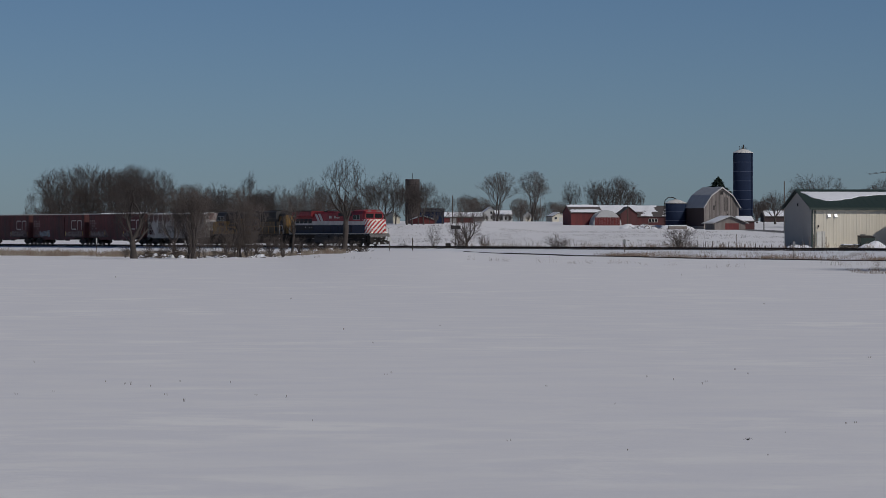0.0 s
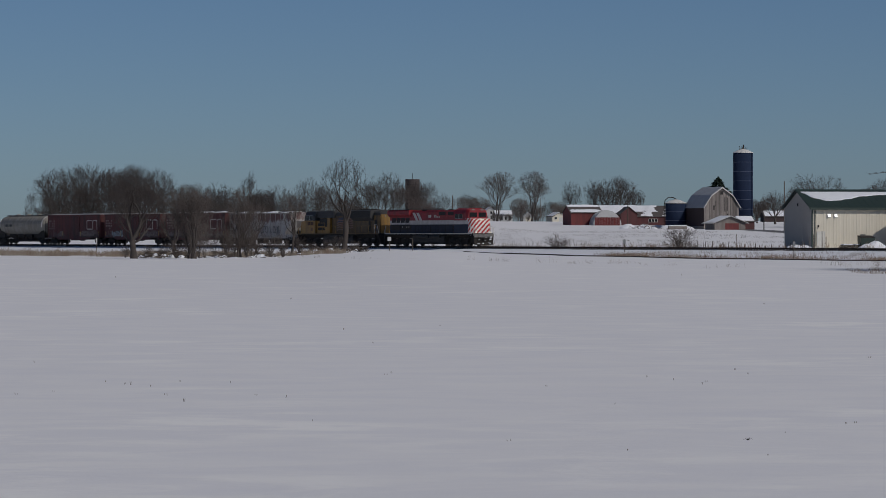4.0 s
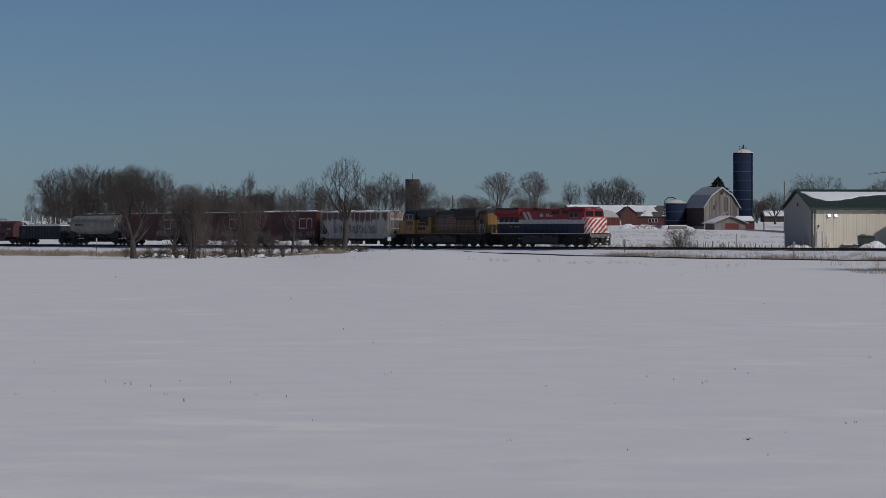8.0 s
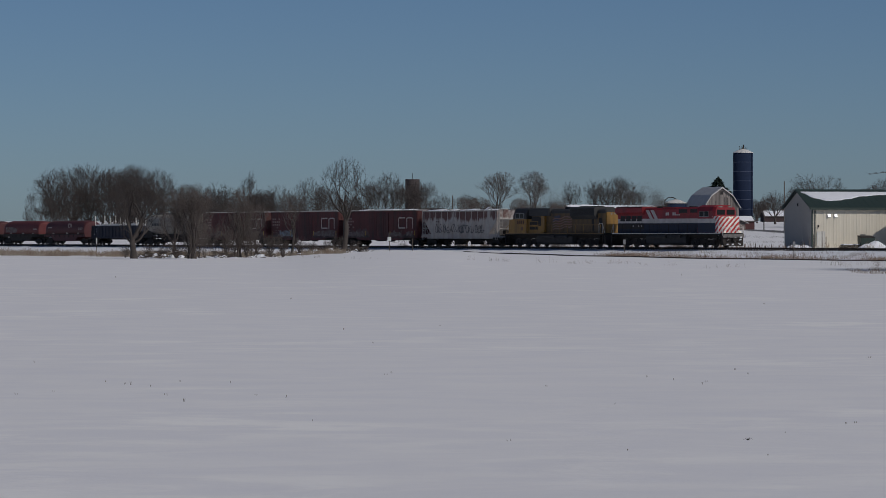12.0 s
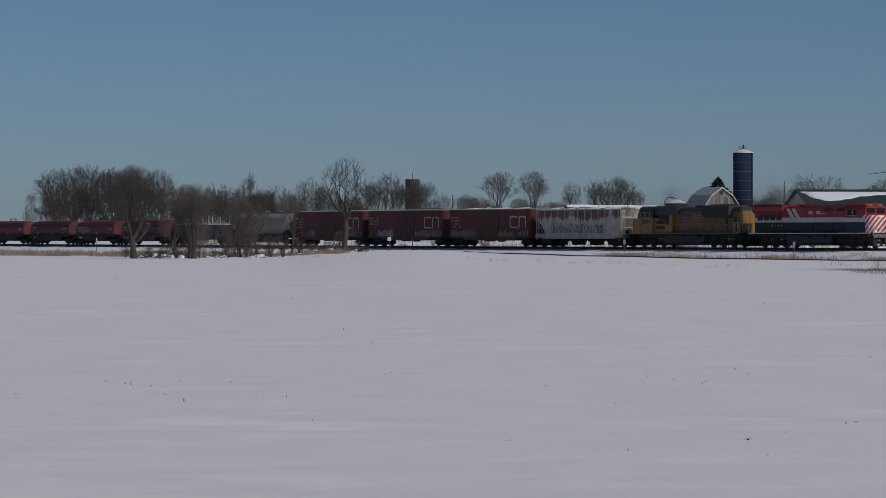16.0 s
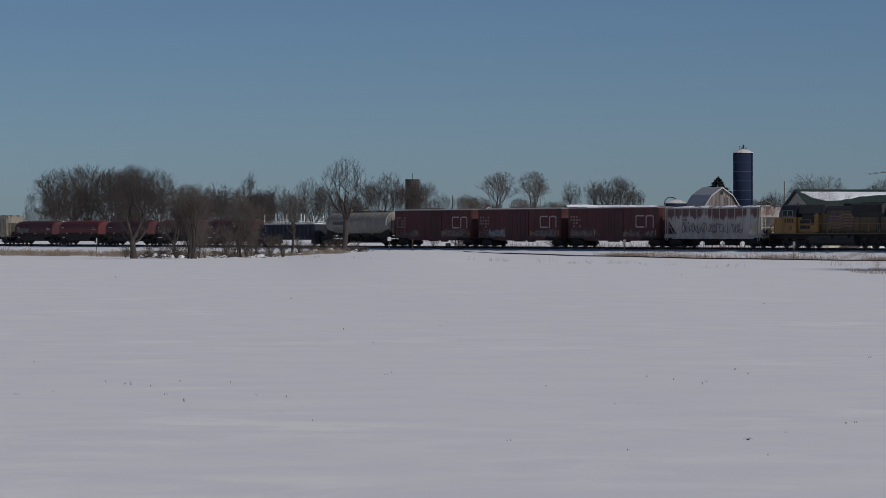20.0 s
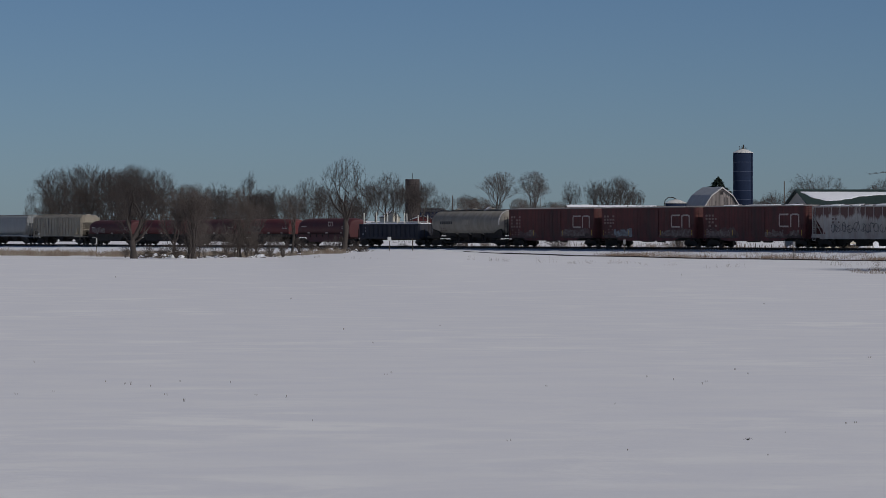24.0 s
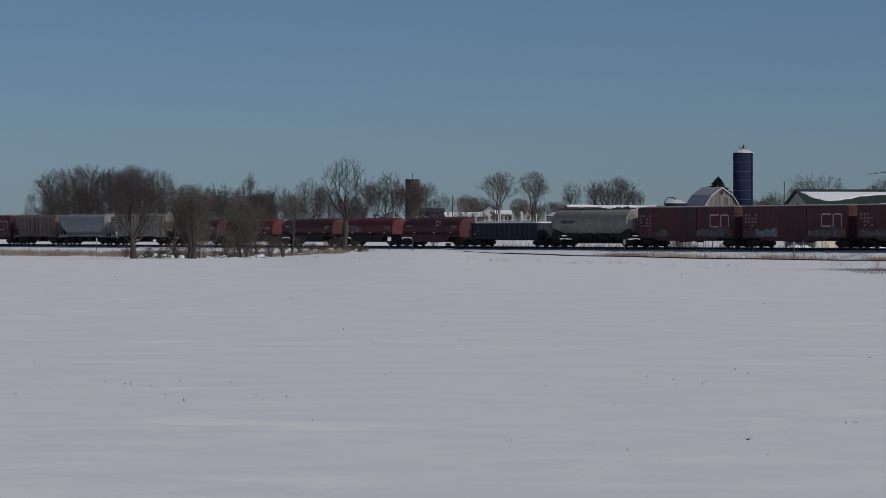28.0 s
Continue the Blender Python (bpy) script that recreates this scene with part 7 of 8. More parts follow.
def barn_row():
    """Red barns joined in a row, with a quonset before them."""
    b1 = gabled("red_barn", "long red board barn with snow on its roof", "barn", base_pose(45.2, 1100, 12), 10.2, 11, 4.1, 6.4, RED_WOOD, SHINGLE, 0.0, "x", group="red barns")
    b2 = gabled("red_barn", "dark red barn with patchy snow on its low roof", "barn", base_pose(62.27, 1112, 6), 26, 13, 3.9, 6.3, DARK_RED, SHINGLE, 0.0, "x", group="red barns")
    b3 = gabled("red_barn", "dark red barn with a row of white windows", "barn", base_pose(66.98, 1098, 4), 11.0, 7, 2.9, 4.4, DARK_RED, SHINGLE, 0.0, "x", group="red barns",
           windows=((-0.4, 1.2, 0.75, 0.95), (0.6, 1.2, 0.75, 0.95), (1.6, 1.2, 0.75, 0.95)))
    gabled("red_barn", "dark gable-end barn between red barns", "barn", base_pose(59.37, 1096, 8), 5.4, 8, 3.8, 6.0, DARK_RED, SHINGLE, 0.0, "y", group="red barns")
    snow_sheet(b1, 10.6, 5.6, 4.05, 6.45, 0.3, lambda u, v: 0.9 if v < 0.36 else (1.0 if v > 0.78 else -0.9 + 0.8 * abs(u - 0.4)), 3)
    snow_sheet(b2, 26.0, 6.6, 3.85, 6.35, 0.3, lambda u, v: ramp(u, (0, 0.8), (0.5, 0.7), (0.62, 0.1), (0.72, 0.5), (0.82, -0.4), (1, -0.8)), 7)
    snow_sheet(b3, 11.0, 3.6, 2.9, 4.45, 0.25, lambda u, v: ramp(u, (0, -0.7), (0.3, -0.2), (0.5, 0.3), (0.65, -0.7), (1, -0.3)), 12)
    q = thing("quonset_shed", base_pose(52.77, 1088, 8), "arched steel quonset shed with red board front", "shed")
    n = 16
    arch = [(4.6 * math.cos(math.pi * i / n), 5.0 * math.sin(math.pi * i / n)) for i in range(n + 1)]
    part("arched_roof", Shape().along_y(arch, 0.0, 11), GALV, q, "curved galvanised roof")
    for k in range(1, 7):
        part("arch_rib", Shape().along_y([(x * 1.015, z * 1.015) for x, z in arch], k * 1.6, k * 1.6 + 0.12), GALV, q)
    part("arch_front", Shape().along_y([(x * 0.97, max(2.7, z * 0.97)) for x, z in arch], -0.08, 0.0), GALV, q)
    for i in range(16):
        part("board", Shape().box(-4.1 + i * 0.51, -3.63 + i * 0.51, -0.14, -0.06, 0, 2.75), RED_WOOD, q)
    rnd = random.Random(6)
    pile = thing("brush_heap", base_pose(59.33, 1000), "heap of broken timber and brush under snow", "brush heap")
    for i in range(70):
        a, r = rnd.uniform(0, 2 * math.pi), rnd.uniform(0, 4.2)
        x, y = math.cos(a) * r * 1.25, math.sin(a) * r * 0.5
        h = max(0.1, 1.9 * (1 - r / 4.6))
        d = Vector((rnd.uniform(-1, 1), rnd.uniform(-1, 1), rnd.uniform(-0.15, 0.5))).normalized() * rnd.uniform(0.7, 1.9)
        part("broken_timber", Shape().tube((x, y, h * rnd.uniform(0.3, 1)), (x + d.x, y + d.y, max(0.05, h * 0.7 + d.z)), 0.08, 0.05, 5), WOOD_GREY, pile)
    for i in range(26):
        a, r = rnd.uniform(0, 2 * math.pi), rnd.uniform(0, 4.0)
        x, y = math.cos(a) * r * 1.3, math.sin(a) * r * 0.5
        h = max(0.25, 1.6 * (1 - r / 4.5))
        b = rnd.uniform(0.5, 1.2)
        part("snow_clod", Shape().lathe([(b, 0), (b * 0.9, h * 0.5), (b * 0.5, h * 0.9), (0.1, h)], 9, x, y), SNOW_CAP, pile)


barn_row()


def old_farm():
    """Brick tower, dark barn and red sheds beyond the left end of the open field."""
    t = thing("brick_silo", base_pose(-8.91, 990), "old brown tile silo without a roof", "silo")
    part("shell", Shape().lathe([(2.1, 0), (2.1, 13.1), (1.9, 13.1), (1.9, 12.4)], 28), BRICK, t)
    for i in range(11):
        part("hoop", Shape().lathe([(2.1, 1 + i * 1.05), (2.14, 1.02 + i * 1.05), (2.14, 1.1 + i * 1.05), (2.1, 1.12 + i * 1.05)], 28), UNDER, t)
    part("mast", Shape().tube((0, 0, 12.5), (0, 0, 14.9), 0.07), UNDER, t)
    gabled("dark_barn", "dark blue steel-clad barn beside the old silo", "barn", base_pose(-4.5, 1000, 4), 9.0, 10, 3.6, 4.6, SILO_BLUE, mat("black_barn_roof", (0.04, 0.042, 0.05), 0.7, scale=1), 0, "x", over=0.2)
    gabled("red_shed", "low red shed with snowy roof edge", "shed", base_pose(-6.0, 970, 4), 6.8, 6, 1.2, 2.3, RED_WOOD, SHINGLE, 0.15, "y", group="red sheds")
    gabled("red_shed", "red shed with white roof and pale door", "shed", base_pose(4.6, 1080, 4), 9.4, 7, 1.7, 3.1, RED_WOOD, SHINGLE, 0.25, "x", group="red sheds", doors=((-1.6, 2.0, 1.5, SIDING),))
    gabled("garage", "cream garage half hidden by trees", "garage", base_pose(-15.67, 1000, 15), 4.5, 6, 2.0, 3.5, CREAM_SIDING, SHINGLE, 0.2, "y")
    gabled("low_barn", "grey low barn with snow on its roof", "barn", base_pose(10.8, 1200, 0), 6.5, 8, 1.6, 3.2, WOOD_GREY, SHINGLE, 0.15, "x")


old_farm()


def houses():
    gabled("farmhouse", "white two-storey farmhouse with gable front", "house", base_pose(18.38, 1345, 6), 6.4, 8, 3.3, 5.7, SIDING, SHINGLE, 0.1, "y", windows=((-1.6, 1.0, 0.8, 1.3), (0.4, 1.0, 0.8, 1.3), (0.3, 3.1, 0.8, 1.0)))
    gabled("farmhouse_wing", "white house wing with porch and snowy roof", "house", base_pose(23.5, 1330, 4), 7.0, 7, 2.6, 4.1, SIDING, SHINGLE, 0.25, "x", windows=((-2.4, 0.8, 0.8, 1.3), (-0.8, 0.8, 0.8, 1.3), (0.8, 0.8, 0.8, 1.3), (2.4, 0.8, 0.8, 1.3)))
    gabled("garage", "small white garage among bare trees", "garage", base_pose(33.6, 1340, 0), 4.2, 6, 1.9, 3.5, SIDING, SHINGLE, 0.1, "y", doors=((0, 2.0, 1.7, CREAM_SIDING),))
    gabled("garage", "cream garage with snowy gable roof", "garage", base_pose(43.33, 1300, 18), 5.4, 7, 2.0, 3.4, CREAM_SIDING, SHINGLE, 0.2, "y", windows=((-1.4, 1.0, 0.9, 0.8),), doors=((1.0, 2.0, 1.7, SIDING),))
    gabled("house", "distant low house with snow on its roof", "house", base_pose(140.58, 1420, 0), 10, 7, 2.2, 4.0, SIDING, SHINGLE, 0.25, "x")


houses()


# ---- poles, signs, fences ----
def pole(px_x, y, h, arms, label="weathered wooden utility pole"):
    ob = thing("utility_pole", base_pose(px_x, y), label, "utility pole", "utility poles")
    part("shaft", Shape().tube((0, 0, -0.3), (0, 0, h), 0.17, 0.12, 7), POLE, ob)
    for z in arms:
        part("crossarm", Shape().box(-1.1, 1.1, -0.06, 0.06, z, z + 0.12), POLE, ob)


for x, y, h, arms in ((2.86, 1010, 8.5, ()), (13.43, 1300, 8.0, (7.3,)), (36.98, 1290, 9, ()), (56.68, 1040, 8.3, ()), (90.6, 900, 13.5, ()), (90.88, 960, 4.2, ())):
    pole(x, y, h, arms)


def post_sign(x, y, h, label, plate, material, name="track_sign", r=0.05):
    ob = thing(name, base_pose(x, y), label, "sign post", "trackside signs")
    part("post", Shape().tube((0, 0, -0.3), (0, 0, h), r, n=6), POLE, ob)
    if plate:
        w, z0, z1 = plate
        part("plate", Shape().chamfer(-w / 2, w / 2, -r - 0.03, -r, z0, z1, 0.01), material, ob)


post_sign(-6.71, 424, 1.85, "white square sign plate on a thin post", (0.46, 1.38, 1.85), mat("white_sign_face", (0.75, 0.75, 0.72), 0.5, scale=2, bump=0))
post_sign(-3.82, 425, 1.65, "plain dark post beside the track", None, None, r=0.07)
post_sign(20.76, 388, 2.05, "dull marker plate on a post by the track", (0.3, 1.45, 2.0), SIGN_BACK)
post_sign(36.23, 350, 1.95, "small dull marker on a thin post", (0.26, 1.5, 1.95), SIGN_BACK)
post_sign(-49.04, 480, 2.5, "white marker post at the field edge", (0.17, 1.5, 2.4), mat("white_marker_face", (0.55, 0.55, 0.53), 0.5, scale=2, bump=0))

panel = thing("solar_panel_post", pose(1.66, 452, -0.35), "dark solar panel on a post by the railway", "solar panel")
part("post", Shape().tube((0, 0, 0), (0, 0, 3.3), 0.06), POLE, panel)
part("panel", Shape().rings([[(-0.62, -0.25, 3.05), (0.62, -0.25, 3.05), (0.62, 0.1, 3.55), (-0.62, 0.1, 3.55)], [(-0.62, -0.21, 3.03), (0.62, -0.21, 3.03), (0.62, 0.14, 3.53), (-0.62, 0.14, 3.53)]]), GRILLE, panel, "dark tilted panel")
cabinet = thing("signal_box", pose(0.68, 452, -0.35), "dark grey trackside equipment box", "equipment box")
part("body", Shape().chamfer(-0.35, 0.35, -0.3, 0.3, 0, 1.2, 0.05), UNDER, cabinet)

# fence posts and reflector stakes along the far side of the line
rnd_f = random.Random(17)
for i in range(26):
    px = 1235 + i * 8.5 + rnd_f.uniform(-3, 3)
    y = 432 + rnd_f.uniform(-4, 6)
    x = (px - 784) / 6000 * y
    h = rnd_f.uniform(0.9, 1.7)
    single("fence_post", Shape().tube((0, 0, -0.2), (rnd_f.uniform(-0.05, 0.05), 0, h), 0.05, 0.045, 5), POLE, "thin dark fence post in the snow", "fence post", "fence posts", m=pose(x, y, max(ground_z(x, y), -0.45)))
for px, h in ((1303, 2.4), (1440, 1.9), (1455, 2.3), (1462, 1.6), (1432, 1.6)):
    y = 438
    single("fence_post", Shape().tube((0, 0, -0.2), (0, 0, h), 0.055, 0.05, 5), POLE, "tall thin post before the pole building", "fence post", "fence posts", m=pose((px - 784) / 6000 * y, y, -0.4 if px < 1390 else 0.1))


def snow_heap(x, y, r, h, label, seed):
    sh = Shape()
    n, rings = 22, []
    for k, z in ((1.0, -0.3), (0.92, 0.12), (0.75, 0.45), (0.5, 0.78), (0.22, 0.97), (0.04, 1.0)):
        rings.append([(r * k * math.cos(2 * math.pi * i / n) * (1 + 0.22 * noise.noise((i * 0.9, k * 3, seed))),
                       0.6 * r * k * math.sin(2 * math.pi * i / n), h * z * (1 + 0.25 * noise.noise((i * 0.7, k * 2, seed + 9)))) for i in range(n)])
    sh.rings(rings)
    sh.smooth = True
    single("snow_heap", sh, SNOW_CAP, label, "snow heap", "snow heaps", m=pose(x, y, max(ground_z(x, y), -0.4) if not 36 < x < 80 or y > 600 else 0.15))


for px, y, r, h, sd in ((1408, 444, 1.4, 0.5, 1), (1424, 446, 1.1, 0.42, 2), (1550, 446, 1.5, 0.95, 3), (1535, 445, 1.3, 0.6, 4), (1180, 1005, 2.5, 1.0, 5), (1215, 995, 2.4, 0.9, 6), (1112, 1010, 3, 1.3, 7), (1165, 1015, 3, 0.9, 8)):
    snow_heap((px - 784) / 6000 * y, y, r, h, "heap of ploughed snow", sd)

stack = thing("board_stack", pose(53.9, 447, 0.2, 0, 0, 8), "low stack of dark boards with snow on top", "board stack")
for k in range(3):
    part("board", Shape().chamfer(-1.6 + 0.1 * k, 0.1, -0.8, 0.8, 0.02 + 0.13 * k, 0.13 + 0.13 * k, 0.02), UNDER, stack)
    part("board", Shape().chamfer(0.25, 1.75 - 0.1 * k, -0.8, 0.8, 0.04 + 0.12 * k, 0.14 + 0.12 * k, 0.02), UNDER, stack)
part("stack_snow", Shape().chamfer(-1.35, 0.0, -0.75, 0.75, 0.41, 0.55, 0.06), SNOW_CAP, stack, "snow on the boards")
part("stack_snow", Shape().chamfer(0.35, 1.5, -0.75, 0.75, 0.40, 0.52, 0.06), SNOW_CAP, stack, "snow on the boards")
bin_ = thing("dumpster", pose(55.8, 447, 0.2, 0, 0, 10), "dark green steel refuse bin by the wall", "dumpster")
part("body", Shape().rings([[(-0.95, -0.7, 0.1), (0.95, -0.7, 0.1), (0.95, 0.7, 0.1), (-0.95, 0.7, 0.1)], [(-0.95, -0.85, 1.35), (0.95, -0.85, 1.35), (0.95, 0.85, 1.6), (-0.95, 0.85, 1.6)]]), SHED_GREEN, bin_)
part("lid", Shape().rings([[(-0.97, -0.88, 1.36), (0.97, -0.88, 1.36), (0.97, 0.87, 1.61), (-0.97, 0.87, 1.61)], [(-0.97, -0.88, 1.42), (0.97, -0.88, 1.42), (0.97, 0.87, 1.67), (-0.97, 0.87, 1.67)]]), UNDER, bin_)

# a small shed added out of view at the right to cast a shadow across the pole building
gabled("shadow_shed", "unseen plain steel shed added to shade the pole building", "shed", pose(63.45, 447.6, 0.15, 0, 0, 10.5), 5.0, 4.0, 4.8, 6.3, SHED_SHADED, SHED_GREEN, 0.2, "y")


def brush_heap(px_x, y, r, h, seed):
    """Cut brush and logs half buried in snow beside the track."""
    rnd = random.Random(seed)
    ob = thing("brush_heap", pose(px_x, y, ground_z(px_x, y) - 0.05), "heap of dead brush and logs under patchy snow", "brush heap", "brush heaps")
    for i in range(46):
        a, q = rnd.uniform(0, 2 * math.pi), rnd.uniform(0, r)
        x, yy = math.cos(a) * q, math.sin(a) * q * 0.6
        hh = max(0.05, h * (1 - q / r))
        d = Vector((rnd.uniform(-1, 1), rnd.uniform(-0.7, 0.7), rnd.uniform(-0.1, 0.8))).normalized() * rnd.uniform(0.5, 1.5)
        k = rnd.uniform(0.02, 0.07)
        part("branch", Shape().tube((x, yy, hh * rnd.random()), (x + d.x, yy + d.y, max(0.02, hh * 0.6 + d.z * 0.6)), k, k * 0.6, 5), POLE, ob)
    for i in range(9):
        a, q = rnd.uniform(0, 2 * math.pi), rnd.uniform(0, r)
        x, yy = math.cos(a) * q, math.sin(a) * q * 0.6
        b, hh = rnd.uniform(0.25, 0.6), max(0.1, h * (1 - q / r)) * rnd.uniform(0.5, 0.9)
        part("snow_clod", Shape().lathe([(b, 0), (b * 0.9, hh * 0.5), (b * 0.5, hh * 0.9), (0.05, hh)], 9, x, yy), SNOW_CAP, ob)


for px, y, r, h, sd in ((258, 398, 2.6, 0.7, 1), (285, 396, 2.8, 0.95, 2), (312, 394, 2.4, 0.8, 3), (392, 398, 2.0, 0.7, 4), (462, 402, 2.6, 0.8, 5), (560, 415, 2.6, 0.8, 6), (585, 416, 2.6, 0.95, 7), (632, 424, 2.2, 0.6, 8)):
    brush_heap((px - 784) / 6000 * y, y, r, h, sd)


# raised snowy yard under the pole building, and the farm road
yard = Shape()
rings = []
for k, z in ((1.0, -0.7), (0.96, 0.0), (0.92, 0.2), (0.5, 0.22)):
    ring = []
    for i in range(40):
        a = 2 * math.pi * i / 40
        c, q = math.cos(a), math.sin(a)
        m = max(abs(c), abs(q))
        ring.append((62 + 27 * c / m * k * (1 + 0.03 * noise.noise((i * 0.8, 0, 0))), 455 + 22 * q / m * k, z + 0.03 * noise.noise((i * 0.6, k * 5, 1))))
    rings.append(ring)
yard.rings(rings)
yard.smooth = True
tagged(new("yard", yard.mesh("yard", SNOW)), "packed snow yard round the pole building", "yard", kind="structure")
road = Shape()
rings = []
for i in range(31):
    u = i / 30
    x, y = 86.0 + 4.5 * u, 1010 - 165 * u
    rings.append([(x - 3.2 - 2 * u, y, ground_z(x, y) + 0.03), (x + 3.2 + 2 * u, y, ground_z(x, y) + 0.03), (x + 3.4 + 2 * u, y, ground_z(x, y) - 0.4), (x - 3.4 - 2 * u, y, ground_z(x, y) - 0.4)])
road.rings(rings)
tagged(new("road", road.mesh("road", mat("salted_asphalt", (0.085, 0.083, 0.082), 0.9, other=(0.22, 0.22, 0.23), scale=0.2, fine=3))), "bare salted asphalt farm road", "road", kind="structure")


STUBBLE = mat("dull_crop_stubble", (0.15, 0.125, 0.105), 0.9, other=(0.08, 0.066, 0.058), scale=0.6, amount=0.8, bump=0)
# ---- dry grass, weeds and stubble ----
def tufts(name, label, spots, material, seed, kind="stuff", thin=1.0, lean=0.22):
    """Thin leaning blades at (x, y, z, height, blades, spread)."""
    rnd = np.random.RandomState(seed)
    V, F = [], []
    n = 0
    for x, y, z, h, blades, spr in spots:
        for _ in range(blades):
            bx, by = x + rnd.normal(0, spr), y + rnd.normal(0, spr)
            hh = h * rnd.uniform(0.45, 1.15)
            lx, ly = rnd.normal(0, lean) * hh, rnd.normal(0, lean) * hh
            w = thin * rnd.uniform(0.012, 0.026) * (1 + 0.4 * hh)
            V += [(bx - w, by, z - 0.1), (bx + w, by, z - 0.1), (bx + lx * 0.5 + w * 0.7, by + ly * 0.5, z + hh * 0.6), (bx + lx * 0.5 - w * 0.7, by + ly * 0.5, z + hh * 0.6), (bx + lx, by + ly, z + hh)]
            F += [(n, n + 1, n + 2, n + 3), (n + 3, n + 2, n + 4)]
            n += 5
    me = bpy.data.meshes.new(name)
    me.from_pydata(V, [], F)
    me.materials.append(material)
    tagged(new(name, me), label, "dry grass", kind=kind)


def grass():
    rnd = random.Random(71)
    near, dark, far, weeds, strip = [], [], [], [], []
    # the strip of weeds along the near side of the line on the left
    for i in range(11000):
        s = rnd.uniform(-500, -350)
        wide = ramp(s, (-500, 17.0), (-462, 20.0), (-440, 34.0), (-400, 36.0), (-370, 30.0), (-355, 14.0))
        w = -11.0 - rnd.random() * wide
        x, y = on_track(s, w)
        if noise.noise((s * 0.12, w * 0.2, 3.0)) < 0.0 or x / y > -0.028 - 0.004 * rnd.random():
            continue
        if s < -440 and rnd.random() < 0.82:
            continue
        h = rnd.uniform(0.4, 0.95) * (1.0 if s < -440 else 0.8)
        (near if rnd.random() < 0.72 else dark).append((x, y, ground_z(x, y), h, 7, 0.22))
    # the strip between the siding and the main line
    for i in range(2600):
        s = rnd.uniform(-318, -255)
        so = siding_offset(s)
        w = rnd.uniform(so + 2.5, -4.5)
        if noise.noise((s * 0.15, w * 0.2, 8.0)) < -0.02:
            continue
        x, y = on_track(s, w)
        strip.append((x, y, max(ground_z(x, y), 0.1 + 0.11 * (w + 2)), rnd.uniform(0.2, 0.65), 6, 0.35))
    # sparse weeds in the field before the siding; the dense ones at right also darken a tree shadow
    for px, py, h, b in ((842, 461, 0.75, 7), (878, 463, 0.5, 14), (893, 463, 0.5, 12), (963, 465, 0.7, 10), (1020, 467, 0.35, 14), (1032, 467, 0.35, 12), (1048, 466, 0.5, 6), (1090, 467, 0.45, 18), (1100, 467, 0.45, 14),
                         (1140, 470, 0.35, 6), (1185, 470, 0.4, 6), (1270, 475, 0.3, 6), (1290, 473, 0.4, 5), (1305, 473, 0.5, 5), (1485, 470, 1.0, 16), (1500, 472, 0.6, 10), (1525, 470, 0.8, 10), (1545, 471, 0.9, 12), (1562, 470, 0.9, 12),
                         (727, 459, 0.2, 6), (626, 458, 0.5, 6), (652, 459, 0.3, 5), (1450, 468, 0.5, 5), (540, 455, 0.4, 12), (560, 456, 0.4, 12), (20, 449, 0.4, 5), (1508, 480, 0.3, 30), (1516, 482, 0.25, 30), (1526, 484, 0.25, 34), (1534, 483, 0.3, 36), (1545, 485, 0.3, 40), (1556, 484, 0.35, 40), (1564, 485, 0.35, 40), (1540, 480, 0.4, 30), (1552, 479, 0.5, 30), (1562, 479, 0.5, 30), (1530, 480, 0.35, 24)):
        y = 300.0
        for _ in range(6):
            x = (px - 784) / 6000 * y
            y = (1.8 - ground_z(x, y)) * 6000 / (py - 418)
        x = (px - 784) / 6000 * y
        for k in range(3):
            weeds.append((x + rnd.uniform(-0.5, 0.5), y + rnd.uniform(-1, 1), ground_z(x, y), h * 0.75, max(2, b // 3), 0.3))
    # stubble far out beyond the line
    for i in range(7500):
        row = 455 + 9.0 * rnd.randrange(52)
        y = row + rnd.uniform(-1.5, 1.5)
        px = rnd.uniform(690, 1430)
        x = (px - 784) / 6000 * y
        s, w = track_coords(x, y)
        if w < 12 or noise.noise((x * 0.06, y * 0.02, 1.0)) < -0.1:
            continue
        far.append((x, y, max(ground_z(x, y), -0.45), rnd.uniform(0.2, 0.65) if row < 500 else rnd.uniform(0.12, 0.35), 2, 0.35))
    for i in range(900):
        s = rnd.uniform(-372, -290)
        w = rnd.uniform(5, 14)
        x, y = on_track(s, w)
        if noise.noise((s * 0.1, w * 0.2, 5.0)) > -0.05:
            dark.append((x, y, -0.4, rnd.uniform(0.6, 1.6), 5, 0.25))
    tufts("dry_grass", "tall dry tan grass along the railway", near, WEED, 1, thin=0.6)
    tufts("dead_weeds", "dark dead weed stalks along the railway", dark, STALK, 2)
    tufts("strip_grass", "thin dry grass between the siding and the main line", strip, STALK, 5, thin=0.40, lean=0.35)
    tufts("field_weeds", "thin weeds in field snow, densest where they deepen a shadow", weeds, STALK, 4, thin=0.28, lean=0.6)
    tufts("far_stubble", "dead stalks standing out of the far field", far, STUBBLE, 3, thin=0.75, lean=0.35)
    # stubble tips breaking through the snow close to the camera
    rn = random.Random(5)
    spots = []
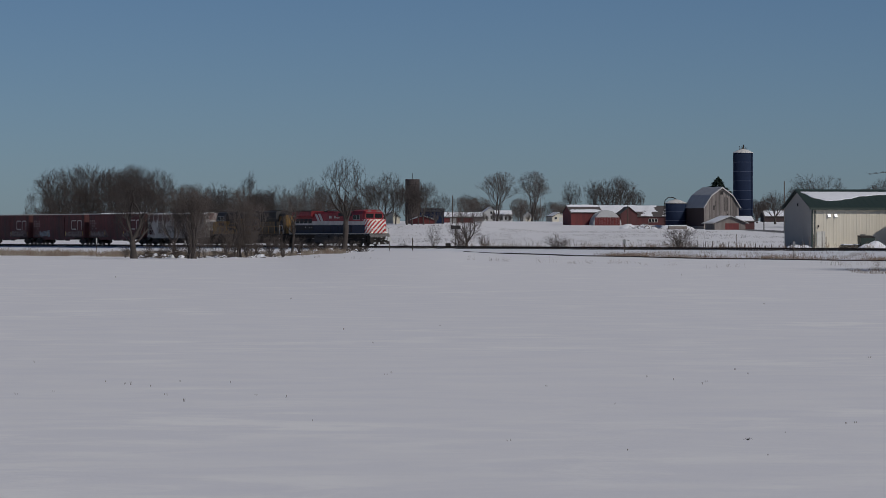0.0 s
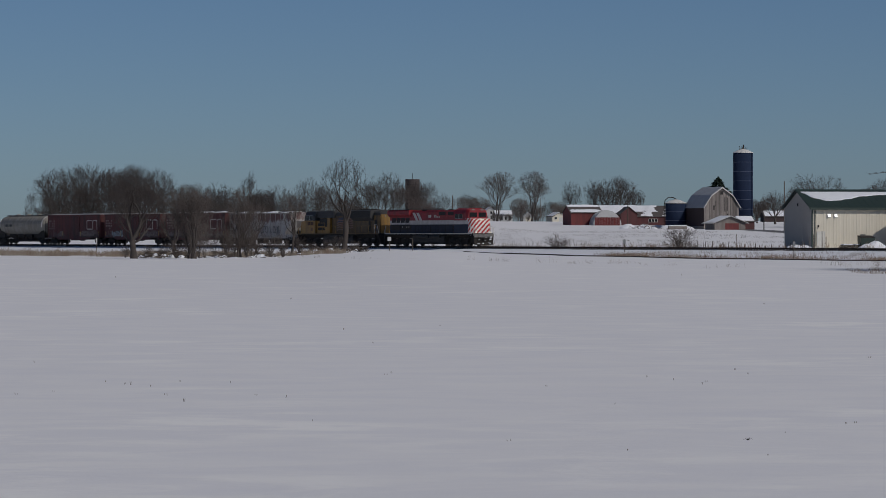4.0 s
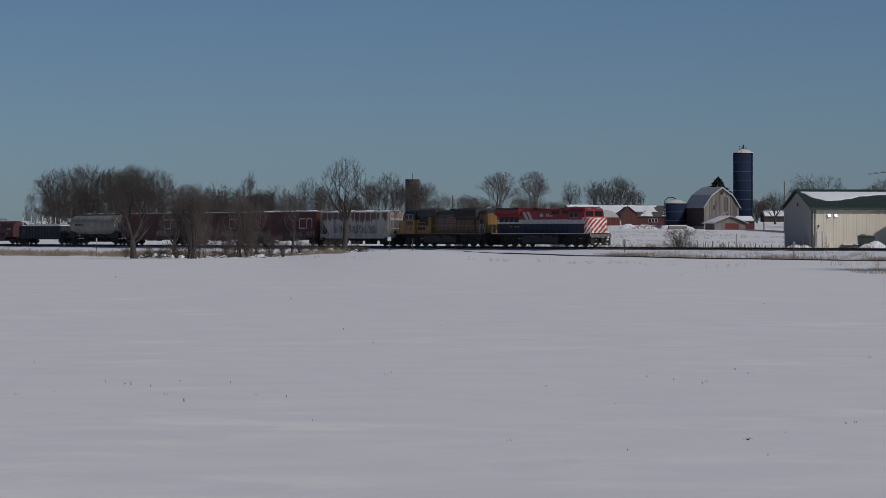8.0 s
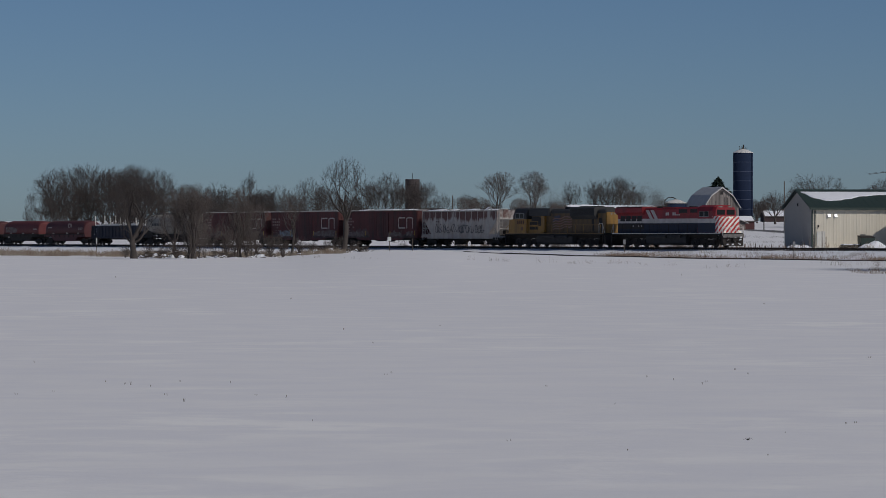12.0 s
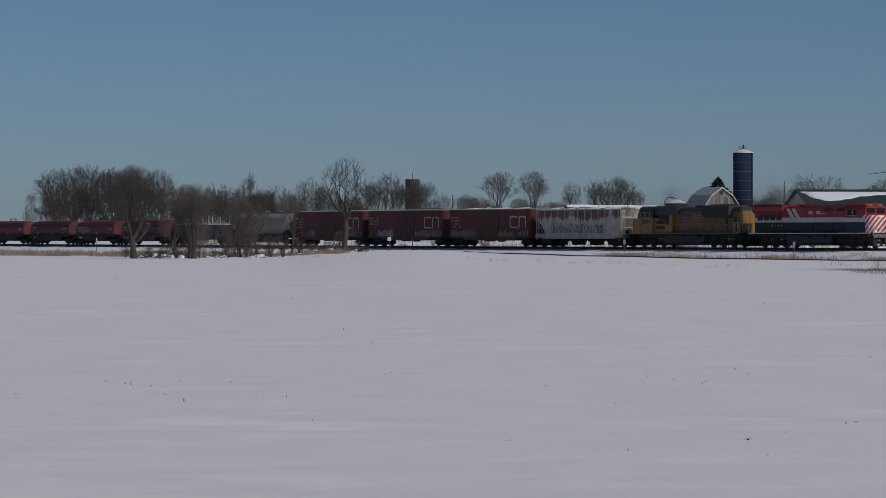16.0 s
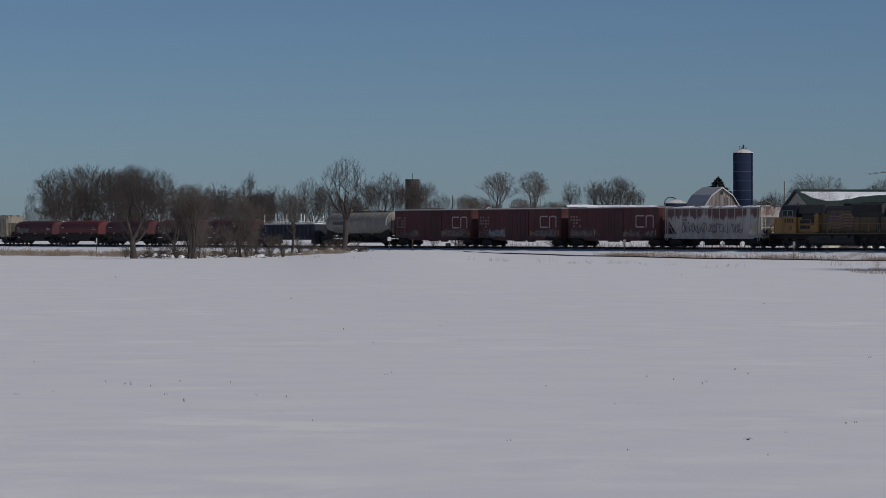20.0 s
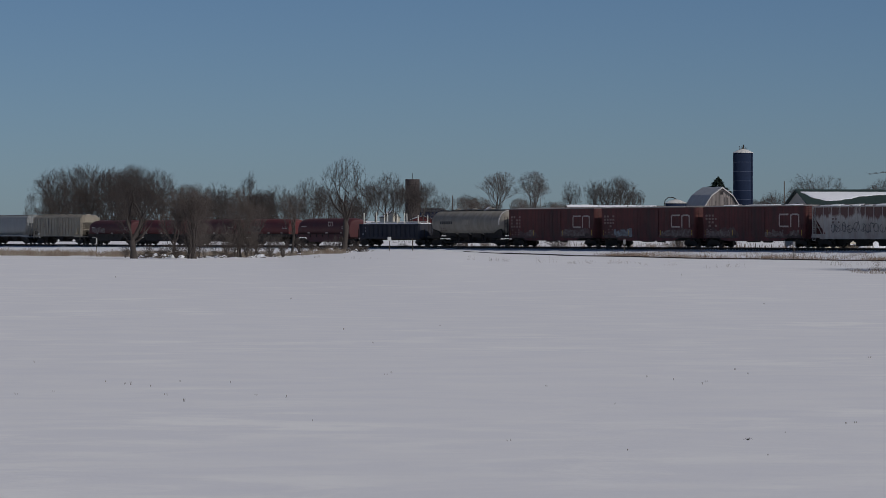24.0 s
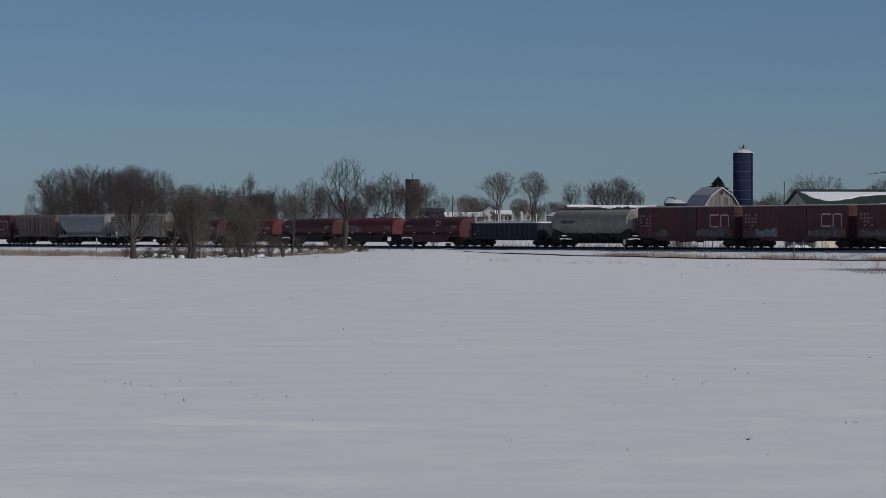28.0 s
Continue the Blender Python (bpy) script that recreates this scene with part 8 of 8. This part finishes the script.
    for px, py, h in ((32, 698, 5), (93, 693, 4), (222, 680, 5), (232, 681, 9), (265, 684, 5), (184, 676, 4), (295, 699, 5), (325, 710, 8), (318, 676, 5), (408, 678, 6), (505, 704, 7), (450, 700, 4), (691, 661, 5), (683, 664, 4), (608, 583, 4),
                      (967, 683, 4), (1145, 667, 5), (1245, 681, 6), (1248, 677, 4), (1325, 663, 4), (1087, 716, 4), (1110, 800, 4), (900, 782, 5), (1360, 811, 3), (1501, 754, 6), (1515, 752, 5), (1392, 770, 3), (61, 641, 4), (555, 745, 4),
                      (1538, 636, 4), (515, 530, 4), (780, 577, 3), (205, 488, 4), (1352, 540, 3), (660, 607, 3), (1192, 672, 4), (1205, 480, 5), (1300, 655, 3)):
        y = 1.8 * 6000 / (py - 418)
        x = (px - 784) / 6000 * y
        spots.append((x, y, ground_z(x, y) + 0.1, 0.7 * h / 6000 * y, 2, 0.01))
    V, F = [], []
    n = 0
    for x, y, z, h, b, spr in spots:
        for _ in range(b):
            w = 0.0010 * y / 25 + 0.0006
            bx, by = x + rn.gauss(0, spr), y + rn.gauss(0, spr)
            l = rn.gauss(0, 0.3) * h
            V += [(bx - w, by, z - 0.13), (bx + w, by, z - 0.13), (bx + l + w, by, z + h - 0.1), (bx + l - w, by + 0.004, z + h - 0.1)]
            F.append((n, n + 1, n + 2, n + 3))
            n += 4
    me = bpy.data.meshes.new("stubble")
    me.from_pydata(V, [], F)
    me.materials.append(STALK)
    tagged(new("stubble", me), "bits of crop stubble poking through field snow", "stubble", kind="stuff")
    y = 29.65
    x = 2.668
    clod = Shape().rings([[(0.014 * k * math.cos(2 * math.pi * i / 9) * (1 + 0.3 * noise.noise((i, k * 4, 0))), 0.03 * k * math.sin(2 * math.pi * i / 9), z) for i in range(9)] for k, z in ((0.7, -0.05), (1, 0.0), (0.8, 0.008), (0.2, 0.012))])
    for q in ((0.010, 0.016), (0.024, 0.010), (-0.02, 0.006)):
        clod.tube((0.0, 0, 0.006), (q[0], 0, 0.006 + q[1]), 0.0016, 0.0008, 4).tube((q[0], 0, 0.006 + q[1]), (q[0] * 2.0, 0, 0.0), 0.0010, 0.0006, 4)
    single("earth_clod", clod, BARK, "small dark clod and husk lying on snow", "clod", m=pose(x, y, ground_z(x, y)))


grass()


# ---- diesel exhaust: loose clouds of soot flecks that ride above each locomotive ----
SOOT = mat("diesel_soot", (0.13, 0.108, 0.10), 1.0, other=(0.10, 0.083, 0.077), scale=1, bump=0, spec=0.0)


def soot_puff(seed, radius, count):
    rs = np.random.RandomState(seed)
    lobes = rs.normal(0, 0.45, (7, 3)) * radius
    c = lobes[rs.randint(0, 7, count)] + rs.normal(0, 0.36, (count, 3)) * radius
    e = 0.0115
    a, b, d = (rs.normal(0, 1, (count, 3)) for _ in range(3))
    tri = np.stack([c + e * a / np.linalg.norm(a, axis=1, keepdims=True), c + e * b / np.linalg.norm(b, axis=1, keepdims=True), c + e * d / np.linalg.norm(d, axis=1, keepdims=True)], axis=1)
    return mesh_of("puff", tri.reshape(-1, 3), np.arange(count * 3).reshape(-1, 3), SOOT, smooth=False)


PLUMES = []            # (plume, locomotive, puffs with their drift)


def plume(loco, stack_x, seed, sizes):
    ob = thing("exhaust_plume", pose(0, 0, 0), "thin dark diesel smoke drifting above a locomotive", "smoke", "exhaust plumes", kind="stuff")
    puffs = []
    for i, (dx, dz, r, n) in enumerate(sizes):
        p = part("puff", soot_puff(seed + i, r, n), None, ob, m=pose(stack_x + dx, 0, dz))
        puffs.append((p, stack_x + dx, dz, r, i))
    PLUMES.append((ob, loco, puffs))


plume(FIRST[0][0], -2.5, 100, [(0.6, 4.9, 0.6, 12000), (-0.8, 5.2, 1.0, 42000), (-3.2, 5.3, 1.3, 66000), (-6.6, 5.4, 1.6, 50000)])
plume(FIRST[1][0], 1.3, 200, [(-0.2, 5.0, 0.6, 6000), (-2.4, 5.2, 1.0, 16000), (-5.0, 5.4, 1.4, 26000), (-8.5, 5.6, 1.8, 26000)])


# ---- what moves ----
def train_run(t):
    """Metres that the train has gone at t seconds; it picks up speed slowly."""
    return 6.32 * (t + 0.00166 * t * t)


TRAIN_FRONT = -381.5


def motions():
    off = 0.0
    times = [i * 2.0 for i in range(15)]
    for car, length in FIRST:
        rows = []
        for t in times:
            s = TRAIN_FRONT + train_run(t) - off - length / 2
            x, y = on_track(s)
            rows.append((t, pose(x, y, RAIL_Z, 0, 0, TRACK_TURN)))
        walk(car, rows)
        if car is GONDOLA:
            walk(LOAD, rows)
        for ob, loco, puffs in PLUMES:
            if loco is car:
                walk(ob, rows)
                for p, x, z, r, i in puffs:
                    # each puff rolls and sways slowly in the slipstream
                    walk(p, [(t, pose(x + 0.35 * r * math.sin(t * 0.9 + i), 0.3 * r * math.cos(t * 0.7 + i * 2), z + 0.25 * r * math.sin(t * 1.3 + i * 3), 0, 24 * t * (0.5 + 0.2 * i) / (1 + r), 14 * t)) for t in times])
        off += length
    turns = {}
    for ws, a, r in ROLLING:
        if r not in turns:
            turns[r] = [(i / 10, pose(0, 0, r, 0, math.degrees(train_run(i / 10) / r), 0)) for i in range(281)]
        shift = Matrix.Translation((a, 0, 0))
        walk(ws, [(t, shift @ m) for t, m in turns[r]])


motions()
